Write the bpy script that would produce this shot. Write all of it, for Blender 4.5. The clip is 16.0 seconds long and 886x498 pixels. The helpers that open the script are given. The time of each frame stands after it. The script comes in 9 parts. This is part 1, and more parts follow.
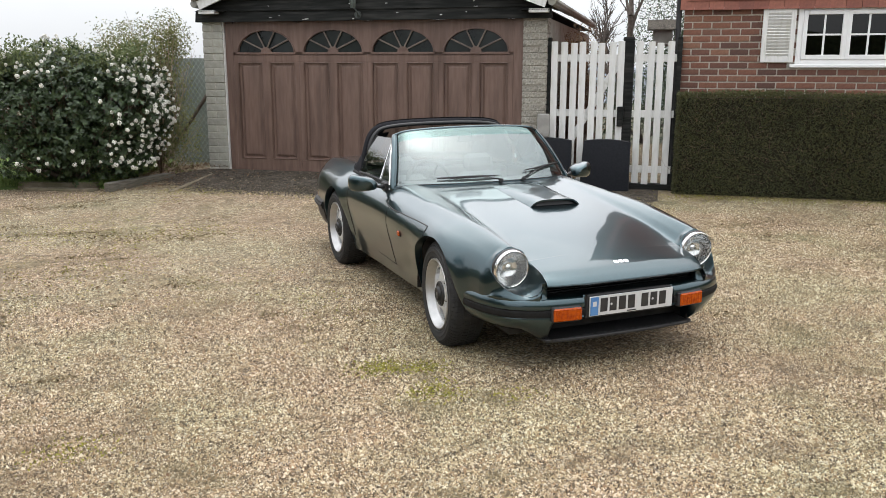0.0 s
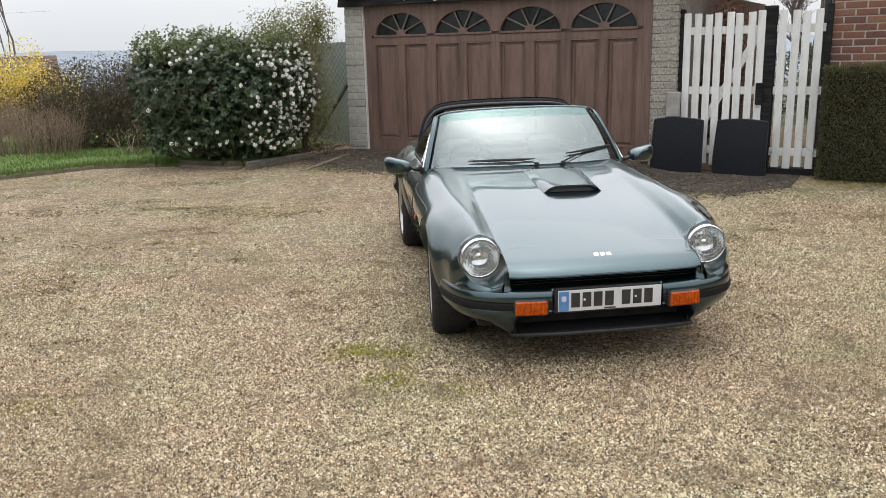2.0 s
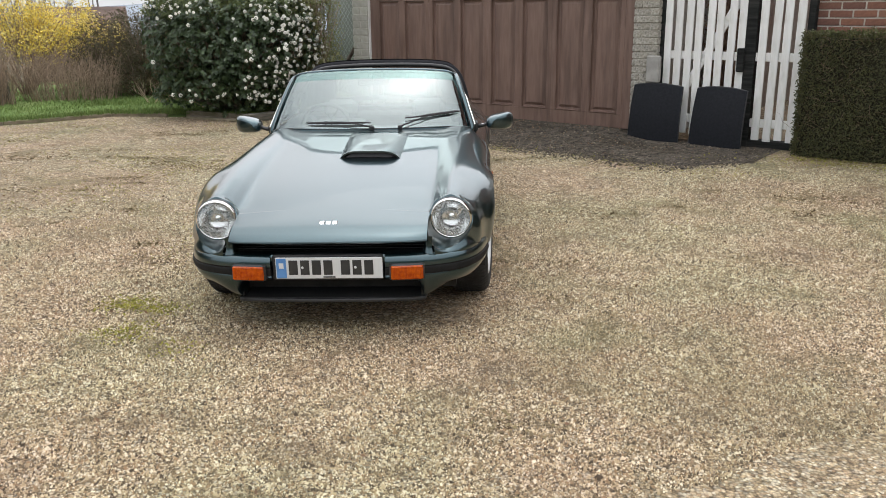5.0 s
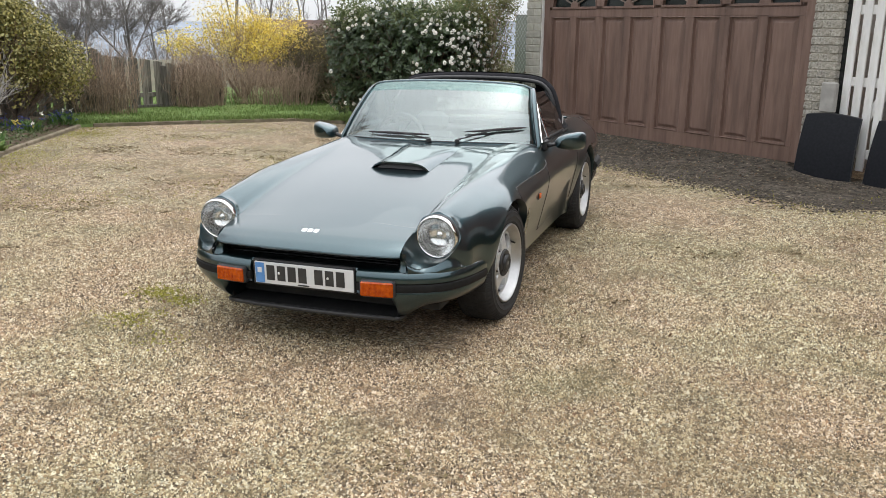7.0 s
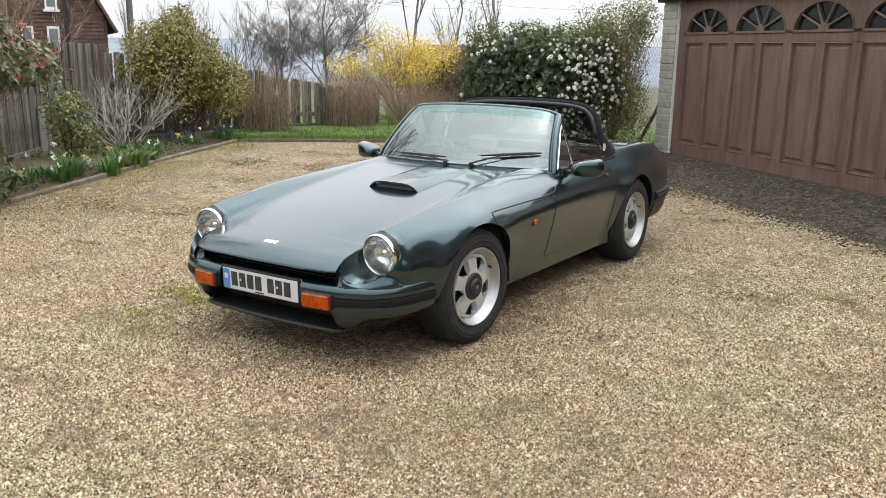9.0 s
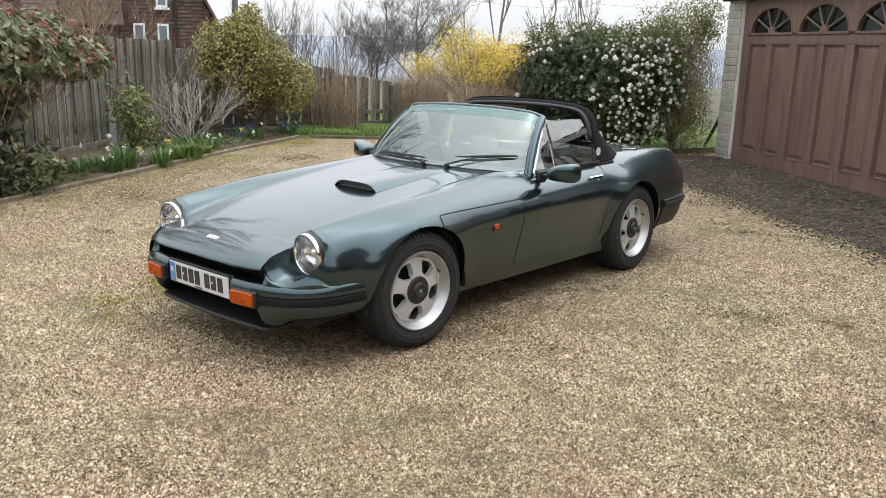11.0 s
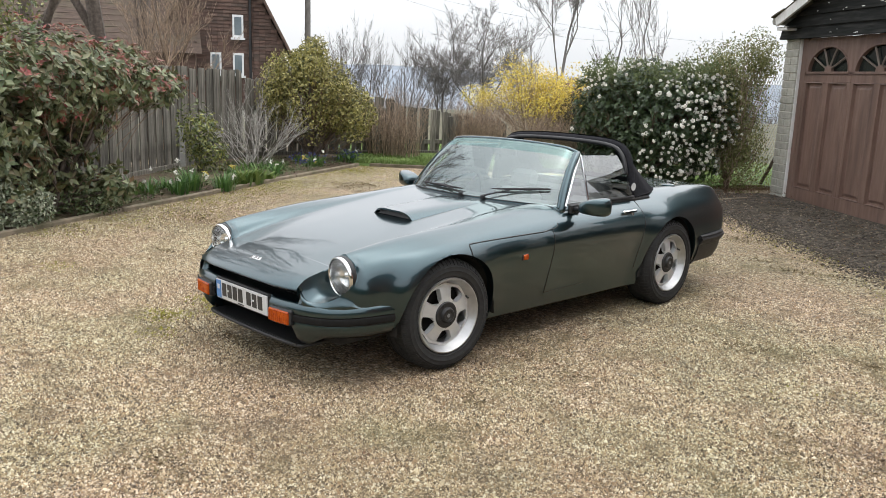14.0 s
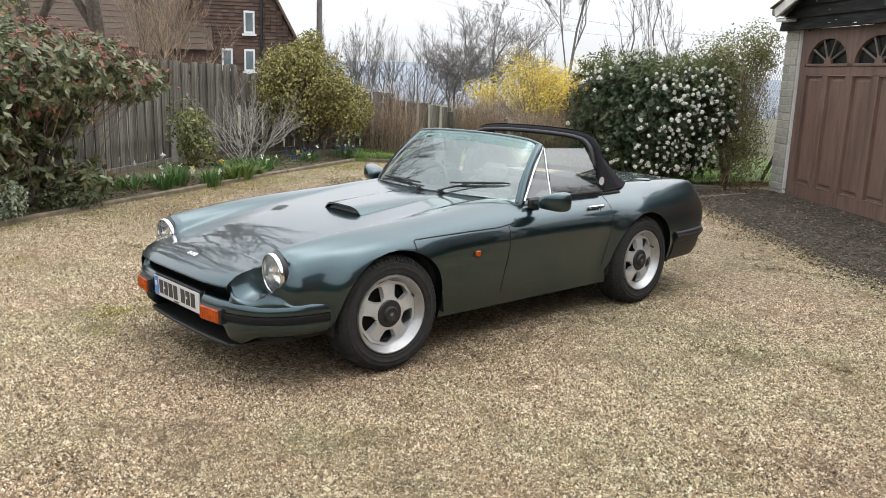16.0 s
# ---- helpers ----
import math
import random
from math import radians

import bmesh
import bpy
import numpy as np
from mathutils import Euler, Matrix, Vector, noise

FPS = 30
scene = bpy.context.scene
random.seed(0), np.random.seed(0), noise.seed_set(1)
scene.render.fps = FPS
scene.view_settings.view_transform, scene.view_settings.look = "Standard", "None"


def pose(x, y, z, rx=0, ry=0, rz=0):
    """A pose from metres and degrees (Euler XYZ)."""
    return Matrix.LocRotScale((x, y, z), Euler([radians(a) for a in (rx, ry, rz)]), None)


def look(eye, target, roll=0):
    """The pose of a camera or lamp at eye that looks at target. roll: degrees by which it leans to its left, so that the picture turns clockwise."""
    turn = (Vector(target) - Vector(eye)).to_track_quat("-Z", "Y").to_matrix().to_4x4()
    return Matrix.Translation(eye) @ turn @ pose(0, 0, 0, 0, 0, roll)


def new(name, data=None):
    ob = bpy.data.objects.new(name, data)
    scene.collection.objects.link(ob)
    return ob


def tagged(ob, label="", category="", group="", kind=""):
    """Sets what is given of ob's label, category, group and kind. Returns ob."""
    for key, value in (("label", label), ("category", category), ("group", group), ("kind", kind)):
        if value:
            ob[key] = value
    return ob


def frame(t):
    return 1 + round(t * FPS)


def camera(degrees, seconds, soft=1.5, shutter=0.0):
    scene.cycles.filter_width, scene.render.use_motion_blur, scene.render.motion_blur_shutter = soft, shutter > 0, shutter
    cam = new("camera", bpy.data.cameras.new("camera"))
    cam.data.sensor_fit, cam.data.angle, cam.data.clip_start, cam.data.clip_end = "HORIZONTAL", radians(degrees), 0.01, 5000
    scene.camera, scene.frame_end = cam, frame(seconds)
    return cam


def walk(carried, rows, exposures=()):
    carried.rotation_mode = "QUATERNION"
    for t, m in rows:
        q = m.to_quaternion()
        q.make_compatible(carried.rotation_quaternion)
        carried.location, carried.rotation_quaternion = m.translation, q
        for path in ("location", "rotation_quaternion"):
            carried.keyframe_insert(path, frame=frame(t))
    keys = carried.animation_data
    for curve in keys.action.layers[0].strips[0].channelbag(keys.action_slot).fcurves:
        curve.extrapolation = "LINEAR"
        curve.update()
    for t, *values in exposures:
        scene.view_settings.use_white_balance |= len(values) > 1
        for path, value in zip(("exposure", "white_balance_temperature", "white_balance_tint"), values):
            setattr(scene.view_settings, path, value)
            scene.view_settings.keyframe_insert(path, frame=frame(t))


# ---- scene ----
cam = camera(56.2, 16.0, soft=0.7)
METRES, EYE, TILT, LEAN, TURN = 7.45, 1.565, 0.0, 0.0, -23.9
ROWS = [
    (0.0, 0.0, 0.0, 0.0, 0.03, -12.27, -0.13),
    (0.5, 0.0304, 0.0155, 0.0005, 2.49, -11.05, -0.19),
    (1.0, 0.0802, 0.0154, -0.0021, 4.23, -12.1, -0.13),
    (1.5, 0.1253, 0.0207, -0.0021, 8.42, -16.23, -0.46),
    (2.0, 0.1693, 0.0385, -0.0005, 15.07, -13.53, 1.35),
    (2.5, 0.2155, 0.0495, -0.0014, 14.92, -13.36, 1.3),
    (3.0, 0.2641, 0.0568, 0.0018, 13.75, -14.28, 0.76),
    (3.5, 0.2979, 0.0764, -0.0019, 13.82, -14.43, 0.77),
    (4.0, 0.3335, 0.0933, 0.0009, 15.23, -14.96, 0.78),
    (4.5, 0.3828, 0.1085, 0.0015, 23.99, -16.33, 0.65),
    (4.7, 0.3980, 0.1191, 0.0012, 24.15, -16.44, 0.67),
    (6.8, 0.5278, 0.2371, -0.0074, 38.87, -14.57, -0.58),
    (7.0, 0.5357, 0.2539, -0.009, 41.53, -14.98, -0.55),
    (7.5, 0.5629, 0.2817, -0.0097, 44.54, -15.58, -0.67),
    (8.0, 0.6038, 0.3089, -0.0067, 52.28, -15.56, 0.62),
    (8.5, 0.6306, 0.3377, -0.0097, 52.85, -14.72, 0.34),
    (9.0, 0.6491, 0.3729, -0.0079, 55.87, -13.49, -0.8),
    (9.2, 0.6551, 0.3831, -0.0074, 56.04, -13.48, -0.97),
    (11.3, 0.7044, 0.4844, -0.0056, 64.13, -13.69, -1.26),
    (11.5, 0.7118, 0.4848, -0.0043, 64.2, -13.69, -1.25),
    (12.0, 0.7216, 0.4846, -0.0028, 64.34, -13.79, -1.25),
    (12.5, 0.7256, 0.4844, -0.0007, 65.55, -13.41, -1.6),
    (13.0, 0.7265, 0.4846, -0.0004, 66.68, -12.82, -1.78),
    (13.5, 0.7287, 0.4863, -0.0001, 67.98, -11.94, -2.03),
    (14.0, 0.7317, 0.4882, -0.0003, 68.21, -11.8, -2.04),
    (14.5, 0.7329, 0.4907, -0.0015, 68.53, -11.68, -2.01),
    (15.0, 0.7292, 0.5057, -0.0037, 68.78, -11.7, -1.95),
    (15.5, 0.7239, 0.5281, -0.0038, 69.07, -11.84, -2.03),
    (16.0, 0.7272, 0.5484, -0.0045, 69.61, -12.06, -1.94),
]
walk(cam, [(t, pose(0, 0, EYE, TILT, LEAN, TURN) @ pose(METRES * x, METRES * y, METRES * z, 90 + pitch, roll, yaw)) for t, x, y, z, yaw, pitch, roll in ROWS],
     [(0.0, -0.10), (1.5, -0.19), (3.0, -0.25), (4.5, -0.19), (7.5, -0.08), (10.0, -0.05), (13.0, -0.09), (16.0, -0.07)])

# ---- world, sun, exposure ----
world = bpy.data.worlds.new("overcast_sky")
scene.world = world
world.use_nodes = True
wn, wl = world.node_tree.nodes, world.node_tree.links
wn.clear()
sky = wn.new("ShaderNodeTexSky")
sky.sky_type = "NISHITA"
sky.sun_disc = False
sky.sun_elevation, sky.sun_rotation = radians(78), radians(16)
sky.air_density, sky.dust_density, sky.ozone_density = 1.0, 4.0, 1.0
grey = wn.new("ShaderNodeHueSaturation")
grey.inputs["Saturation"].default_value = 0.25
grey.inputs["Value"].default_value = 0.05
cloud = wn.new("ShaderNodeTexNoise")
cloud.inputs["Scale"].default_value = 2.2
cloud.inputs["Detail"].default_value = 5
cramp = wn.new("ShaderNodeValToRGB")
cramp.color_ramp.elements[0].position, cramp.color_ramp.elements[1].position = 0.3, 0.75
cramp.color_ramp.elements[0].color = (0.78, 0.81, 0.85, 1)
cramp.color_ramp.elements[1].color = (0.95, 0.96, 0.98, 1)
addn = wn.new("ShaderNodeMix")
addn.data_type, addn.blend_type = "RGBA", "ADD"
addn.inputs[0].default_value = 1.0
# an overcast sky is about three times as bright overhead as at the horizon
tc = wn.new("ShaderNodeTexCoord")
sx = wn.new("ShaderNodeSeparateXYZ")
wl.new(tc.outputs["Generated"], sx.inputs[0])
wl.new(tc.outputs["Generated"], cloud.inputs["Vector"])
rise = wn.new("ShaderNodeMapRange")
rise.inputs["To Min"].default_value, rise.inputs["To Max"].default_value = 1.0, 2.38
wl.new(sx.outputs["Z"], rise.inputs["Value"])
bg = wn.new("ShaderNodeBackground")
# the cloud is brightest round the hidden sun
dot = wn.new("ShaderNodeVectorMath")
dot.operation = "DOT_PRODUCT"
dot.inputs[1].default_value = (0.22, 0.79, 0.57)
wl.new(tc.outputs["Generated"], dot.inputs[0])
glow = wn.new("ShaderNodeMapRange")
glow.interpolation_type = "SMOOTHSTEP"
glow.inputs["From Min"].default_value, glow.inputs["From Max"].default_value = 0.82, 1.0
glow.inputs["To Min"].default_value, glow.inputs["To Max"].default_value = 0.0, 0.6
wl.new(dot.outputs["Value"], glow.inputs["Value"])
total = wn.new("ShaderNodeMath")
total.operation = "ADD"
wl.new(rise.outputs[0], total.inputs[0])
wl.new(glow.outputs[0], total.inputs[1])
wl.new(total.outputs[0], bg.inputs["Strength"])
wout = wn.new("ShaderNodeOutputWorld")
wl.new(sky.outputs[0], grey.inputs["Color"])
wl.new(cloud.outputs["Fac"], cramp.inputs["Fac"])
wl.new(grey.outputs["Color"], addn.inputs[6])
wl.new(cramp.outputs["Color"], addn.inputs[7])
wl.new(addn.outputs[2], bg.inputs["Color"])
wl.new(bg.outputs[0], wout.inputs["Surface"])
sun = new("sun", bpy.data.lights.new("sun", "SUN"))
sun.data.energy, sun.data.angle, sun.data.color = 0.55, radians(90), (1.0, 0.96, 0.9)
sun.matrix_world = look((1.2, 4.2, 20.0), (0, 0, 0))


# ---- materials ----
def material(name, c1, c2=None, rough=0.6, metal=0.0, scale=8.0, detail=6.0, bump=0.0, bscale=None, c3=None, scale3=1.5, amount3=0.5,
             island=0.0, objrand=0.0, coat=0.0, stretch=(1, 1, 1), spec=0.5, dist=0.01):
    """Procedural surface: fine grain between c1 and c2, large stains of c3, relief, and a shift of value from piece to piece."""
    m = bpy.data.materials.new(name)
    m.use_nodes = True
    n, l = m.node_tree.nodes, m.node_tree.links
    b = n["Principled BSDF"]
    b.inputs["Roughness"].default_value, b.inputs["Metallic"].default_value = rough, metal
    b.inputs["Specular IOR Level"].default_value = spec
    b.inputs["Coat Weight"].default_value = coat
    b.inputs["Coat Roughness"].default_value = 0.03
    co = n.new("ShaderNodeTexCoord")
    mp = n.new("ShaderNodeMapping")
    mp.inputs["Scale"].default_value = stretch
    l.new(co.outputs["Object"], mp.inputs["Vector"])
    tx = n.new("ShaderNodeTexNoise")
    tx.inputs["Scale"].default_value, tx.inputs["Detail"].default_value = scale, detail
    l.new(mp.outputs[0], tx.inputs["Vector"])
    ramp = n.new("ShaderNodeValToRGB")
    ramp.color_ramp.elements[0].position, ramp.color_ramp.elements[1].position = 0.32, 0.68
    ramp.color_ramp.elements[0].color = (*c1, 1)
    ramp.color_ramp.elements[1].color = (*(c2 or c1), 1)
    l.new(tx.outputs["Fac"], ramp.inputs["Fac"])
    colour = ramp.outputs["Color"]
    if c3:
        t3 = n.new("ShaderNodeTexNoise")
        t3.inputs["Scale"].default_value, t3.inputs["Detail"].default_value = scale3, 4
        l.new(mp.outputs[0], t3.inputs["Vector"])
        r3 = n.new("ShaderNodeMapRange")
        r3.inputs["From Min"].default_value, r3.inputs["From Max"].default_value = 0.45, 0.7
        r3.inputs["To Max"].default_value = amount3
        l.new(t3.outputs["Fac"], r3.inputs["Value"])
        mx = n.new("ShaderNodeMix")
        mx.data_type = "RGBA"
        l.new(r3.outputs[0], mx.inputs[0])
        l.new(colour, mx.inputs[6])
        mx.inputs[7].default_value = (*c3, 1)
        colour = mx.outputs[2]
    for amount, node, out in ((island, "ShaderNodeNewGeometry", "Random Per Island"), (objrand, "ShaderNodeObjectInfo", "Random")):
        if amount:
            g = n.new(node)
            r = n.new("ShaderNodeMapRange")
            r.inputs["To Min"].default_value, r.inputs["To Max"].default_value = 1 - amount, 1 + amount
            l.new(g.outputs[out], r.inputs["Value"])
            hs = n.new("ShaderNodeHueSaturation")
            l.new(r.outputs[0], hs.inputs["Value"])
            l.new(colour, hs.inputs["Color"])
            colour = hs.outputs["Color"]
    l.new(colour, b.inputs["Base Color"])
    if bump:
        tb = n.new("ShaderNodeTexNoise")
        tb.inputs["Scale"].default_value, tb.inputs["Detail"].default_value = bscale or scale * 4, 5
        l.new(mp.outputs[0], tb.inputs["Vector"])
        bp = n.new("ShaderNodeBump")
        bp.inputs["Strength"].default_value, bp.inputs["Distance"].default_value = bump, dist
        l.new(tb.outputs["Fac"], bp.inputs["Height"])
        l.new(bp.outputs[0], b.inputs["Normal"])
    return m


def ramp_by_random(name, colours, source, rough=0.8, bump=0.0, bscale=60.0, trans=0.0):
    """Surface whose colour is picked at random, piece by piece, from a few given ones."""
    m = bpy.data.materials.new(name)
    m.use_nodes = True
    n, l = m.node_tree.nodes, m.node_tree.links
    b = n["Principled BSDF"]
    b.inputs["Roughness"].default_value = rough
    ramp = n.new("ShaderNodeValToRGB")
    ramp.color_ramp.interpolation = "LINEAR"
    while len(ramp.color_ramp.elements) < len(colours):
        ramp.color_ramp.elements.new(0.5)
    for i, c in enumerate(colours):
        ramp.color_ramp.elements[i].position = i / (len(colours) - 1)
        ramp.color_ramp.elements[i].color = (*c, 1)
    if source == "island":
        g = n.new("ShaderNodeNewGeometry")
        l.new(g.outputs["Random Per Island"], ramp.inputs["Fac"])
    else:
        g = n.new("ShaderNodeObjectInfo")
        l.new(g.outputs["Random"], ramp.inputs["Fac"])
    co = n.new("ShaderNodeTexCoord")
    tx = n.new("ShaderNodeTexNoise")
    tx.inputs["Scale"].default_value = bscale
    l.new(co.outputs["Object"], tx.inputs["Vector"])
    hs = n.new("ShaderNodeHueSaturation")
    r = n.new("ShaderNodeMapRange")
    r.inputs["To Min"].default_value, r.inputs["To Max"].default_value = 0.6, 1.4
    l.new(tx.outputs["Fac"], r.inputs["Value"])
    l.new(r.outputs[0], hs.inputs["Value"])
    l.new(ramp.outputs["Color"], hs.inputs["Color"])
    l.new(hs.outputs["Color"], b.inputs["Base Color"])
    if trans:
        b.inputs["Subsurface Weight"].default_value = 0.0
        tr = n.new("ShaderNodeBsdfTranslucent")
        l.new(hs.outputs["Color"], tr.inputs["Color"])
        ms = n.new("ShaderNodeMixShader")
        ms.inputs[0].default_value = trans
        l.new(b.outputs[0], ms.inputs[1])
        l.new(tr.outputs[0], ms.inputs[2])
        l.new(ms.outputs[0], n["Material Output"].inputs["Surface"])
    if bump:
        bp = n.new("ShaderNodeBump")
        bp.inputs["Strength"].default_value, bp.inputs["Distance"].default_value = bump, 0.005
        l.new(tx.outputs["Fac"], bp.inputs["Height"])
        l.new(bp.outputs[0], b.inputs["Normal"])
    return m


def glass(name, tint=(0.9, 0.95, 0.93), rough=0.0, ior=1.5, sheen=(1, 1, 1), milk=0.0):
    m = bpy.data.materials.new(name)
    m.use_nodes = True
    n, l = m.node_tree.nodes, m.node_tree.links
    n.remove(n["Principled BSDF"])
    tr = n.new("ShaderNodeBsdfTransparent")
    tr.inputs["Color"].default_value = (*tint, 1)
    gl = n.new("ShaderNodeBsdfGlossy")
    gl.inputs["Roughness"].default_value = rough
    gl.inputs["Color"].default_value = (*sheen, 1)
    fr = n.new("ShaderNodeFresnel")
    fr.inputs["IOR"].default_value = ior
    ms = n.new("ShaderNodeMixShader")
    l.new(fr.outputs[0], ms.inputs[0])
    if milk:
        df = n.new("ShaderNodeBsdfDiffuse")
        df.inputs["Color"].default_value = (0.8, 0.8, 0.8, 1)
        mk = n.new("ShaderNodeMixShader")
        mk.inputs[0].default_value = milk
        l.new(tr.outputs[0], mk.inputs[1])
        l.new(df.outputs[0], mk.inputs[2])
        l.new(mk.outputs[0], ms.inputs[1])
    else:
        l.new(tr.outputs[0], ms.inputs[1])
    l.new(gl.outputs[0], ms.inputs[2])
    l.new(ms.outputs[0], n["Material Output"].inputs["Surface"])
    return m


STONES = [(0.115, 0.08, 0.048), (0.265, 0.19, 0.107), (0.36, 0.268, 0.154), (0.505, 0.415, 0.285), (0.30, 0.198, 0.108), (0.58, 0.512, 0.39), (0.215, 0.168, 0.116)]


LOOSE = [(0.065, 0.046, 0.028), (0.20, 0.142, 0.077), (0.37, 0.282, 0.164), (0.64, 0.555, 0.41), (0.255, 0.162, 0.085), (0.53, 0.435, 0.29), (0.125, 0.092, 0.057), (0.41, 0.315, 0.19)]


def gravel_material(name, colours, loose):
    """Gravel with muddy and mossy stains; loose: each stone is a mesh island with a colour of its own."""
    m = bpy.data.materials.new(name)
    m.use_nodes = True
    n, l = m.node_tree.nodes, m.node_tree.links
    b = n["Principled BSDF"]
    b.inputs["Roughness"].default_value = 0.85
    b.inputs["Specular IOR Level"].default_value = 0.3
    co = n.new("ShaderNodeTexCoord")
    vo = n.new("ShaderNodeTexVoronoi")
    vo.inputs["Scale"].default_value = 78
    l.new(co.outputs["Object"], vo.inputs["Vector"])
    sep = n.new("ShaderNodeSeparateColor")
    l.new(vo.outputs["Color"], sep.inputs[0])
    ramp = n.new("ShaderNodeValToRGB")
    while len(ramp.color_ramp.elements) < len(colours):
        ramp.color_ramp.elements.new(0.5)
    for i, c in enumerate(colours):
        ramp.color_ramp.elements[i].position = i / (len(colours) - (0 if loose else 1))
        ramp.color_ramp.elements[i].color = (*c, 1)
    if loose:
        ramp.color_ramp.interpolation = "CONSTANT"
        geo = n.new("ShaderNodeNewGeometry")
        l.new(geo.outputs["Random Per Island"], ramp.inputs["Fac"])
    else:
        l.new(sep.outputs[0], ramp.inputs["Fac"])
    # dark gaps: the shade between the stones is put into the colour
    gap = n.new("ShaderNodeMapRange")
    gap.inputs["From Min"].default_value, gap.inputs["From Max"].default_value = 0.35, 0.75
    gap.inputs["To Min"].default_value, gap.inputs["To Max"].default_value = 1.10, 0.52
    l.new(vo.outputs["Distance"], gap.inputs["Value"])
    hs = n.new("ShaderNodeHueSaturation")
    if not loose:
        l.new(gap.outputs[0], hs.inputs["Value"])
    l.new(ramp.outputs["Color"], hs.inputs["Color"])
    colour = hs.outputs["Color"]
    for scale, lo, hi, c, top in ((0.5, 0.47, 0.70, (0.17, 0.12, 0.065), 0.6), (2.1, 0.54, 0.72, (0.085, 0.062, 0.038), 0.62), (0.9, 0.55, 0.70, (0.12, 0.125, 0.045), 0.55), (7.0, 0.60, 0.74, (0.07, 0.052, 0.034), 0.5), (3.6, 0.53, 0.63, (0.15, 0.108, 0.06), 0.5)):
        t = n.new("ShaderNodeTexNoise")
        t.inputs["Scale"].default_value, t.inputs["Detail"].default_value, t.inputs["Roughness"].default_value = scale, 7, 0.65
        l.new(co.outputs["Object"], t.inputs["Vector"])
        r = n.new("ShaderNodeMapRange")
        r.inputs["From Min"].default_value, r.inputs["From Max"].default_value, r.inputs["To Max"].default_value = lo, hi, top * (0.75 if loose else 1.0)
        l.new(t.outputs["Fac"], r.inputs["Value"])
        mx = n.new("ShaderNodeMix")
        mx.data_type = "RGBA"
        l.new(r.outputs[0], mx.inputs[0])
        l.new(colour, mx.inputs[6])
        mx.inputs[7].default_value = (*c, 1)
        colour = mx.outputs[2]
    # the drive drifts between pinkish and greenish stone
    hue = n.new("ShaderNodeTexNoise")
    hue.inputs["Scale"].default_value, hue.inputs["Detail"].default_value, hue.inputs["Roughness"].default_value = 0.75, 5, 0.6
    l.new(co.outputs["Object"], hue.inputs["Vector"])
    drift = n.new("ShaderNodeValToRGB")
    drift.color_ramp.elements[0].position, drift.color_ramp.elements[1].position = 0.40, 0.60
    drift.color_ramp.elements[0].color, drift.color_ramp.elements[1].color = (1.0, 0.945, 0.93, 1), (0.935, 0.985, 0.92, 1)
    l.new(hue.outputs["Fac"], drift.inputs["Fac"])
    mul = n.new("ShaderNodeMix")
    mul.data_type, mul.blend_type = "RGBA", "MULTIPLY"
    mul.inputs[0].default_value = 1.0
    l.new(colour, mul.inputs[6])
    l.new(drift.outputs["Color"], mul.inputs[7])
    lift = n.new("ShaderNodeHueSaturation")
    lift.inputs["Value"].default_value, lift.inputs["Saturation"].default_value = 1.045, 0.92
    l.new(mul.outputs[2], lift.inputs["Color"])
    colour = lift.outputs["Color"]
    for scale, low, high in ((16.0, 0.78, 1.20), (34.0, 0.74, 1.24)) if loose else ((16.0, 0.50, 1.36), (40.0, 0.30, 1.52)):
        mot = n.new("ShaderNodeTexNoise")
        mot.inputs["Scale"].default_value, mot.inputs["Detail"].default_value, mot.inputs["Roughness"].default_value = scale, 6, 0.8
        l.new(co.outputs["Object"], mot.inputs["Vector"])
        mr = n.new("ShaderNodeMapRange")
        mr.inputs["From Min"].default_value, mr.inputs["From Max"].default_value = 0.3, 0.7
        mr.inputs["To Min"].default_value, mr.inputs["To Max"].default_value = low, high
        l.new(mot.outputs["Fac"], mr.inputs["Value"])
        mh = n.new("ShaderNodeHueSaturation")
        l.new(mr.outputs[0], mh.inputs["Value"])
        l.new(colour, mh.inputs["Color"])
        colour = mh.outputs["Color"]
    l.new(colour, b.inputs["Base Color"])
    inv = n.new("ShaderNodeMath")
    inv.operation = "SUBTRACT"
    inv.inputs[0].default_value = 1.0
    l.new(vo.outputs["Distance"], inv.inputs[1])
    if not loose:
        bp = n.new("ShaderNodeBump")
        bp.inputs["Strength"].default_value, bp.inputs["Distance"].default_value = 0.6, 0.012
        l.new(inv.outputs[0], bp.inputs["Height"])
        l.new(bp.outputs[0], b.inputs["Normal"])
    return m


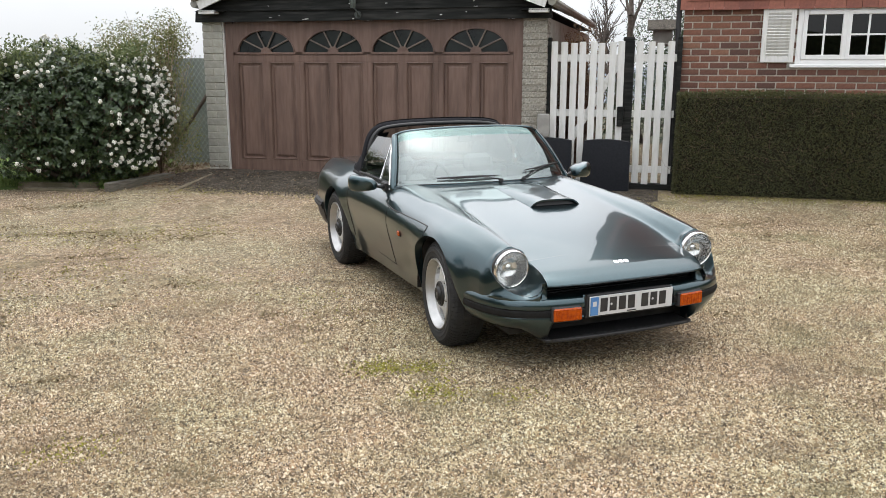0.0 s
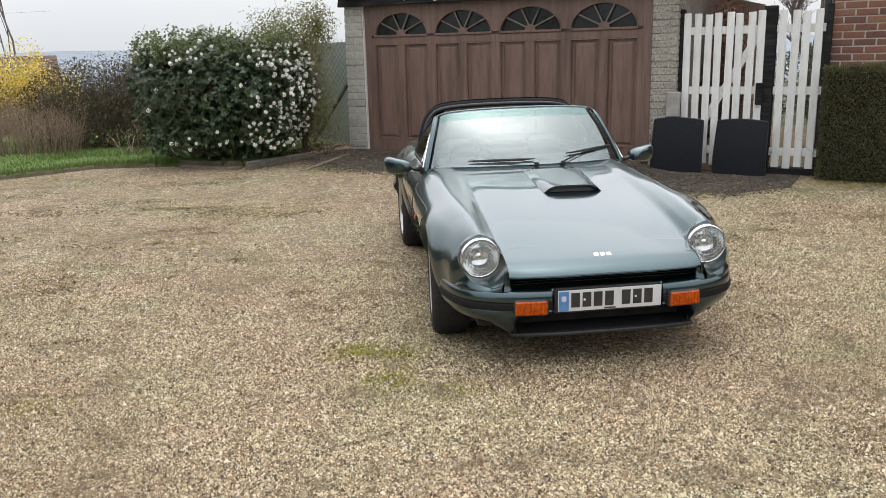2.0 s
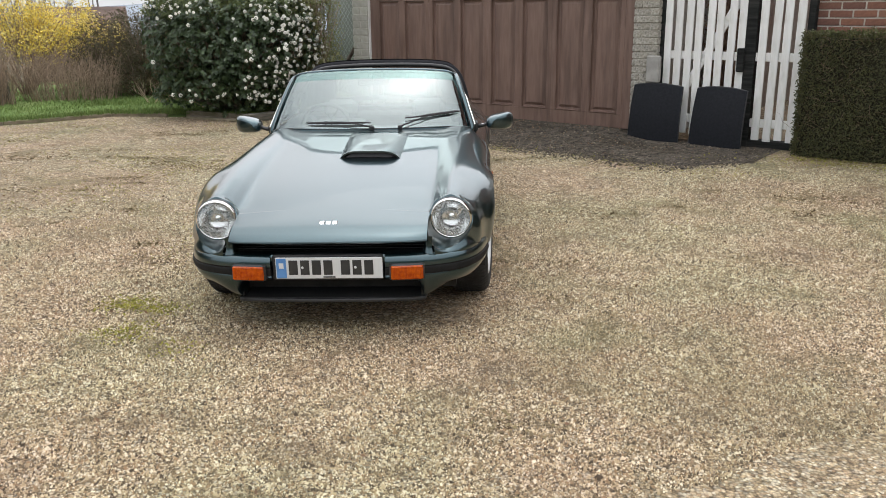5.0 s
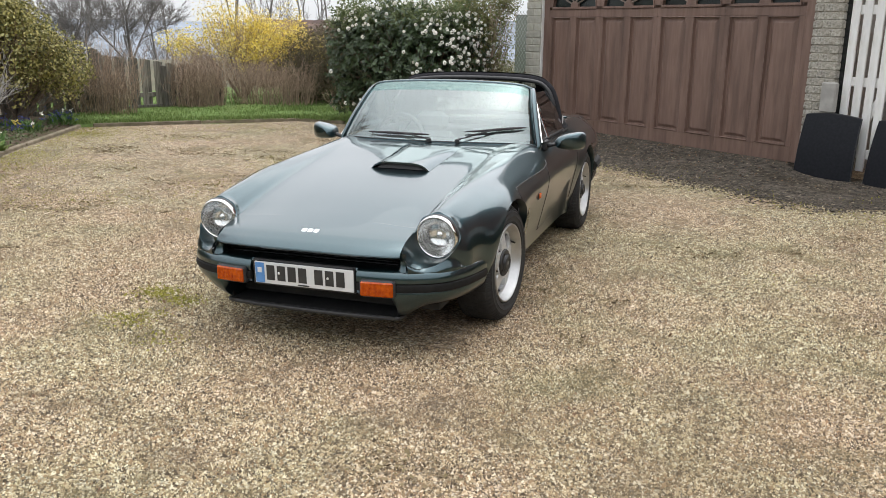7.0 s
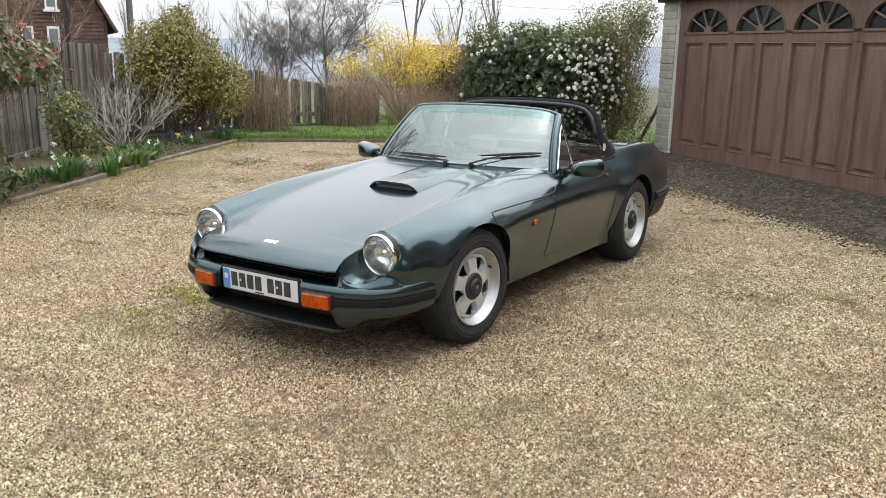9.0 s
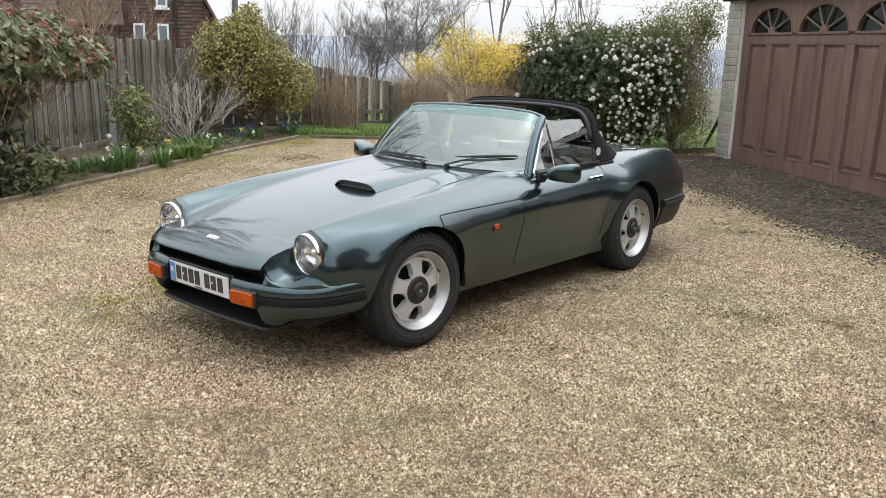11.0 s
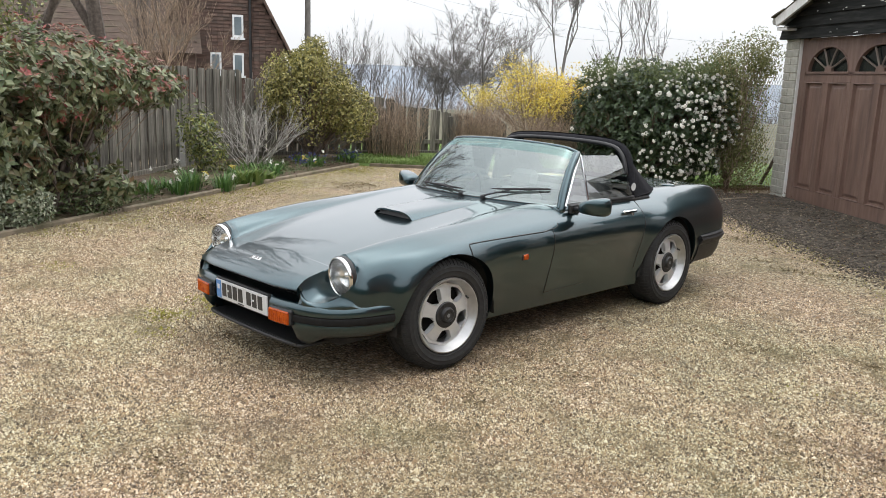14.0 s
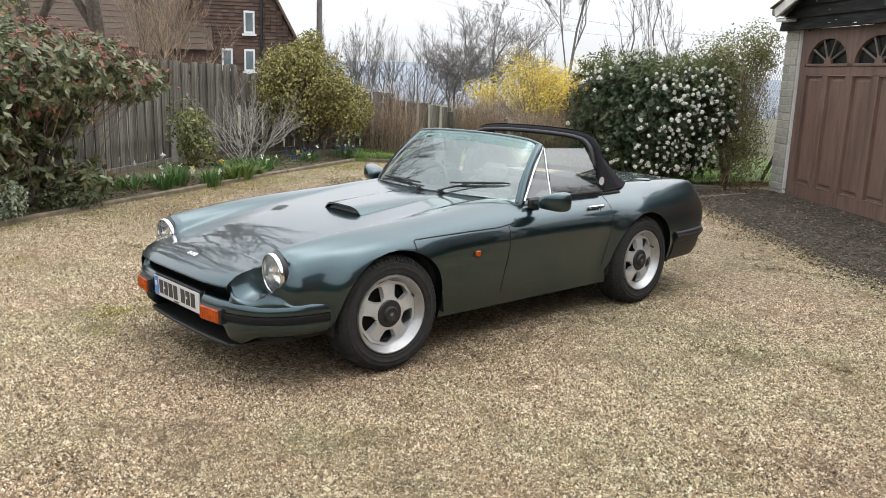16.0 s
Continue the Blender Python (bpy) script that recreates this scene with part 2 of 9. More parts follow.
M = {
    "gravel": gravel_material("gravel", STONES, False),
    "stone": gravel_material("gravel_stone", LOOSE, True),
    "soil": material("soil", (0.05, 0.033, 0.02), (0.11, 0.075, 0.045), 0.95, scale=14, bump=0.8, bscale=40, dist=0.03, c3=(0.06, 0.08, 0.02), scale3=2),
    "meadow": material("meadow", (0.075, 0.075, 0.04), (0.12, 0.105, 0.065), 0.95, scale=0.4, bump=0.3, c3=(0.09, 0.10, 0.11), scale3=0.02, amount3=0.8),
    "turf": material("turf", (0.07, 0.13, 0.025), (0.13, 0.20, 0.04), 0.95, scale=20, bump=0.5, dist=0.02, c3=(0.14, 0.15, 0.05), scale3=2),
    "concrete": material("concrete", (0.024, 0.020, 0.017), (0.125, 0.108, 0.088), 0.95, scale=14, detail=10, bump=0.9, bscale=45, dist=0.02, c3=(0.045, 0.036, 0.024), scale3=3.2, amount3=0.8, spec=0.1),
    "brown_paint": material("brown_stained_wood", (0.136, 0.083, 0.064), (0.186, 0.120, 0.096), 0.5, scale=5, stretch=(6, 6, 0.7), bump=0.25, bscale=22, dist=0.003, c3=(0.060, 0.036, 0.028), scale3=1.5, amount3=0.55),
    "white_block": material("painted_block", (0.34, 0.33, 0.29), (0.46, 0.45, 0.41), 0.85, scale=18, bump=0.7, bscale=45, dist=0.012, c3=(0.22, 0.22, 0.17), scale3=2.5, objrand=0.12),
    "rough_brick": material("rough_washed_brick", (0.17, 0.16, 0.135), (0.52, 0.50, 0.45), 0.9, scale=34, detail=8, bump=1.0, bscale=60, dist=0.02, c3=(0.30, 0.27, 0.21), scale3=4, objrand=0.14),
    "mortar": material("mortar", (0.40, 0.37, 0.32), (0.50, 0.47, 0.42), 0.95, scale=30, bump=0.4),
    "brick": ramp_by_random("red_brick", [(0.085, 0.045, 0.035), (0.17, 0.074, 0.05), (0.20, 0.088, 0.055), (0.125, 0.058, 0.042), (0.235, 0.118, 0.075)], "object", 0.85, 0.6, 40),
    "hung_tile": ramp_by_random("clay_tile", [(0.15, 0.055, 0.04), (0.20, 0.07, 0.048), (0.235, 0.088, 0.06), (0.175, 0.065, 0.046)], "object", 0.8, 0.4, 30),
    "hung_tile_far": material("clay_tile_field", (0.15, 0.055, 0.04), (0.22, 0.08, 0.052), 0.8, scale=6, bump=0.4, island=0.25),
    "roof_tile": material("roof_tile", (0.10, 0.08, 0.065), (0.17, 0.13, 0.10), 0.85, scale=9, bump=0.5, c3=(0.12, 0.13, 0.06), island=0.3),
    "black_board": material("black_tarred_board", (0.009, 0.010, 0.0095), (0.020, 0.021, 0.020), 0.85, scale=6, stretch=(0.6, 6, 6), bump=0.5, bscale=20, dist=0.005, c3=(0.06, 0.059, 0.055), scale3=4, spec=0.15),
    "white_paint": material("weathered_white_paint", (0.66, 0.66, 0.65), (0.80, 0.80, 0.78), 0.55, scale=7, stretch=(3, 3, 0.6), bump=0.3, bscale=30, dist=0.003, c3=(0.42, 0.42, 0.37), scale3=7, amount3=0.6, objrand=0.06),
    "upvc": material("white_frame", (0.76, 0.77, 0.77), (0.8, 0.8, 0.8), 0.3, scale=3, bump=0.0),
    "pane": glass("window_pane", (0.12, 0.13, 0.13)),
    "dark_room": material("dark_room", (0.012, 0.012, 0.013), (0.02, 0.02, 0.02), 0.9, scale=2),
    "fence_wood": material("weathered_fence_wood", (0.072, 0.065, 0.054), (0.235, 0.215, 0.182), 0.9, scale=7, stretch=(6, 6, 0.5), bump=0.6, bscale=25, dist=0.006, c3=(0.04, 0.042, 0.028), scale3=1.4, objrand=0.38),
    "edging": material("edging_board", (0.125, 0.10, 0.068), (0.22, 0.18, 0.13), 0.9, scale=10, stretch=(1, 1, 1), bump=0.5, c3=(0.10, 0.10, 0.05), scale3=3, objrand=0.15),
    "sleeper_wood": material("sleeper_timber", (0.10, 0.09, 0.074), (0.19, 0.175, 0.148), 0.9, scale=9, stretch=(1, 6, 6), bump=0.5, c3=(0.10, 0.10, 0.06), objrand=0.1),
    "planter": material("planter_timber", (0.24, 0.235, 0.22), (0.33, 0.32, 0.30), 0.85, scale=9, bump=0.4, c3=(0.15, 0.16, 0.10), objrand=0.15),
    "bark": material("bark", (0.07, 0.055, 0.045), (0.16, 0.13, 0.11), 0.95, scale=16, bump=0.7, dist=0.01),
    # paler, greyer bark: distance haze put into the colour of far things
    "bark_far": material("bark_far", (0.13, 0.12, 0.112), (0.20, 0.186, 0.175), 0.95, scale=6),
    "twig_pale": material("pale_twig", (0.32, 0.30, 0.275), (0.47, 0.445, 0.41), 0.9, scale=20),
    "twig_brown": material("brown_twig", (0.13, 0.085, 0.06), (0.24, 0.165, 0.115), 0.9, scale=12, island=0.3),
    "leaf_vib": ramp_by_random("dark_glossy_leaf", [(0.018, 0.034, 0.012), (0.034, 0.060, 0.021), (0.062, 0.095, 0.034), (0.024, 0.045, 0.016), (0.044, 0.072, 0.025)], "island", 0.4, 0.0, 8, 0.12),
    "flower": ramp_by_random("white_flower", [(0.78, 0.76, 0.70), (0.88, 0.87, 0.83), (0.85, 0.82, 0.77)], "island", 0.8, 0.0, 30, 0.2),
    "leaf_wisp": ramp_by_random("grey_green_leaf", [(0.07, 0.10, 0.035), (0.12, 0.15, 0.055), (0.17, 0.19, 0.08)], "island", 0.6, 0.0, 8, 0.25),
    "leaf_olive": ramp_by_random("olive_leaf", [(0.09, 0.105, 0.03), (0.16, 0.175, 0.055), (0.24, 0.24, 0.09), (0.20, 0.18, 0.08)], "island", 0.6, 0.0, 8, 0.25),
    "leaf_tangle": ramp_by_random("tangled_leaf", [(0.05, 0.045, 0.022), (0.08, 0.075, 0.035), (0.07, 0.05, 0.033), (0.11, 0.10, 0.045)], "island", 0.8, 0.0, 8, 0.15),
    "leaf_low": ramp_by_random("low_leaf", [(0.05, 0.075, 0.03), (0.09, 0.12, 0.045), (0.16, 0.185, 0.09), (0.07, 0.095, 0.04), (0.13, 0.10, 0.05)], "island", 0.6, 0.0, 8, 0.2),
    "leaf_camellia": ramp_by_random("camellia_leaf", [(0.05, 0.075, 0.02), (0.10, 0.13, 0.04), (0.22, 0.23, 0.07), (0.30, 0.30, 0.08)], "island", 0.35, 0.0, 8, 0.15),
    "twig_tan": material("tan_twig", (0.24, 0.17, 0.12), (0.40, 0.30, 0.22), 0.9, scale=12, island=0.35),
    "leaf_gold": ramp_by_random("variegated_gold_leaf", [(0.065, 0.08, 0.022), (0.15, 0.145, 0.04), (0.40, 0.35, 0.10), (0.20, 0.185, 0.055), (0.50, 0.45, 0.17), (0.10, 0.11, 0.03)], "island", 0.5, 0.0, 8, 0.2),
    "leaf_phot": ramp_by_random("photinia_leaf", [(0.05, 0.075, 0.03), (0.11, 0.14, 0.06), (0.27, 0.30, 0.16), (0.08, 0.115, 0.046), (0.19, 0.18, 0.09), (0.29, 0.30, 0.18), (0.06, 0.085, 0.033), (0.13, 0.145, 0.06), (0.17, 0.14, 0.07), (0.20, 0.10, 0.06)], "island", 0.4, 0.0, 8, 0.2),
    "leaf_red": ramp_by_random("red_young_leaf", [(0.18, 0.06, 0.045), (0.30, 0.055, 0.055), (0.22, 0.10, 0.055), (0.16, 0.08, 0.045)], "island", 0.4, 0.0, 8, 0.25),
    "leaf_silver": ramp_by_random("silver_edged_leaf", [(0.10, 0.14, 0.07), (0.30, 0.34, 0.24), (0.45, 0.47, 0.36), (0.14, 0.18, 0.09)], "island", 0.5, 0.0, 8, 0.2),
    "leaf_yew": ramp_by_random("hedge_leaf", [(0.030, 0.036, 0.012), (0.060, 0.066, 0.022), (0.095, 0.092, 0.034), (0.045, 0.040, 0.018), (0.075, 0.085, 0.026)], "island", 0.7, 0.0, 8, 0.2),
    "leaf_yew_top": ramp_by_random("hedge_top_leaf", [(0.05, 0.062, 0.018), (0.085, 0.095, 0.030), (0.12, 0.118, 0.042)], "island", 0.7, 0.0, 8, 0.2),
    "petal_yellow": ramp_by_random("yellow_petal", [(0.62, 0.45, 0.05), (0.80, 0.62, 0.10), (0.84, 0.72, 0.24), (0.50, 0.42, 0.12)], "island", 0.7, 0.0, 8, 0.25),
    "petal_blue": ramp_by_random("blue_petal", [(0.07, 0.08, 0.24), (0.12, 0.13, 0.34)], "island", 0.7, 0.0, 8, 0.2),
    "blade": ramp_by_random("grass_blade", [(0.06, 0.105, 0.02), (0.10, 0.165, 0.035), (0.16, 0.215, 0.055), (0.10, 0.13, 0.035)], "island", 0.7, 0.0, 8, 0.25),
    "blade_bulb": ramp_by_random("bulb_leaf", [(0.05, 0.12, 0.03), (0.09, 0.18, 0.05), (0.15, 0.25, 0.06)], "island", 0.5, 0.0, 8, 0.25),
    "dead_leaf": ramp_by_random("dead_leaf", [(0.09, 0.05, 0.025), (0.16, 0.09, 0.05), (0.22, 0.15, 0.08)], "island", 0.8, 0.0, 8),
    "weed": ramp_by_random("moss_and_weed", [(0.15, 0.15, 0.02), (0.25, 0.24, 0.03), (0.30, 0.27, 0.06)], "island", 0.9, 0.0, 8, 0.2),
    "wire": material("galvanised_wire", (0.32, 0.34, 0.33), (0.42, 0.44, 0.43), 0.5, metal=0.6, scale=20),
    "far_tile": material("brown_hung_tile", (0.075, 0.045, 0.036), (0.14, 0.085, 0.065), 0.85, scale=3, stretch=(1, 1, 6), bump=0.4, c3=(0.10, 0.085, 0.07), scale3=0.8, island=0.3),
    # distance haze is mixed into the far hills' pale blue-grey colour
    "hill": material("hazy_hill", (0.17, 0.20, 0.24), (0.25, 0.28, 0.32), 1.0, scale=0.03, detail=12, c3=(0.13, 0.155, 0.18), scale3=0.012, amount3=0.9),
    "greenhouse": material("pale_sheet", (0.13, 0.15, 0.13), (0.20, 0.22, 0.19), 0.5, scale=1.5),
}


def paint_material():
    m = bpy.data.materials.new("metallic_grey_paint")
    m.use_nodes = True
    n, l = m.node_tree.nodes, m.node_tree.links
    b = n["Principled BSDF"]
    co = n.new("ShaderNodeTexCoord")
    fl = n.new("ShaderNodeTexVoronoi")
    fl.inputs["Scale"].default_value = 900
    l.new(co.outputs["Object"], fl.inputs["Vector"])
    r = n.new("ShaderNodeMapRange")
    r.inputs["To Min"].default_value, r.inputs["To Max"].default_value = 0.8, 1.25
    l.new(fl.outputs["Color"], r.inputs["Value"])
    hs = n.new("ShaderNodeHueSaturation")
    hs.inputs["Color"].default_value = (0.033, 0.063, 0.073, 1)
    l.new(r.outputs[0], hs.inputs["Value"])
    l.new(hs.outputs["Color"], b.inputs["Base Color"])
    b.inputs["Metallic"].default_value, b.inputs["Roughness"].default_value = 0.95, 0.29
    b.inputs["Coat Weight"].default_value, b.inputs["Coat IOR"].default_value = 1.0, 1.54
    b.inputs["Specular Tint"].default_value = (1.0, 1.0, 1.0, 1)
    dirt = n.new("ShaderNodeTexNoise")
    dirt.inputs["Scale"].default_value = 7
    dr = n.new("ShaderNodeMapRange")
    dr.inputs["To Min"].default_value, dr.inputs["To Max"].default_value = 0.004, 0.03
    l.new(co.outputs["Object"], dirt.inputs["Vector"])
    l.new(dirt.outputs["Fac"], dr.inputs["Value"])
    # road film dulls the clear coat low on the flanks
    sep, film, add = n.new("ShaderNodeSeparateXYZ"), n.new("ShaderNodeMapRange"), n.new("ShaderNodeMath")
    l.new(co.outputs["Object"], sep.inputs[0])
    l.new(sep.outputs["Z"], film.inputs["Value"])
    film.inputs["From Min"].default_value, film.inputs["From Max"].default_value = 0.62, 0.34
    film.inputs["To Min"].default_value, film.inputs["To Max"].default_value = 0.0, 0.05
    l.new(dr.outputs[0], add.inputs[0])
    l.new(film.outputs[0], add.inputs[1])
    l.new(add.outputs[0], b.inputs["Coat Roughness"])
    return m


M.update({
    "paint": paint_material(),
    "trim_black": material("black_rubber_trim", (0.012, 0.012, 0.013), (0.022, 0.022, 0.023), 0.5, scale=30, bump=0.1),
    "strip": material("bumper_strip_rubber", (0.008, 0.008, 0.008), (0.013, 0.013, 0.013), 0.7, scale=30, spec=0.2),
    "tyre": material("tyre_rubber", (0.011, 0.011, 0.0115), (0.023, 0.023, 0.023), 0.75, scale=25, bump=0.2, dist=0.002),
    "polished": material("polished_rim", (0.42, 0.42, 0.42), (0.54, 0.54, 0.54), 0.42, metal=0.85, scale=14, c3=(0.30, 0.30, 0.29), scale3=6, amount3=0.2),
    "frame_silver": material("silver_grey_enamel", (0.17, 0.185, 0.20), (0.21, 0.225, 0.24), 0.35, metal=0.5, scale=30, coat=0.8),
    "alloy": material("brushed_alloy", (0.60, 0.61, 0.62), (0.72, 0.73, 0.74), 0.45, metal=0.55, scale=12, c3=(0.42, 0.42, 0.41), scale3=5, amount3=0.2),
    "chrome": material("chrome", (0.78, 0.78, 0.78), (0.82, 0.82, 0.82), 0.08, metal=1.0, scale=5),
    "amber": material("amber_lens", (0.26, 0.026, 0.0), (0.50, 0.085, 0.001), 0.25, scale=45, coat=0.1, spec=0.3, bump=0.3, bscale=120, dist=0.002),
    "red_lens": material("red_lens", (0.30, 0.03, 0.02), (0.40, 0.06, 0.03), 0.2, scale=40, coat=0.6),
    "plate_white": material("plate_white", (0.56, 0.57, 0.57), (0.62, 0.62, 0.62), 0.45, scale=8),
    "plate_blue": material("plate_blue", (0.07, 0.20, 0.46), (0.10, 0.25, 0.52), 0.45, scale=20),
    "plate_ink": material("plate_ink", (0.02, 0.02, 0.022), (0.035, 0.035, 0.035), 0.45, scale=20),
    "fabric": material("black_hood_fabric", (0.010, 0.010, 0.012), (0.020, 0.020, 0.024), 0.95, spec=0.2, scale=60, bump=0.3, bscale=300, dist=0.002),
    "leather": material("grey_leather", (0.050, 0.053, 0.054), (0.082, 0.086, 0.087), 0.5, scale=14, bump=0.3, bscale=120, dist=0.003),
    "cabin": material("black_cabin_trim", (0.012, 0.012, 0.013), (0.02, 0.02, 0.021), 0.7, scale=30, bump=0.2),
    "band": glass("green_band", (0.86, 0.95, 0.94), 0.0, 1.02),
    "screen": glass("windscreen_glass", (0.74, 0.87, 0.83), 0.0, 2.45, (0.90, 1.0, 1.0)),
    "side_glass": glass("side_window_glass", (0.84, 0.90, 0.88), 0.0, 2.3),
    "rear_plastic": glass("clear_plastic", (0.50, 0.53, 0.52), 0.0, 1.04),
    "lamp_glass": glass("lamp_glass", (0.96, 0.97, 0.97), 0.0, milk=0.09),
    "reflector": material("lamp_reflector", (0.80, 0.81, 0.81), (0.93, 0.93, 0.92), 0.16, metal=1.0, scale=30, bump=0.18, bscale=60, dist=0.006, stretch=(1, 2.5, 0.25)),
    "wheel_well": material("wheel_well_liner", (0.012, 0.011, 0.010), (0.03, 0.027, 0.024), 0.95, scale=10, bump=0.4),
})


# ---- mesh tools ----
class Mesh:
    """Collects points and faces for one mesh."""

    def __init__(self):
        self.v, self.f = [], []

    def add(self, verts, faces):
        k = len(self.v)
        self.v.extend([tuple(p) for p in verts])
        self.f.extend([tuple(i + k for i in f) for f in faces])
        return self

    def box(self, x0, x1, y0, y1, z0, z1, bevel=0.0, m=None):
        if bevel:
            b = min(bevel, 0.45 * min(x1 - x0, y1 - y0, z1 - z0))
            vs, fs = [], []
            for (zz, ins) in ((z0, b), (z0 + b, 0), (z1 - b, 0), (z1, b)):
                c = b if ins == 0 else b * 1.6
                a0, a1, b0, b1 = x0 + ins, x1 - ins, y0 + ins, y1 - ins
                c = min(c, 0.4 * (a1 - a0), 0.4 * (b1 - b0))
                vs += [(a0 + c, b0, zz), (a1 - c, b0, zz), (a1, b0 + c, zz), (a1, b1 - c, zz), (a1 - c, b1, zz), (a0 + c, b1, zz), (a0, b1 - c, zz), (a0, b0 + c, zz)]
            fs.append(tuple(range(7, -1, -1)))
            fs.append(tuple(range(24, 32)))
            for r in range(3):
                for i in range(8):
                    j = (i + 1) % 8
                    fs.append((r * 8 + i, r * 8 + j, r * 8 + 8 + j, r * 8 + 8 + i))
        else:
            vs = [(x, y, z) for z in (z0, z1) for y in (y0, y1) for x in (x0, x1)]
            fs = [(0, 2, 3, 1), (4, 5, 7, 6), (0, 1, 5, 4), (2, 6, 7, 3), (0, 4, 6, 2), (1, 3, 7, 5)]
        if m is not None:
            vs = [m @ Vector(p) for p in vs]
        return self.add(vs, fs)

    def tube(self, path, radii, n=6, caps=True, flat=1.0):
        path = [Vector(p) for p in path]
        if not hasattr(radii, "__len__"):
            radii = [radii] * len(path)
        vs, fs = [], []
        side = None
        for i, p in enumerate(path):
            d = (path[min(i + 1, len(path) - 1)] - path[max(i - 1, 0)])
            d = d.normalized() if d.length > 1e-9 else Vector((0, 0, 1))
            if side is None:
                side = d.cross(Vector((0, 0, 1)))
                if side.length < 0.05:
                    side = d.cross(Vector((1, 0, 0)))
            side = (side - d * side.dot(d)).normalized()
            up = d.cross(side)
            for k in range(n):
                a = 2 * math.pi * k / n
                vs.append(p + float(radii[i]) * (math.cos(a) * side + flat * math.sin(a) * up))
        for i in range(len(path) - 1):
            for k in range(n):
                fs.append((i * n + k, i * n + (k + 1) % n, (i + 1) * n + (k + 1) % n, (i + 1) * n + k))
        if caps:
            fs.append(tuple(range(n - 1, -1, -1)))
            fs.append(tuple(range((len(path) - 1) * n, len(path) * n)))
        return self.add(vs, fs)

    def lathe(self, prof, n=40, m=None, arc=None):
        """Turn a profile of (radius, along) round the local x axis."""
        vs, fs = [], []
        for r, a in prof:
            for k in range(n):
                t = 2 * math.pi * k / n
                p = Vector((a, r * math.cos(t), r * math.sin(t)))
                vs.append(m @ p if m is not None else p)
        for i in range(len(prof) - 1):
            for k in range(n):
                j = (k + 1) % n
                fs.append((i * n + k, (i + 1) * n + k, (i + 1) * n + j, i * n + j))
        return self.add(vs, fs)

    def grid(self, rows, close=False):
        """Rows of points joined into quads."""
        w = len(rows[0])
        fs = []
        for i in range(len(rows) - 1):
            for k in range(w - (0 if close else 1)):
                j = (k + 1) % w
                fs.append((i * w + k, i * w + j, (i + 1) * w + j, (i + 1) * w + k))
        return self.add([p for r in rows for p in r], fs)

    def data(self, name, mat, smooth=False, angle=None):
        me = bpy.data.meshes.new(name)
        me.from_pydata(self.v, [], self.f)
        me.materials.append(mat)
        if smooth:
            me.shade_smooth()
            if angle:
                me.set_sharp_from_angle(angle=radians(angle))
        me.update()
        return me


def part(name, mb, mat, parent=None, label="", smooth=False, angle=40, m=None):
    """Links a mesh as one object, as a rule a part under its thing."""
    ob = new(name, mb if isinstance(mb, bpy.types.Mesh) else mb.data(name, mat, smooth, angle))
    ob.parent = parent
    if m is not None:
        ob.matrix_basis = m
    if label:
        ob["label"] = label
    return ob


def thing(name, label, category, m=None, group="", kind=""):
    ob = new(name)
    ob.empty_display_size = 0.1
    if m is not None:
        ob.matrix_basis = m
    return tagged(ob, label, category, group, kind)


def arrays_to_mesh(name, verts, faces, mat, smooth=False):
    """A mesh from arrays of points and of triangles or quads."""
    me = bpy.data.meshes.new(name)
    k = faces.shape[1]
    me.vertices.add(len(verts))
    me.vertices.foreach_set("co", np.ascontiguousarray(verts, dtype=np.float32).ravel())
    me.loops.add(faces.size)
    me.loops.foreach_set("vertex_index", np.ascontiguousarray(faces, dtype=np.int32).ravel())
    me.polygons.add(len(faces))
    me.polygons.foreach_set("loop_start", np.arange(0, faces.size, k, dtype=np.int32))
    me.polygons.foreach_set("loop_total", np.full(len(faces), k, dtype=np.int32))
    me.materials.append(mat)
    me.update(calc_edges=True)
    if smooth:
        me.shade_smooth()
    return me


rng = np.random.default_rng(7)


def unit(a):
    return a / np.maximum(np.linalg.norm(a, axis=1, keepdims=True), 1e-9)


def leaf_mesh(name, pts, facing, length, width, mat, spread=0.8, droop=0.0, fold=0.25):
    """Many small folded leaves: pts are their stalks, facing the way that their upper sides tend to look."""
    n = len(pts)
    nor = unit(facing + rng.normal(0, spread, (n, 3)))
    along = rng.normal(0, 1, (n, 3))
    along[:, 2] -= droop
    along = unit(along - nor * np.sum(along * nor, axis=1, keepdims=True))
    side = np.cross(nor, along)
    L = (length * rng.uniform(0.6, 1.25, n))[:, None]
    W = (width * rng.uniform(0.7, 1.2, n))[:, None]
    base = pts
    mid = pts + along * L * 0.5 - nor * W * fold
    tip = pts + along * L
    a = pts + along * L * 0.45 + side * W * 0.5
    b = pts + along * L * 0.45 - side * W * 0.5
    v = np.stack([base, a, tip, b, mid], axis=1).reshape(-1, 3)
    k = (np.arange(n) * 5)[:, None]
    f = np.concatenate([k + [[0, 4, 1]], k + [[1, 4, 2]], k + [[2, 4, 3]], k + [[3, 4, 0]]]).reshape(-1, 3)
    return arrays_to_mesh(name, v, f, mat)


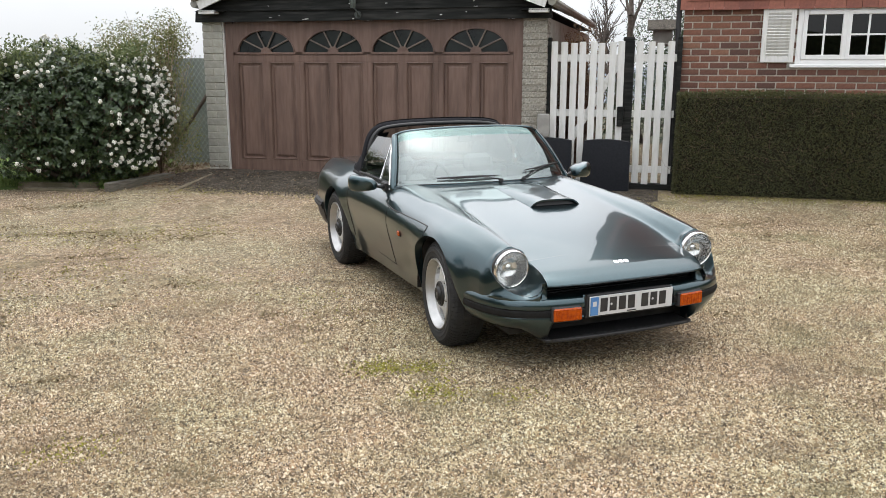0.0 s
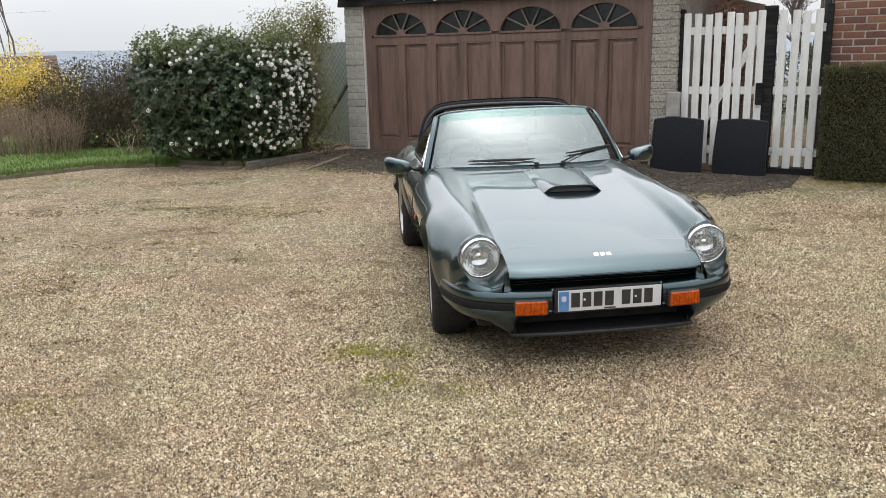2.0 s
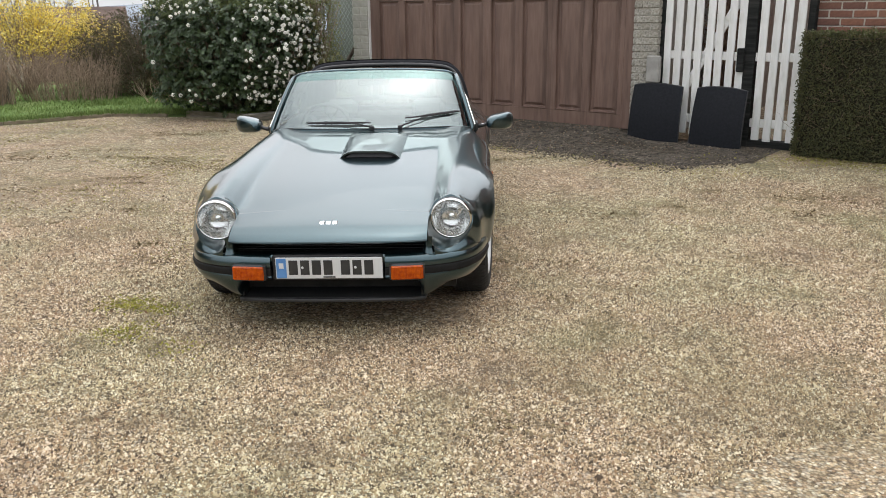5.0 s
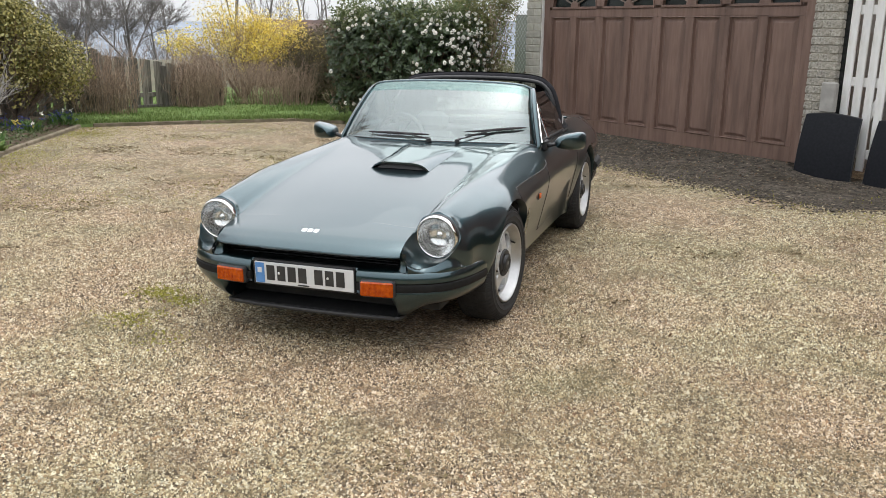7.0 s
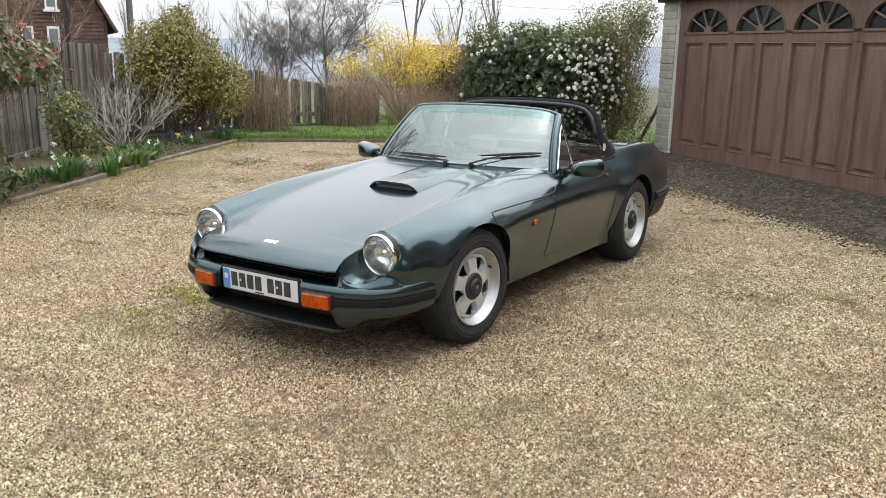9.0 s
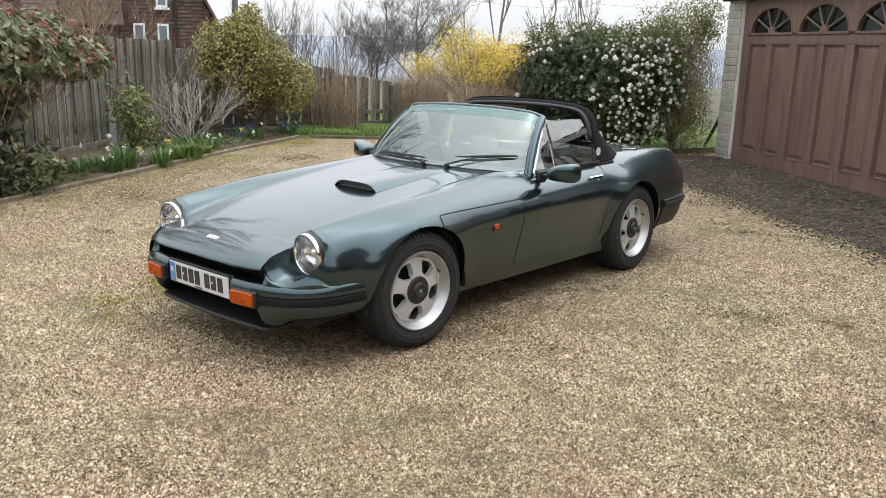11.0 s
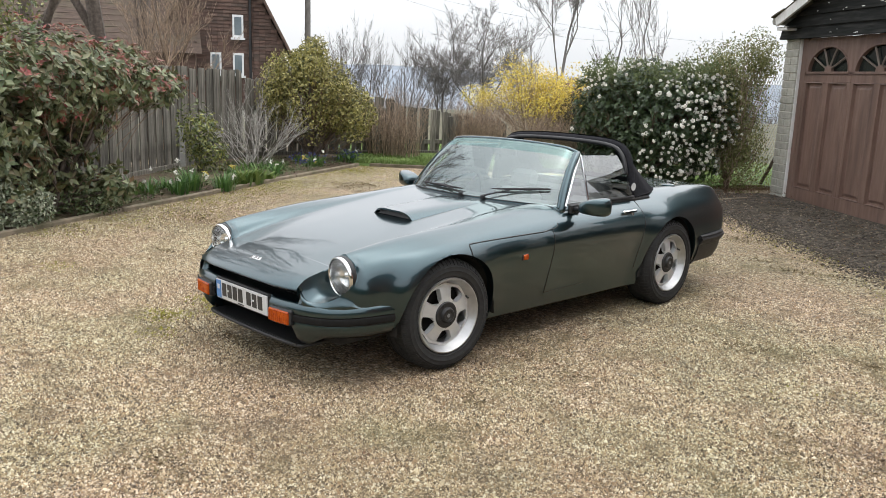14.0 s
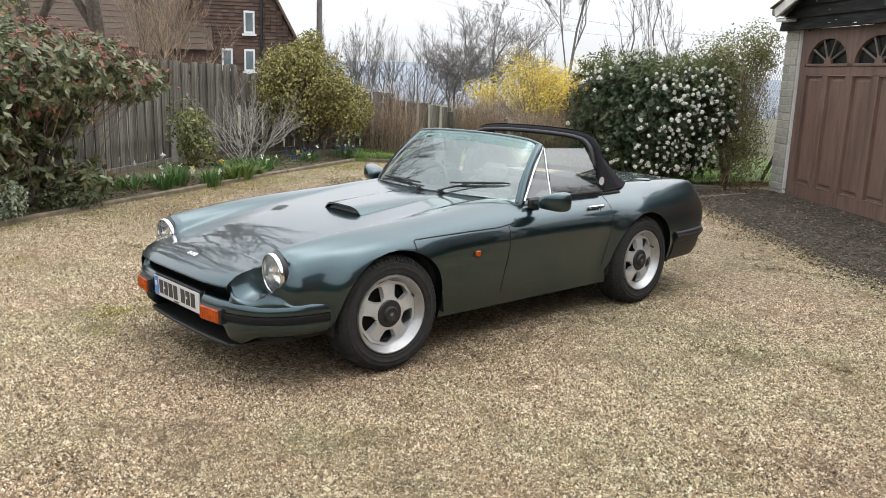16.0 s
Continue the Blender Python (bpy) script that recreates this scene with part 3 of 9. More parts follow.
def twig_mesh(name, starts, ends, radius, mat, sag=0.0, steps=3, wob=0.03):
    """Many thin three-sided twigs from point to point."""
    n = len(starts)
    u = np.linspace(0, 1, steps + 1)
    off = rng.normal(0, 1, (n, steps + 1, 3)) * wob * np.linalg.norm(ends - starts, axis=1)[:, None, None]
    off[:, 0] = 0
    path = starts[:, None] * (1 - u)[None, :, None] + ends[:, None] * u[None, :, None] + off
    path[:, :, 2] += sag * (4 * u * (1 - u))[None, :]
    d = unit(ends - starts)
    ref = np.where(np.abs(d[:, 2:3]) > 0.9, [[1.0, 0, 0]], [[0, 0, 1.0]])
    s1 = unit(np.cross(d, ref))
    s2 = np.cross(d, s1)
    r = np.broadcast_to(np.asarray(radius, dtype=float), (n,))
    rad = r[:, None] * (1 - 0.75 * u)[None, :]
    rings = []
    for a in (0.0, 2.094, 4.189):
        rings.append(path + (math.cos(a) * s1 + math.sin(a) * s2)[:, None, :] * rad[:, :, None])
    v = np.stack(rings, axis=2).reshape(-1, 3)
    fs = []
    base = (np.arange(n) * (steps + 1) * 3)[:, None]
    for i in range(steps):
        for k in range(3):
            j = (k + 1) % 3
            fs.append(base + [[i * 3 + k, i * 3 + j, i * 3 + 3 + j, i * 3 + 3 + k]])
    return arrays_to_mesh(name, v, np.concatenate(fs), mat)


def smooth01(t):
    t = np.clip(t, 0, 1)
    return t * t * (3 - 2 * t)


def curve(pts, even=False):
    """A smooth function through (u, value) pairs."""
    u = np.array([p[0] for p in pts], float)
    w = np.array([p[1] for p in pts], float)
    h = np.diff(u)
    s = np.diff(w) / h
    d = np.empty_like(w)
    d[0], d[-1] = s[0], s[-1]
    for i in range(1, len(u) - 1):
        d[i] = 0 if s[i - 1] * s[i] <= 0 else (h[i - 1] + h[i]) / (h[i - 1] / s[i - 1] + h[i] / s[i])

    def g(x):
        """The same, evened out along the panels behind the lamps."""
        w = min(0.13, max(0.0, (x - 0.29) * 0.8), max(0.0, (u[-1] - 0.12 - x) * 0.8))
        if w < 0.005:
            return f(x)
        k = np.linspace(-1, 1, 9)
        h_ = 1 - k * k
        return float(sum(a * f(x + w * b) for a, b in zip(h_, k)) / h_.sum())

    def f(x):
        x = min(max(x, u[0]), u[-1])
        i = int(min(np.searchsorted(u, x, side="right") - 1, len(u) - 2))
        t = (x - u[i]) / h[i]
        return float((2 * t**3 - 3 * t**2 + 1) * w[i] + (t**3 - 2 * t**2 + t) * h[i] * d[i] + (3 * t**2 - 2 * t**3) * w[i + 1] + (t**3 - t**2) * h[i] * d[i + 1])
    return g if even else f


def catmull(pts, per):
    """Points along a smooth curve through control points."""
    P = [np.array(p, float) for p in pts]
    P = [2 * P[0] - P[1]] + P + [2 * P[-1] - P[-2]]
    out = []
    for i in range(1, len(P) - 2):
        a, b, c, d = P[i - 1], P[i], P[i + 1], P[i + 2]
        for k in range(per):
            t = k / per
            out.append(0.5 * (2 * b + (c - a) * t + (2 * a - 5 * b + 4 * c - d) * t * t + (3 * b - a - 3 * c + d) * t**3))
    out.append(P[-2])
    return out


# ---- ground ----
TH = radians(-38.6)
GARAGE = Matrix.Translation((2.832, 11.582, 0)) @ Matrix.Rotation(TH, 4, "Z")
UX, UY = math.cos(TH), math.sin(TH)


def to_garage(x, y):
    """Along the garage front, and out from it."""
    dx, dy = np.asarray(x) - 2.832, np.asarray(y) - 11.582
    return dx * UX + dy * UY, dx * UY - dy * UX


def gz(x, y):
    s, d = to_garage(x, y)
    z = -0.015 + 0.06 * smooth01((4.0 - d) / 4.0) - 0.024 * np.exp(-(((np.asarray(x) - 2.8) / 3.0) ** 2 + ((np.asarray(y) - 5.2) / 3.2) ** 2))
    z = z + 0.08 * smooth01((1.5 - d) / 1.5) * smooth01((3.7 - s) / 0.8) * smooth01((s + 2.0) / 0.8)
    return z


def ground_z(x, y):
    return float(gz(x, y))


def terrain():
    """One sheet from the drive to the horizon; it falls away beyond the garden and rises to far hills."""
    radii = [0, 1.5, 3, 4.5, 6, 7.5, 9, 10.5, 12, 14, 16, 19, 23, 28, 35, 45, 60, 80, 110, 150, 220, 320, 450, 600, 750, 900, 1100, 1500, 2200, 3500]
    n = 96
    rows = []
    for r in radii:
        row = []
        for k in range(n):
            a = 2 * math.pi * k / n
            x, y = 1 + r * math.cos(a), 6 + r * math.sin(a)
            z = ground_z(x, y) - 0.03 - 9 * float(smooth01((r - 24) / 150.0))
            if r > 300:
                z += (15 + 9 * noise.noise((x * 0.0021, y * 0.0021, 3))) * float(smooth01((r - 300) / 700.0)) + 7 * noise.noise((x * 0.006, y * 0.006, 0)) * float(smooth01((r - 350) / 300.0))
            row.append((x, y, z))
        rows.append(row)
    mb = Mesh().grid(rows, close=True)
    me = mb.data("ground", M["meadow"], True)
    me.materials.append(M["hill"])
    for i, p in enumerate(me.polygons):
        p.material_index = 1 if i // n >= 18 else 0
    return tagged(part("ground", me, None), "rough grassy ground falling away to far hazy hills", "ground", kind="structure")


terrain()


def sheet(name, x0, x1, y0, y1, step, lift, mat, label, category, keep=None):
    xs, ys = np.arange(x0, x1 + step / 2, step), np.arange(y0, y1 + step / 2, step)
    X, Y = np.meshgrid(xs, ys)
    Z = gz(X, Y) + lift
    Z = Z + 0.006 * np.sin(X * 2.1 + 0.7 * Y) * np.cos(Y * 1.7 - 0.4 * X)
    nx, ny = len(xs), len(ys)
    v = np.stack([X, Y, Z], axis=-1).reshape(-1, 3)
    i, j = np.meshgrid(np.arange(nx - 1), np.arange(ny - 1))
    a = (j * nx + i).ravel()
    f = np.stack([a, a + 1, a + 1 + nx, a + nx], axis=1)
    if keep:
        c = v[f].mean(axis=1)
        f = f[keep(c[:, 0], c[:, 1])]
    ob = part(name, arrays_to_mesh(name, v, f, mat, True), mat)
    return tagged(ob, label, category, kind="structure")


sheet("driveway", -7.0, 13.0, -7.0, 14.0, 0.2, 0.0, M["gravel"], "tan pea gravel driveway with muddy and mossy patches", "driveway")


def polygon_sheet(name, a, b, nu, nv, lift, mat, label, category):
    """A sheet between two polylines a and b, draped on the ground."""
    rows = []
    for i in range(nv + 1):
        t = i / nv
        row = []
        for k in range(nu + 1):
            u = k / nu
            pa, pb = along(a, u), along(b, u)
            x, y = pa[0] * (1 - t) + pb[0] * t, pa[1] * (1 - t) + pb[1] * t
            edge = min(1.0, t * nv / 2)
            row.append((x, y, ground_z(x, y) + lift * edge + 0.012 * edge + 0.03 * edge * noise.noise((x * 1.3, y * 1.3, 0))))
        rows.append(row)
    return tagged(part(name, Mesh().grid(rows), mat, smooth=True, angle=None), label, category, kind="structure")


def along(pts, u):
    seg = [math.dist(pts[i], pts[i + 1]) for i in range(len(pts) - 1)]
    d = u * sum(seg)
    for i, s in enumerate(seg):
        if d <= s or i == len(seg) - 1:
            t = d / s
            return (pts[i][0] * (1 - t) + pts[i + 1][0] * t, pts[i][1] * (1 - t) + pts[i + 1][1] * t)
        d -= s


BED_EDGE = [(-0.6, 1.6), (-1.55, 3.6), (-2.95, 6.6), (-4.6, 10.4)]
FENCE_LINE = [(-1.6, 2.0), (-4.1, 5.7), (-5.41, 7.55), (-6.5, 9.6), (-5.75, 11.5), (-4.95, 13.06)]
LAWN_EDGE = [(-4.6, 10.4), (-3.2, 11.5), (-1.9, 12.2), (-0.5, 12.0), (0.33, 11.55)]
polygon_sheet("flower_bed", BED_EDGE, [(-3.2, 1.0), (-5.0, 5.7), (-6.0, 7.55), (-8.9, 13.0)], 30, 10, 0.05, M["soil"], "dark soil flower bed below the fence", "flower bed")
polygon_sheet("lawn", LAWN_EDGE, [(-9.0, 12.5), (-7.0, 17.0), (-3.0, 18.0), (0.0, 17.0), (1.6, 14.0)], 40, 24, 0.058, M["turf"], "short green lawn behind the timber edging", "lawn")


def boundary(name, a, b, h, label):
    """A plain dense hedge wall that closes the place behind the walk."""
    L = math.dist(a, b)
    rows = []
    for z in np.linspace(-0.1, h, 7):
        rows.append([(x, -0.35 + 0.16 * noise.noise((x * 0.9, z, 1)) + 0.10 * noise.noise((x * 2.7, z * 2.7, 5)), z + (0.5 * noise.noise((x * 0.5, 0, 9)) if z == h else 0)) for x in np.linspace(0, L, int(L * 2))])
    rows.append([(x, 0.6, h * 0.9) for x in np.linspace(0, L, int(L * 2))])
    mb = Mesh().grid(rows)
    ob = part(name, mb, M["leafy_wall"], m=pose(a[0], a[1], -0.02, 0, 0, math.degrees(math.atan2(b[1] - a[1], b[0] - a[0]))))
    return tagged(ob, label, "hedge", kind="structure")


M["leafy_wall"] = material("leafy_wall", (0.03, 0.045, 0.018), (0.08, 0.10, 0.04), 0.9, scale=9, detail=8, bump=1.0, bscale=14, dist=0.08, c3=(0.02, 0.028, 0.012), scale3=1.2)
boundary("wall_south", (14.0, -8.0), (-6.0, -8.0), 2.6, "plain dense boundary hedge")
boundary("wall_east", (13.0, 7.0), (13.0, -8.0), 2.6, "plain dense boundary hedge")


def apron():
    rows = []
    for i in range(13):
        d = 1.25 - 1.40 * i / 12
        row = []
        for k in range(49):
            s = -1.75 + 6.75 * k / 48
            reach = 1.28 + 0.10 * smooth01((s - 1.0) / 2.0) - 0.55 * smooth01((s - 4.45) / 0.5) - 0.45 * smooth01((-0.7 - s) / 0.9)
            dd = -0.15 + (d + 0.15) * (float(reach) + 0.15) / 1.4 + (0.09 * noise.noise((s * 1.7, 0, 4)) + 0.05 * noise.noise((s * 6, 0, 2)) if i == 0 else 0)
            p = GARAGE @ Vector((s, -dd, 0))
            row.append((p.x, p.y, ground_z(p.x, p.y) + (0.008 if i else 0.003) + 0.004 * noise.noise((s * 3, d * 3, 0))))
        rows.append(row)
    tagged(part("apron", Mesh().grid(rows), M["concrete"], smooth=True, angle=None), "dark stained concrete apron in front of the garage", "pavement", kind="structure")


apron()

# ---- garage ----
def block_mesh(w, d, h):
    return Mesh().box(-w / 2, w / 2, -d / 2, d / 2, -h / 2, h / 2, 0.007)


def garage():
    g = thing("garage", "single-storey garage with painted block pillars and black boarded gable", "garage", GARAGE)
    # pillars of painted blocks
    big, small = block_mesh(0.312, 0.30, 0.093).data("brick", M["white_block"]), block_mesh(0.151, 0.30, 0.093).data("brick", M["white_block"])
    rough = {w: block_mesh(w, 0.30, 0.074).data("brick", M["rough_brick"]) for w in (0.312, 0.205, 0.099)}
    for x0 in (-1.345, 3.225):
        core = part("pillar", Mesh().box(x0 + 0.012, x0 + 0.298, 0.012, 0.34, -0.02, 2.22), M["mortar"], g, "pale painted rough block pillar")
        if x0 > 0:
            for i in range(27):
                z = 0.06 + 0.081 * (i + 0.5)
                cut = ((0.0, 0.312),) if i % 3 == 1 else ((0.0, 0.205), (0.213, 0.312)) if i % 2 else ((0.0, 0.099), (0.107, 0.312))
                for a, b in cut:
                    part("brick", rough[round(b - a, 3)], None, core, m=pose(x0 + (a + b) / 2 - 0.001, 0.15 + 0.006 * math.sin(i * 3.1 + a * 9), z))
            continue
        for i in range(22):
            z = 0.06 + 0.1 * i + 0.05
            if i % 2:
                part("brick", big, None, core, m=pose(x0 + 0.155, 0.15 + 0.003 * math.sin(i * 5.1), z))
            else:
                for dx in (0.0745, 0.2355):
                    part("brick", small, None, core, m=pose(x0 + dx, 0.15 + 0.003 * math.sin(i * 3.1 + dx * 9), z))
    part("side_wall", Mesh().box(-1.34, -1.12, 0.34, 5.8, -0.05, 2.2), M["white_block"], g)
    part("side_wall", Mesh().box(3.31, 3.53, 0.34, 5.8, -0.05, 2.2), M["white_block"], g)
    part("back_wall", Mesh().box(-1.34, 3.53, 5.8, 6.0, -0.05, 2.2), M["white_block"], g)
    # frame and door
    part("door_post", Mesh().box(-1.035, -1.022, 0.02, 0.12, 0.05, 2.2), M["white_paint"], g)
    part("door_post", Mesh().box(3.212, 3.225, 0.02, 0.12, 0.05, 2.2), M["brown_paint"], g)
    door_leaf(g)
    # black gable boards
    z, k = 2.19, 0
    apex_x, apex_z, slope = 1.09, 3.375, 0.39
    while z < apex_z - 0.16:
        h = 0.155
        x0 = apex_x - (apex_z - 0.06 - z) / slope * 1.0
        x0, x1 = max(x0, -1.40), min(2 * apex_x - x0, 3.60)
        mb = Mesh()
        xt0, xt1 = apex_x - max(apex_z - 0.06 - z - h, 0) / slope, apex_x + max(apex_z - 0.06 - z - h, 0) / slope
        xt0, xt1 = max(xt0, x0), min(xt1, x1)
        yb, yt = -0.075, -0.05
        mb.add([(x0, yb, z), (x1, yb, z), (xt1, yt, z + h), (xt0, yt, z + h), (x0, 0.0, z), (x1, 0.0, z), (xt1, 0.0, z + h), (xt0, 0.0, z + h)],
               [(0, 1, 2, 3), (0, 4, 5, 1), (1, 5, 6, 2), (3, 2, 6, 7), (0, 3, 7, 4)])
        part("gable_board", mb, M["black_board"], g)
        z += 0.142
        k += 1
    # barge boards and roof
    for sg in (-1, 1):
        run = 2.47 if sg > 0 else 2.36
        ex = apex_x + sg * run
        ez = apex_z - run * slope
        a, b = Vector((apex_x, 0, apex_z)), Vector((ex, 0, ez))
        d = (b - a).normalized()
        nrm = Vector((-d.z * 1.0, 0, d.x)) if sg > 0 else Vector((d.z, 0, -d.x))
        q = [a, b, b - nrm * 0.115, a - nrm * 0.14]
        part("barge_board", Mesh().add([(p.x, -0.24, p.z) for p in q] + [(p.x, -0.205, p.z) for p in q], [(0, 1, 2, 3), (7, 6, 5, 4), (0, 4, 5, 1), (1, 5, 6, 2), (2, 6, 7, 3), (3, 7, 4, 0)]), M["white_paint"], g, "weathered white barge board")
        part("barge_foot", Mesh().box(min(ex, ex - sg * 0.24), max(ex, ex - sg * 0.24), -0.20, 0.02, ez - 0.16, ez - 0.115), M["white_paint"], g)
        part("gutter", Mesh().tube([(ex + sg * 0.05, -0.22, ez - 0.03), (ex + sg * 0.05, 5.9, ez - 0.03)], 0.055, 8), M["planter"], g)
        part("eaves_soffit", Mesh().box(min(ex, ex - sg * 0.35), max(ex, ex - sg * 0.35), -0.20, 5.9, ez - 0.13, ez - 0.12), M["black_board"], g)
        roof = part("roof", Mesh().add([tuple(p) for p in (a + nrm * 0.01 + Vector((0, -0.25, 0)), b + nrm * 0.01 + Vector((0, -0.25, 0)), b + nrm * 0.01 + Vector((0, 6.0, 0)), a + nrm * 0.01 + Vector((0, 6.0, 0)))], [(0, 1, 2, 3)]), M["roof_tile"], g, "brown clay tiled roof slope")
        tiles = Mesh()
        L = (b - a).length
        rows = int(L / 0.26)
        for i in range(rows + 1):
            for j in range(28):
                o = a + d * (L + 0.05 - 0.26 * i) + nrm * 0.035 + Vector((0, -0.27 + 0.225 * j + (0.11 if i % 2 else 0), 0))
                up = -d * 0.30 - nrm * 0.025
                w = Vector((0, 0.218, 0))
                th = nrm * 0.016
                o = o + nrm * random.uniform(-0.004, 0.006)
                tiles.add([o, o + w, o + w + up, o + up, o - th, o + w - th, o + w + up - th, o + up - th], [(0, 1, 2, 3), (4, 7, 6, 5), (0, 4, 5, 1), (1, 5, 6, 2), (3, 7, 4, 0)])
        t = part("roof_tiles", tiles, M["roof_tile"], roof)
        t["kind"] = "stuff"
    for k in range(40):
        x, zz = random.uniform(-0.9, 3.1), 2.19 + 0.142 * random.randint(0, 3) + random.uniform(0.005, 0.12)
        w = random.uniform(0.01, 0.06)
        if zz < apex_z - 0.2 - slope * abs(x - apex_x):
            row = (zz - 2.19) % 0.142
            part("bare_patch", Mesh().box(x, x + w, -0.078 + 0.16 * row, -0.070 + 0.16 * row, zz, zz + random.uniform(0.003, 0.012)), M["white_paint"], g)
    part("meter_box", Mesh().box(3.44, 3.60, -0.07, 0.0, 0.70, 1.0, 0.012), M["planter"], g, "grey box on the pillar")


def door_leaf(g):
    x0, x1, z0, z1 = -1.02, 3.21, 0.128, 2.195
    leaf = part("garage_door", Mesh().box(x0, x1, 0.098, 0.12, z0, z1), M["brown_paint"], g, "brown stained timber up-and-over door with fanlights")
    yf = 0.055
    side = 0.115
    bay = (x1 - x0 - 2 * side) / 4
    for a, b in ((x0, x0 + side), (x1 - side, x1)):
        part("end_stile", Mesh().box(a, b, yf, 0.102, z0, z1, 0.004), M["brown_paint"], leaf)
    for k in range(4):
        c = x0 + side + bay * (k + 0.5)
        zb, R, ry = 1.780, 0.425, 0.292
        # frame round the fanlight: the field above the rail with the arch cut out
        top = Mesh()
        n = 24
        outer, inner = [], []
        for i in range(n + 1):
            a = math.pi * i / n
            ix, iz = c + R * math.cos(a), zb + ry * math.sin(a)
            s = max(abs(math.cos(a)) / (bay / 2), math.sin(a) / (z1 - zb))
            outer.append((c + math.cos(a) / s, z := zb + math.sin(a) / s))
            inner.append((ix, iz))
        f1 = [(x, yf, z) for x, z in outer]
        f2 = [(x, yf, z) for x, z in inner]
        f3 = [(x, yf + 0.042, z) for x, z in inner]
        top.grid([f1, f2, f3])
        part("arch_frame", top, M["brown_paint"], leaf)
        part("arch_bead", Mesh().tube([(c + (R + 0.008) * math.cos(a), yf - 0.002, zb + (ry + 0.008) * math.sin(a)) for a in np.linspace(0, math.pi, 25)], 0.010, 5), M["brown_paint"], leaf, smooth=True)
        part("arch_sill", Mesh().box(c - R - 0.02, c + R + 0.02, yf - 0.016, yf + 0.01, zb - 0.03, zb, 0.004), M["brown_paint"], leaf)
        pane = Mesh().add([(x, 0.0950, z) for x, z in inner], [tuple(range(n + 1))])
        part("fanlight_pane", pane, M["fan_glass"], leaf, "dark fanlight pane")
        part("fan_hub", Mesh().lathe([(0.075, -0.02), (0.075, 0.012), (0.0, 0.014)], 24, m=pose(c, yf + 0.015, zb, 0, 0, -90)), M["brown_paint"], leaf)
        for a in (36, 72, 108, 144):
            a = math.radians(a)
            e = 0.99
            part("fan_bar", Mesh().tube([(c + 0.06 * math.cos(a), yf + 0.012, zb + 0.06 * math.sin(a)), (c + R * e * math.cos(a), yf + 0.012, zb + ry * e * math.sin(a))], 0.012, 5), M["fan_bar"], leaf)
        # two tall panels in each bay
        rails = [(c - bay / 2, c - bay / 2 + 0.065), (c - 0.055, c + 0.055), (c + bay / 2 - 0.065, c + bay / 2)]
        for a, b in rails:
            part("stile", Mesh().box(a, b, yf, 0.102, 0.29, 1.65, 0.004), M["brown_paint"], leaf)
        part("rail", Mesh().box(c - bay / 2, c + bay / 2, yf, 0.102, z0, 0.29, 0.004), M["brown_paint"], leaf)
        part("rail", Mesh().box(c - bay / 2, c + bay / 2, yf, 0.102, 1.65, 1.745, 0.004), M["brown_paint"], leaf)
        for a, b in ((c - bay / 2 + 0.065, c - 0.055), (c + 0.055, c + bay / 2 - 0.065)):
            rows = []
            for ins, yy in ((0.0, yf + 0.001), (0.010, yf - 0.007), (0.017, yf + 0.030), (0.040, yf + 0.033), (0.072, yf + 0.012), (0.075, yf + 0.012)):
                rows.append([(a + ins, yy, 0.29 + ins), (b - ins, yy, 0.29 + ins), (b - ins, yy, 1.65 - ins), (a + ins, yy, 1.65 - ins)])
            mb = Mesh().grid(rows, close=True)
            mb.f.append((20, 21, 22, 23))
            part("panel", mb, M["brown_paint"], leaf)


# opaque panes: the dark of the unlit garage is put into their colour
M["fan_glass"] = material("dark_opaque_pane", (0.006, 0.009, 0.009), (0.018, 0.024, 0.022), 0.15, scale=6, spec=0.35)
M["fan_bar"] = material("faded_bar", (0.13, 0.10, 0.085), (0.20, 0.165, 0.14), 0.6, scale=12)
garage()


def lantern():
    t = thing("wall_lantern", "small black coach lantern on the garage gable", "lantern", GARAGE @ pose(0.99, -0.16, 2.24))
    part("bracket", Mesh().tube([(0.03, 0.09, 0.02), (0.05, 0.02, 0.0), (0.05, -0.02, 0.06), (0.0, -0.02, 0.12)], 0.010, 6), M["lantern_black"], t, smooth=True)
    part("back_plate", Mesh().lathe([(0.05, 0), (0.05, 0.01), (0, 0.012)], 12, m=pose(0.03, 0.09, 0.02, 0, 0, -90)), M["lantern_black"], t)
    part("glass_body", Mesh().lathe([(0.03, 0.0), (0.05, 0.17)], 6, m=pose(0, -0.02, 0.10, 0, -90, 0)), M["lantern_glass"], t)
    for k in range(6):
        a = 2 * math.pi * k / 6
        part("rib", Mesh().tube([(0.03 * math.cos(a), -0.02 + 0.03 * math.sin(a), 0.10), (0.052 * math.cos(a), -0.02 + 0.052 * math.sin(a), 0.27)], 0.005, 4), M["lantern_black"], t)
    part("cap", Mesh().lathe([(0.075, 0.0), (0.06, 0.03), (0.03, 0.07), (0.012, 0.085), (0.012, 0.11), (0.0, 0.14)], 12, m=pose(0, -0.02, 0.265, 0, -90, 0)), M["lantern_black"], t, smooth=True, angle=40)


M["lantern_black"] = material("verdigris_black_metal", (0.03, 0.036, 0.033), (0.06, 0.07, 0.064), 0.5, scale=20)
M["lantern_glass"] = material("cloudy_lantern_glass", (0.10, 0.12, 0.11), (0.16, 0.18, 0.17), 0.2, scale=10)
lantern()


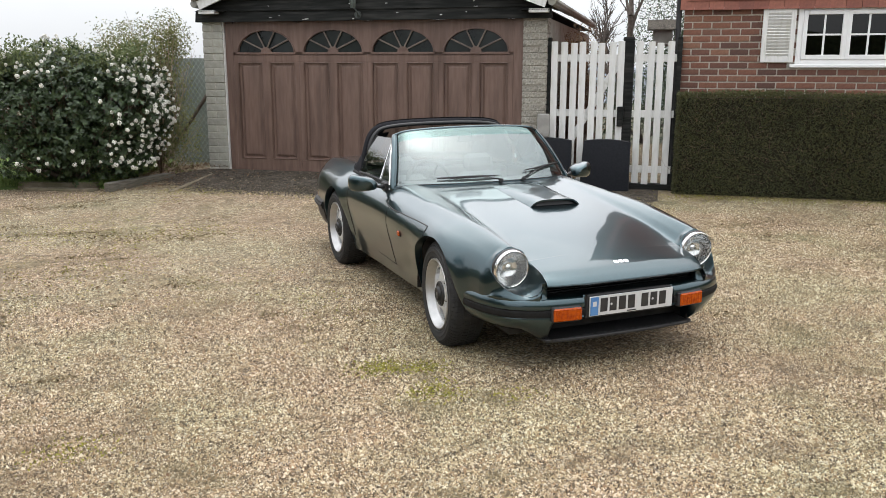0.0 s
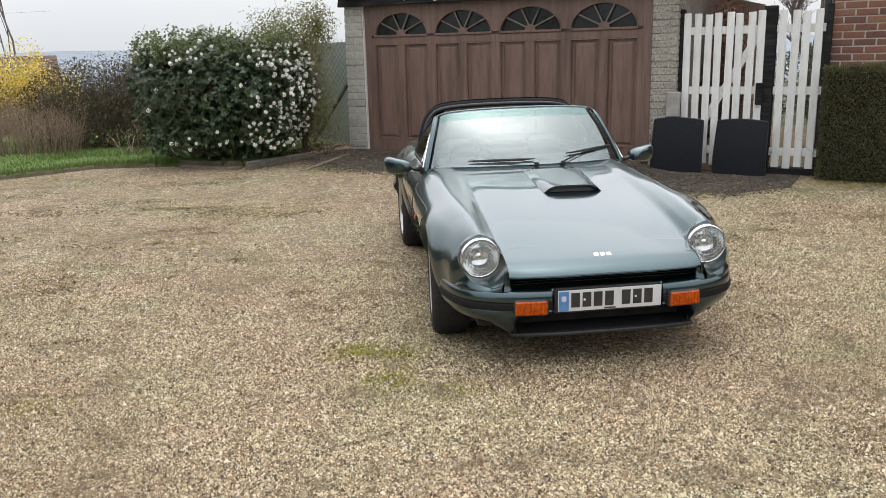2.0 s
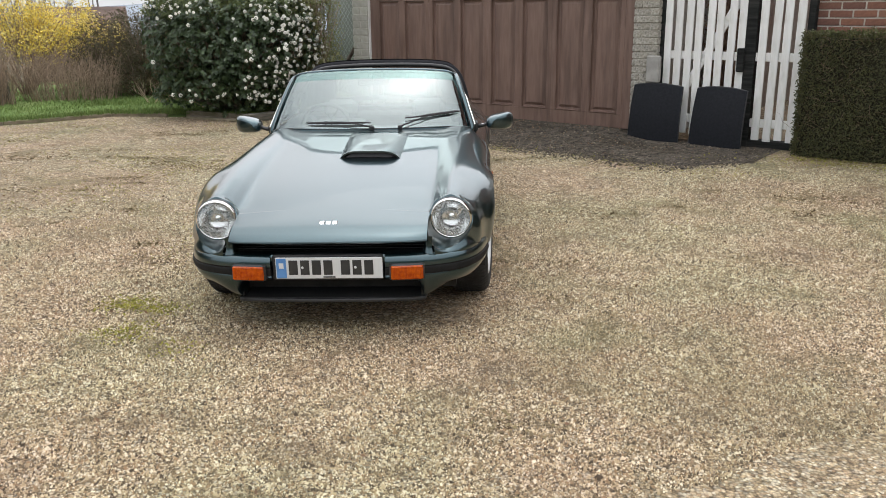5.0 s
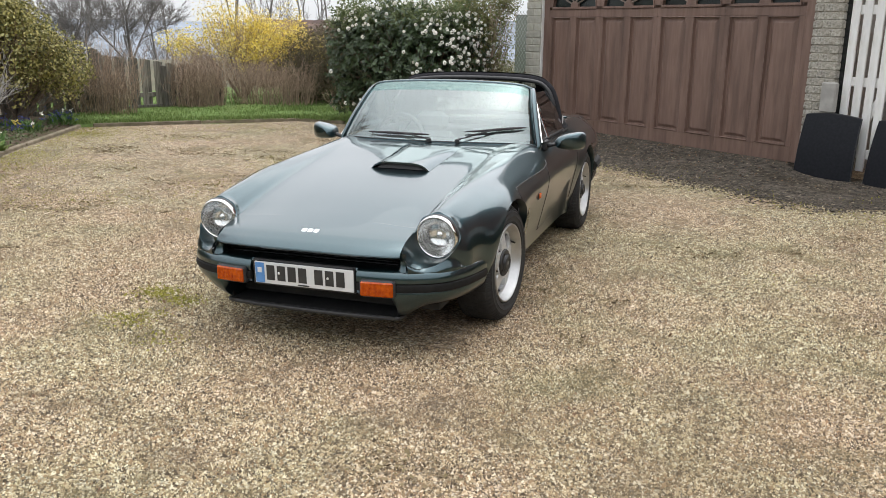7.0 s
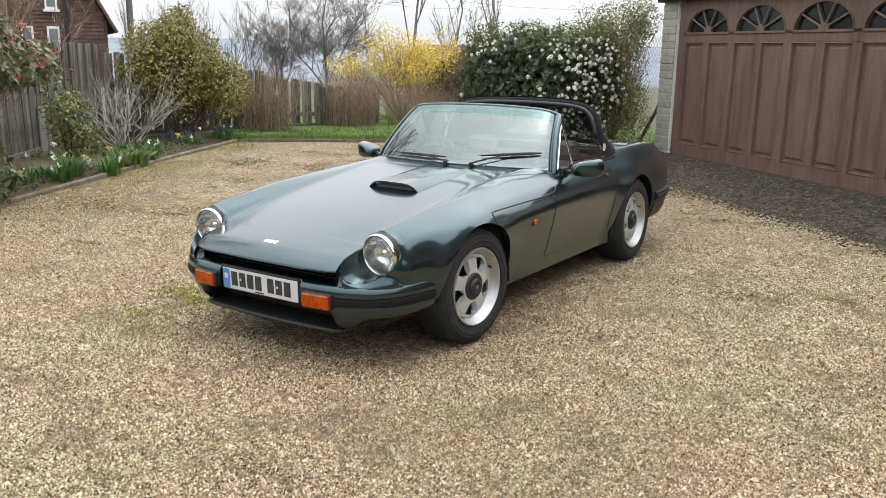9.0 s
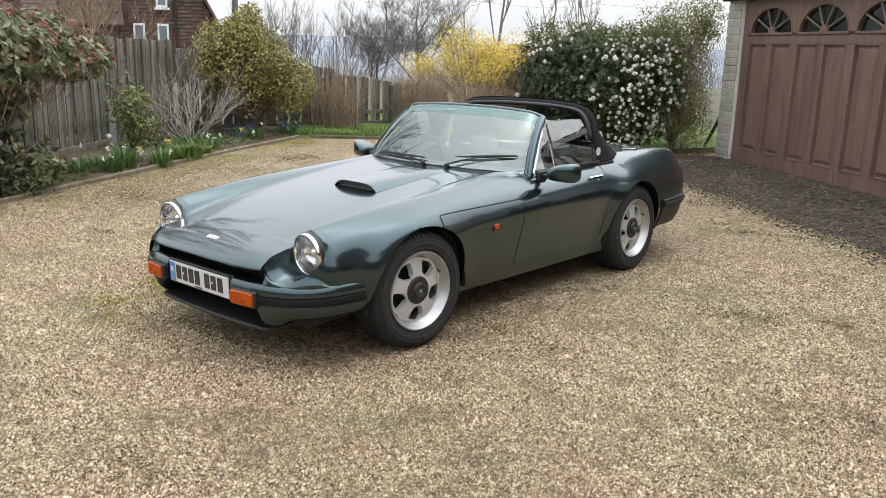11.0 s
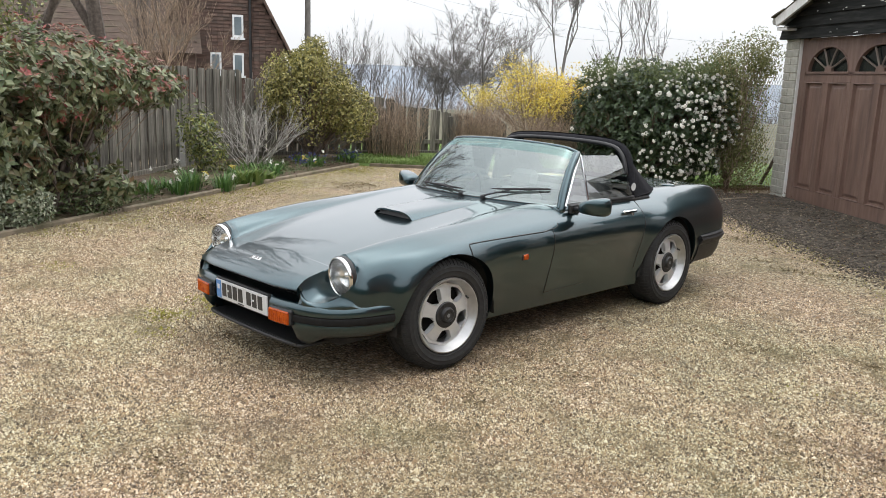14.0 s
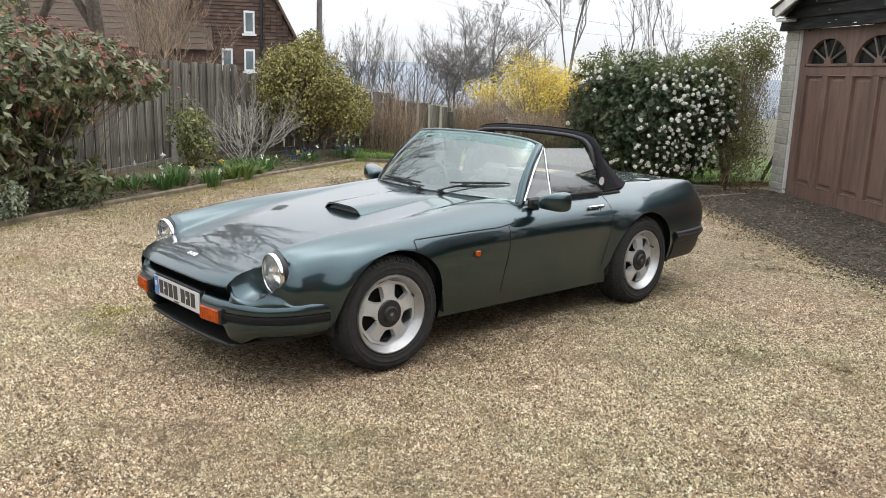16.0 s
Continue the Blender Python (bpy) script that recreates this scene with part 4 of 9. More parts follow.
# ---- gate, posts, roof panels ----
def gate_leaf(name, xs, x0, x1, brace, label):
    g = thing(name, label, "gate", GARAGE @ pose(0, 0.08, 0))
    for i, x in enumerate(xs):
        lean = 0.012 * math.sin(i * 2.7 + x0)
        w = 0.083
        z0, z1 = 0.13 + 0.012 * math.sin(i * 4.1), 1.895 + 0.012 * math.sin(i * 1.9 + 1)
        mb = Mesh().box(-w / 2, w / 2, -0.012, 0.010, z0, z1, 0.004)
        part("picket", mb, M["white_paint"], g, m=pose(x, 0, 0, 0, lean * 30, 0))
    for z in (1.70, 1.01, 0.31):
        part("rail", Mesh().box(x0, x1, 0.012, 0.045, z - 0.045, z + 0.045, 0.004), M["white_paint"], g)
    if brace:
        p, q = Vector((x0 + 0.14, 0, 0.42)), Vector((x1 - 0.06, 0, 1.66))
        part("brace", Mesh().box(-(q - p).length / 2, (q - p).length / 2, 0.012, 0.040, -0.042, 0.042, 0.004), M["white_paint"], g, m=pose(*((p + q) / 2), 0, -math.degrees(math.atan2(q.z - p.z, q.x - p.x)), 0))
        part("latch", Mesh().box(x1 - 0.06, x1 + 0.02, -0.05, -0.012, 0.85, 1.10, 0.008), M["black_board"], g)
    return g


gate_leaf("picket_gate", [3.629 + 0.1195 * k for k in range(8)], 3.585, 4.50, True, "weathered white picket gate with a diagonal brace")
gate_leaf("picket_fence", [4.697 + 0.1215 * k for k in range(4)], 4.62, 5.14, False, "narrow fixed white picket panel beside the gate")
for x, w, h in ((3.524, 0.105, 1.955), (4.548, 0.14, 1.955), (5.165, 0.06, 1.95)):
    tagged(part("gate_post", Mesh().box(x - w / 2, x + w / 2, 0.012, 0.13, -0.05, h, 0.006), M["black_board"], m=GARAGE @ pose(0, 0.06, 0)), "black tarred timber gate post", "gate post", "gate posts")
tagged(part("gate_sill", Mesh().box(4.45, 5.2, 0.02, 0.2, 0.0, 0.12, 0.01), M["black_board"], m=GARAGE @ pose(0, 0.06, 0)), "low dark board below the picket panel", "board")


def roof_panel(x, yaw, lean, label):
    t = thing("targa_top", label, "car roof", GARAGE @ pose(x, -0.13, ground_z(*(GARAGE @ Vector((x, -0.13, 0)))[:2]) + 0.004, 0, 0, yaw) @ pose(0, 0, 0, -lean, 0, 0), "removed roof panels")
    rows = []
    for j in range(13):
        v = j / 12
        row = []
        for i in range(13):
            u = -1 + i / 6
            row.append((0.305 * u * (1 - 0.05 * v), -0.035 * (1 - u * u) - 0.02 * math.sin(math.pi * v), 0.62 * v + 0.025 * v * (1 - u * u)))
        rows.append(row)
    shell = Mesh().grid(rows)
    back = [[(p[0] * 0.98, 0.03, p[2]) for p in r] for r in rows]
    shell.grid([list(reversed(r)) for r in back])
    edge = rows[0] + [r[-1] for r in rows[1:]] + list(reversed(rows[-1][:-1])) + [r[0] for r in reversed(rows[1:-1])]
    edge2 = back[0] + [r[-1] for r in back[1:]] + list(reversed(back[-1][:-1])) + [r[0] for r in reversed(back[1:-1])]
    shell.grid([edge, edge2], close=True)
    part("panel_skin", shell, M["panel_black"], t, smooth=True, angle=40)
    part("panel_seal", Mesh().tube([(p[0], p[1] + 0.012, p[2]) for p in edge] + [edge[0]], 0.010, 5), M["trim_black"], t)


M["panel_black"] = material("black_vinyl", (0.006, 0.007, 0.010), (0.011, 0.012, 0.016), 0.65, scale=40, bump=0.2, bscale=250, dist=0.002, spec=0.2)
roof_panel(3.595, 2, 9, "black vinyl car roof panel leaning on the gate")
roof_panel(4.325, -6, 9, "black vinyl car roof panel leaning on the gate post")


# ---- house ----
def house():
    h = thing("house", "red brick house with hung tiles above and white window", "house", GARAGE @ pose(0, 0.16, 0))
    wx0, wx1 = 5.19, 12.5
    ox0, ox1, oz0, oz1 = 6.50, 8.55, 1.62, 2.30
    w = part("wall", Mesh().box(wx0 + 0.006, ox0, 0.003, 0.28, -0.1, 2.3), M["mortar"], h, "red brick wall in stretcher bond")
    part("wall", Mesh().box(ox1, wx1, 0.003, 0.28, -0.1, 2.3), M["mortar"], h)
    part("wall", Mesh().box(ox0, ox1, 0.003, 0.28, -0.1, oz0), M["mortar"], h)
    brick = Mesh().box(-0.1045, 0.1045, -0.010, 0.03, -0.0325, 0.0325, 0.003).data("brick", M["brick"])
    half = Mesh().box(-0.0475, 0.0475, -0.010, 0.03, -0.0325, 0.0325, 0.003).data("brick", M["brick"])
    pitch = 0.0795
    count = 0
    rest = Mesh()
    for i in range(30):
        z = 2.245 - pitch * i
        x = wx0 + (0.0 if i % 2 else -0.1125)
        while x < wx1 - 0.22:
            a, b = x, x + 0.215
            full = True
            if a < wx0 - 0.01:
                a, full = wx0, False
            if not (ox0 - 0.02 < (a + b) / 2 < ox1 + 0.02 and z > oz0 - 0.02):
                if b < 8.3 and z > 1.12:
                    part("brick", brick if full else half, None, w, m=pose((a + b) / 2, 0.006 * random.random(), z, 0, random.uniform(-0.4, 0.4), random.uniform(-0.4, 0.4)))
                else:
                    rest.box(a, b, 0.0, 0.03, z - 0.0335, z + 0.0335)
            x += 0.225
    r = part("bricks", rest, M["brick_rest"], w)
    r["kind"] = "stuff"
    # near-black sheet stands in for the shade of the room behind the panes
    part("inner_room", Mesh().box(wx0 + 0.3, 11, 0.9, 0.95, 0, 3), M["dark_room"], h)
    # window
    win = part("window", Mesh().box(ox0 - 0.06, ox1 + 0.06, -0.05, 0.06, oz0 - 0.035, oz0 + 0.005, 0.006), M["upvc"], h, "white casement window with glazing bars")
    for a, b, c, d in ((ox0, ox0 + 0.06, oz0, oz1), (ox1 - 0.06, ox1, oz0, oz1), (ox0 + 0.06, ox1 - 0.06, oz0, oz0 + 0.06), (ox0 + 0.06, ox1 - 0.06, oz1 - 0.05, oz1)):
        part("frame", Mesh().box(a, b, -0.02, 0.06, c, d, 0.005), M["upvc"], win)
    k0 = ox0 + 0.06
    step = (ox1 - ox0 - 0.12) / 4
    for k in range(4):
        a, b = k0 + k * step, k0 + (k + 1) * step
        for p, q, r_, s in ((a, a + 0.05, oz0 + 0.06, oz1 - 0.05), (b - 0.05, b, oz0 + 0.06, oz1 - 0.05), (a + 0.05, b - 0.05, oz0 + 0.06, oz0 + 0.115), (a + 0.05, b - 0.05, oz1 - 0.10, oz1 - 0.05)):
            part("sash", Mesh().box(p, q, -0.03, 0.03, r_, s, 0.005), M["upvc"], win)
        pn = part("pane", Mesh().box(a + 0.05, b - 0.05, 0.005, 0.012, oz0 + 0.115, oz1 - 0.10), M["pane"], win)
        part("glazing_bar", Mesh().box((a + b) / 2 - 0.011, (a + b) / 2 + 0.011, -0.006, 0.02, oz0 + 0.115, oz1 - 0.10), M["upvc"], win)
        part("glazing_bar", Mesh().box(a + 0.05, b - 0.05, -0.005, 0.021, (oz0 + oz1) / 2 - 0.001, (oz0 + oz1) / 2 + 0.020), M["upvc"], win)
    # louvred shutter
    sx0, sx1, sz0, sz1 = 6.105, 6.475, 1.645, 2.285
    sh = part("shutter", Mesh().box(sx0, sx0 + 0.055, -0.045, -0.012, sz0, sz1, 0.005), M["white_paint"], h, "white louvred shutter with peeling paint")
    part("shutter_frame", Mesh().box(sx1 - 0.055, sx1, -0.045, -0.012, sz0, sz1, 0.005), M["white_paint"], sh)
    part("shutter_frame", Mesh().box(sx0 + 0.055, sx1 - 0.055, -0.045, -0.012, sz0, sz0 + 0.07, 0.005), M["white_paint"], sh)
    part("shutter_frame", Mesh().box(sx0 + 0.055, sx1 - 0.055, -0.045, -0.012, sz1 - 0.06, sz1, 0.005), M["white_paint"], sh)
    for k in range(14):
        z = sz0 + 0.09 + 0.0365 * k
        part("louvre", Mesh().box(sx0 + 0.055, sx1 - 0.055, -0.006, 0.006, -0.022, 0.022, m=pose(0, -0.028, z, 35, 0, 0)), M["white_paint"], sh)
    # hung tiles on the upper storey
    field = part("upper_wall", Mesh().box(wx0 - 0.05, wx1, 0.0, 0.28, 2.30, 5.2), M["hung_tile_far"], h, "red clay hung tiles")
    tile = Mesh().add([(-0.083, -0.012, 0), (0.083, -0.012, 0), (0.083, 0.01, 0.17), (-0.083, 0.01, 0.17), (-0.083, -0.026, 0), (0.083, -0.026, 0), (0.083, -0.004, 0.17), (-0.083, -0.004, 0.17)],
                      [(4, 5, 6, 7), (0, 4, 7, 3), (1, 2, 6, 5), (0, 1, 5, 4)]).data("tile", M["hung_tile"])
    rest = Mesh()
    for i in range(28):
        z = 2.265 + 0.108 * i
        n = int((wx1 - wx0 + 0.1) / 0.1695)
        for k in range(n):
            x = wx0 - 0.05 + 0.083 + 0.1695 * k + (0.085 if i % 2 else 0)
            m = pose(x, -0.012 - (0.03 if i == 0 else 0.018 if i == 1 else 0.006), z + random.uniform(-0.003, 0.003), -6 if i < 2 else 0, random.uniform(-0.8, 0.8), 0)
            if i < 4 and x < 8.4:
                part("tile", tile, None, field, m=m)
            else:
                o = Vector((x, -0.02, z))
                rest.add([o + Vector(p) for p in ((-0.083, -0.012, 0), (0.083, -0.012, 0), (0.083, 0.006, 0.12), (-0.083, 0.006, 0.12), (-0.083, 0.0, 0), (0.083, 0.0, 0))], [(0, 1, 2, 3), (4, 5, 1, 0)])
    r = part("tiles", rest, M["hung_tile_far"], field)
    r["kind"] = "stuff"
    roof = Mesh().add([(wx0 - 0.35, -0.45, 5.0), (wx1 + 0.3, -0.45, 5.0), (wx1 + 0.3, 3.5, 8.2), (wx0 - 0.35, 3.5, 8.2), (wx0 - 0.35, 7.5, 5.0), (wx1 + 0.3, 7.5, 5.0)], [(0, 1, 2, 3), (3, 2, 5, 4)])
    part("roof", roof, M["roof_tile"], h, "tiled roof")
    part("end_wall", Mesh().add([(wx0 - 0.04, 0.281, -0.1), (wx0 - 0.04, 7.0, -0.1), (wx0 - 0.04, 7.0, 5.2), (wx0 - 0.04, 3.5, 8.0), (wx0 - 0.04, 0.281, 5.2)], [(4, 3, 2, 1, 0)]), M["hung_tile_far"], h)
    part("chimney", Mesh().box(6.2, 7.1, 3.2, 3.9, 7.5, 9.3, 0.03), M["brick_rest"], h)
    part("downpipe", Mesh().tube([(wx0 - 0.06, 0.02, 0.0), (wx0 - 0.06, 0.02, 4.9)], 0.034, 10), M["trim_black"], h, "black downpipe", smooth=True)


M["brick_rest"] = material("brick_field", (0.18, 0.065, 0.045), (0.30, 0.11, 0.07), 0.85, scale=6, bump=0.4, island=0.3)
house()


# ---- timber fence along the bed ----
def board_fence(runs):
    f = thing("board_fence", "weathered grey vertical board fence stepping down behind the flower bed", "fence")
    for a, b, za, zb, gaps in runs:
        L = math.dist(a, b)
        g0 = ground_z(*a)
        m = pose(a[0], a[1], g0, 0, 0, math.degrees(math.atan2(b[1] - a[1], b[0] - a[0])))
        ha, hb = za - g0, zb - g0
        pitch = 0.20 if gaps else 0.112
        n = max(2, int(L / pitch))
        for k in range(n):
            x = L * (k + 0.5) / n
            w = 0.105 if gaps else (0.144 if k % 2 else random.uniform(0.082, 0.092))
            h = ha + (hb - ha) * x / L + random.uniform(-0.02, 0.02)
            part("board", Mesh().box(-w / 2, w / 2, -0.012, 0.012, 0.02, h, 0.004), M["fence_wood"], f, m=m @ pose(x, 0.03 if (k % 2 and gaps) else 0.027 * (k % 2), 0, 0, random.uniform(-0.7, 0.7), 0))
            if gaps:
                part("board", Mesh().box(-w / 2, w / 2, -0.012, 0.012, 0.02, h - 0.02, 0.004), M["fence_wood"], f, m=m @ pose(x + pitch / 2, 0.085, 0))
        for z in (0.3, 0.9, 1.4):
            if z < min(ha, hb) - 0.1:
                part("rail", Mesh().box(0, L, 0.02 if gaps else 0.041, 0.07 if gaps else 0.09, z - 0.04, z + 0.04, 0.005), M["fence_wood"], f, m=m)
        part("gravel_board", Mesh().box(0, L, -0.03, -0.008, -0.02, 0.13, 0.005), M["fence_wood"], f, m=m)
        if gaps:
            part("post", Mesh().box(-0.04, 0.04, -0.04, 0.04, -0.05, zb - 0.06, 0.008), M["fence_wood"], f, m=pose(b[0] + 0.02, b[1] - 0.02, ground_z(*b)))
        elif abs(b[1] - 7.55) < 0.1:
            part("post", Mesh().box(-0.05, 0.05, -0.05, 0.05, -0.05, 0.68, 0.008), M["planter"], f, "pale concrete post", m=pose(b[0] + 0.05, b[1] - 0.05, ground_z(*b)))


board_fence([((-1.9, 2.6), (-3.15, 4.37), 1.55, 1.55, False), ((-3.15, 4.37), (-4.4, 6.13), 1.55, 1.55, False), ((-4.4, 6.13), (-5.41, 7.55), 1.55, 1.55, False),
             ((-5.41, 7.55), (-6.3, 9.2), 1.55, 1.52, False), ((-6.3, 9.2), (-6.0, 10.8), 1.42, 1.35, True), ((-6.0, 10.8), (-5.45, 12.0), 1.22, 1.10, True), ((-5.45, 12.0), (-4.95, 13.06), 1.0, 0.86, True), ((-4.95, 13.06), (-4.45, 14.1), 0.86, 0.72, True)])


# ---- timber edging, planter ----
def edging(pts, h, label, group):
    for (ax, ay), (bx, by) in zip(pts[:-1], pts[1:]):
        n = max(1, round(math.dist((ax, ay), (bx, by)) / 2.0))
        for k in range(n):
            a = (ax + (bx - ax) * k / n, ay + (by - ay) * k / n)
            b = (ax + (bx - ax) * (k + 1) / n, ay + (by - ay) * (k + 1) / n)
            L = math.dist(a, b)
            z0, z1 = ground_z(*a), ground_z(*b)
            ob = part("edging_board", Mesh().box(0.0, L - 0.01, -0.03, 0.03, -0.06, h, 0.012), M["edging"], m=pose(a[0], a[1], z0, 0, -math.degrees(math.atan2(z1 - z0, L)), math.degrees(math.atan2(b[1] - a[1], b[0] - a[0])) + random.uniform(-0.8, 0.8)))
            tagged(ob, label, "edging board", group)


edging(BED_EDGE, 0.05, "weathered timber edging board along the flower bed", "bed edging")
edging([(-4.45, 10.55), (-3.2, 11.55), (-1.9, 12.25), (-1.0, 12.1)], 0.055, "weathered timber edging board along the lawn", "lawn edging")
edging([(1.05, 10.95), (1.75, 11.95)], 0.012, "low worn timber edging beside the apron", "apron edging")


def sleeper(a, b, h, w, label, mat="planter"):
    L = math.dist(a, b)
    ob = part("sleeper", Mesh().box(0, L, -w / 2, w / 2, -0.02, h, 0.012), M[mat], m=pose(a[0], a[1], ground_z(*a), 0, 0, math.degrees(math.atan2(b[1] - a[1], b[0] - a[0]))))
    tagged(ob, label, "timber sleeper", "planting sleepers")


sleeper((0.33, 11.28), (1.24, 12.14), 0.12, 0.10, "grey weathered timber sleeper edging the white-flowered shrub", "sleeper_wood")
sleeper((-0.62, 11.93), (0.22, 11.42), 0.035, 0.16, "low brown weathered board below the shrub", "edging")
sleeper((-0.70, 12.12), (0.25, 11.66), 0.085, 0.12, "brown weathered timber sleeper laid under the shrub", "edging")

# ---- the car ----
CAR = Matrix.Translation((2.652, 3.503, -0.015)) @ Matrix.Rotation(radians(-1.8), 4, "Z") @ Matrix.Rotation(radians(-0.6), 4, "Y")
YF, YR, WHEEL_R, ARCH_R, WHEEL_Z = 0.815, 3.075, 0.312, 0.345, 0.288

c_width = curve([(0.0, 0.675), (0.12, 0.705), (0.26, 0.745), (0.42, 0.772), (0.62, 0.80), (0.85, 0.818), (1.4, 0.822), (2.2, 0.806), (2.7, 0.806), (3.08, 0.822), (3.4, 0.812), (3.65, 0.795), (3.85, 0.765), (3.93, 0.738), (3.965, 0.715), (3.98, 0.68)], True)
c_centre = curve([(0.0, 0.503), (0.012, 0.514), (0.04, 0.533), (0.10, 0.561), (0.2, 0.588), (0.35, 0.622), (0.6, 0.670), (0.95, 0.722), (1.3, 0.762), (1.6, 0.794), (1.9, 0.806), (2.7, 0.80), (3.1, 0.815), (3.4, 0.812), (3.65, 0.805), (3.85, 0.795), (3.93, 0.783), (3.965, 0.762), (3.98, 0.70)], True)
c_crest = curve([(0.0, 0.421), (0.15, 0.426), (0.225, 0.432), (0.238, 0.48), (0.248, 0.62), (0.262, 0.668), (0.30, 0.679), (0.45, 0.700), (0.7, 0.727), (0.95, 0.745), (1.3, 0.765), (1.6, 0.785), (1.9, 0.80), (2.7, 0.80), (3.1, 0.80), (3.4, 0.797), (3.65, 0.795), (3.85, 0.785), (3.93, 0.774), (3.965, 0.753), (3.98, 0.69)], True)
c_edge = curve([(0.0, 0.497), (0.012, 0.508), (0.04, 0.525), (0.10, 0.549), (0.2, 0.570), (0.3, 0.591), (0.45, 0.626), (0.7, 0.672), (1.1, 0.728), (1.6, 0.785), (1.9, 0.795), (2.7, 0.80), (3.1, 0.812), (3.4, 0.806), (3.65, 0.80), (3.85, 0.79), (3.93, 0.779), (3.965, 0.758), (3.98, 0.695)], True)
c_should = curve([(0.0, 0.413), (0.10, 0.420), (0.18, 0.45), (0.235, 0.505), (0.252, 0.56), (0.275, 0.595), (0.32, 0.613), (0.45, 0.638), (0.7, 0.668), (0.95, 0.69), (1.3, 0.70), (1.7, 0.715), (2.2, 0.72), (2.7, 0.715), (3.1, 0.71), (3.4, 0.71), (3.65, 0.71), (3.85, 0.702), (3.93, 0.692), (3.965, 0.675), (3.98, 0.62)], True)
c_foot = curve([(0.0, 0.405), (0.05, 0.40), (0.14, 0.34), (0.40, 0.335), (0.425, 0.285), (0.47, 0.270), (0.60, 0.22), (1.2, 0.19), (2.6, 0.168), (3.4, 0.22), (3.7, 0.27), (3.98, 0.36)])


def section(y):
    """Half of the body's cross-section at y, from the middle of the top to the foot."""
    W, t = c_width(y), float(smooth01((y - 0.232) / 0.03))
    low = float(smooth01((y - 0.05) / 0.3))
    zc, ze, zr, zs = c_centre(y), c_edge(y), c_crest(y), c_should(y)
    xs = W * 0.925
    # lamp bowl: the bonnet's edge drops steeply to the bowl; behind the lamp the wing rises to its crest
    a = [(0.487, ze), (0.503, 0.45 if y > 0.04 else 0.43), (0.56, zr)]
    xr = max(0.62 * W / 0.82, 0.598)
    b = [(0.487, ze), ((0.487 + xr) / 2, (ze + zr) / 2 + 0.006), (xr, zr)]
    mid = [(p[0] * (1 - t) + q[0] * t, p[1] * (1 - t) + q[1] * t) for p, q in zip(a, b)]
    top = [(0.0, zc), (0.24, zc * 0.74 + ze * 0.26)] + mid + [(xs, zs)]
    fine = curve([(-0.24, top[1][1])] + top + [(W * 0.985, zs - 0.06 - 0.05 * low)])
    up = []
    for p, q in zip(top[:-1], top[1:]):
        up += [(x, fine(x)) for x in np.linspace(p[0], q[0], 7)[:-1]]
    up.append(top[-1])
    z5 = zs - 0.10 * low - 0.012
    z6 = min(z5 - 0.003, 0.40 * low + (c_foot(y) + 0.004) * (1 - low))
    mid_car = float(smooth01((y - 0.9) / 0.3)) * float(smooth01((3.0 - y) / 0.4))
    flank = [mid[2], (xs, zs), (W * 0.995, z5), (W * (0.988 - 0.040 * mid_car), z6), (W * (0.928 - 0.050 * mid_car), min(c_foot(y), z6 - 0.003))]
    return up, catmull(flank, 10)[10:]


def arch_reach(yc, y):
    """The front openings reach further behind the wheel than before it."""
    return ARCH_R + (0.032 if yc == YF and y > yc else 0.0)


def foot_at(y):
    z = c_foot(y)
    for yc in (YF, YR):
        q = (y - yc) / arch_reach(yc, y)
        if abs(q) < 1:
            z = max(z, WHEEL_Z + ARCH_R * math.sqrt(1 - q * q))
    return z


def flare(y, z):
    """The wings swell outwards round the wheel openings, most before the wheel."""
    out = 0.0
    for yc, most in ((YF, 0.034), (YR, 0.014)):
        d = math.hypot((y - yc) * ARCH_R / arch_reach(yc, y), z - WHEEL_Z) - ARCH_R
        fade = 1 - 0.75 * float(smooth01((y - yc + 0.12) / 0.40))
        out += most * fade * math.exp(-(max(d, 0) / 0.085) ** 2)
    return out


def half_row(y):
    up, down = section(y)
    zf = foot_at(y)
    D = np.array(down)
    keep = [D[0]]
    for a, b in zip(D[:-1], D[1:]):
        if b[1] < zf:
            t = (a[1] - zf) / max(a[1] - b[1], 1e-6)
            keep.append(a + (b - a) * min(max(t, 0), 1))
            break
        keep.append(b)
    K = np.array(keep)
    s = np.concatenate([[0], np.cumsum(np.linalg.norm(np.diff(K, axis=0), axis=1))])
    DD = np.array(down)
    whole = np.linalg.norm(np.diff(DD, axis=0), axis=1).sum()
    u = np.minimum(np.linspace(0, whole, 15)[1:], s[-1])
    low = [(float(np.interp(v, s, K[:, 0])), float(np.interp(v, s, K[:, 1]))) for v in u]
    both = [(float(p[0]), float(p[1])) for p in up] + low
    return [(x + flare(y, z) * float(smooth01((x - 0.60) / 0.16)), z) for x, z in both]


def warp(x, y, z):
    """The nose and the tail bow outwards in plan."""
    q = 1 - min(1.0, (x / 0.52) ** 2)
    if y < 0.24:
        y = y + float(np.interp(abs(x), (0, 0.30, 0.44, 0.55, 0.64, 0.692, 0.724), (0, 0.002, 0.018, 0.060, 0.122, 0.198, 0.235))) * (1 - y / 0.24)
    y = y - 0.02 * q * float(smooth01(1 - y / 0.4)) + 0.04 * q * float(smooth01((y - 3.6) / 0.38))
    return (x, y, z)


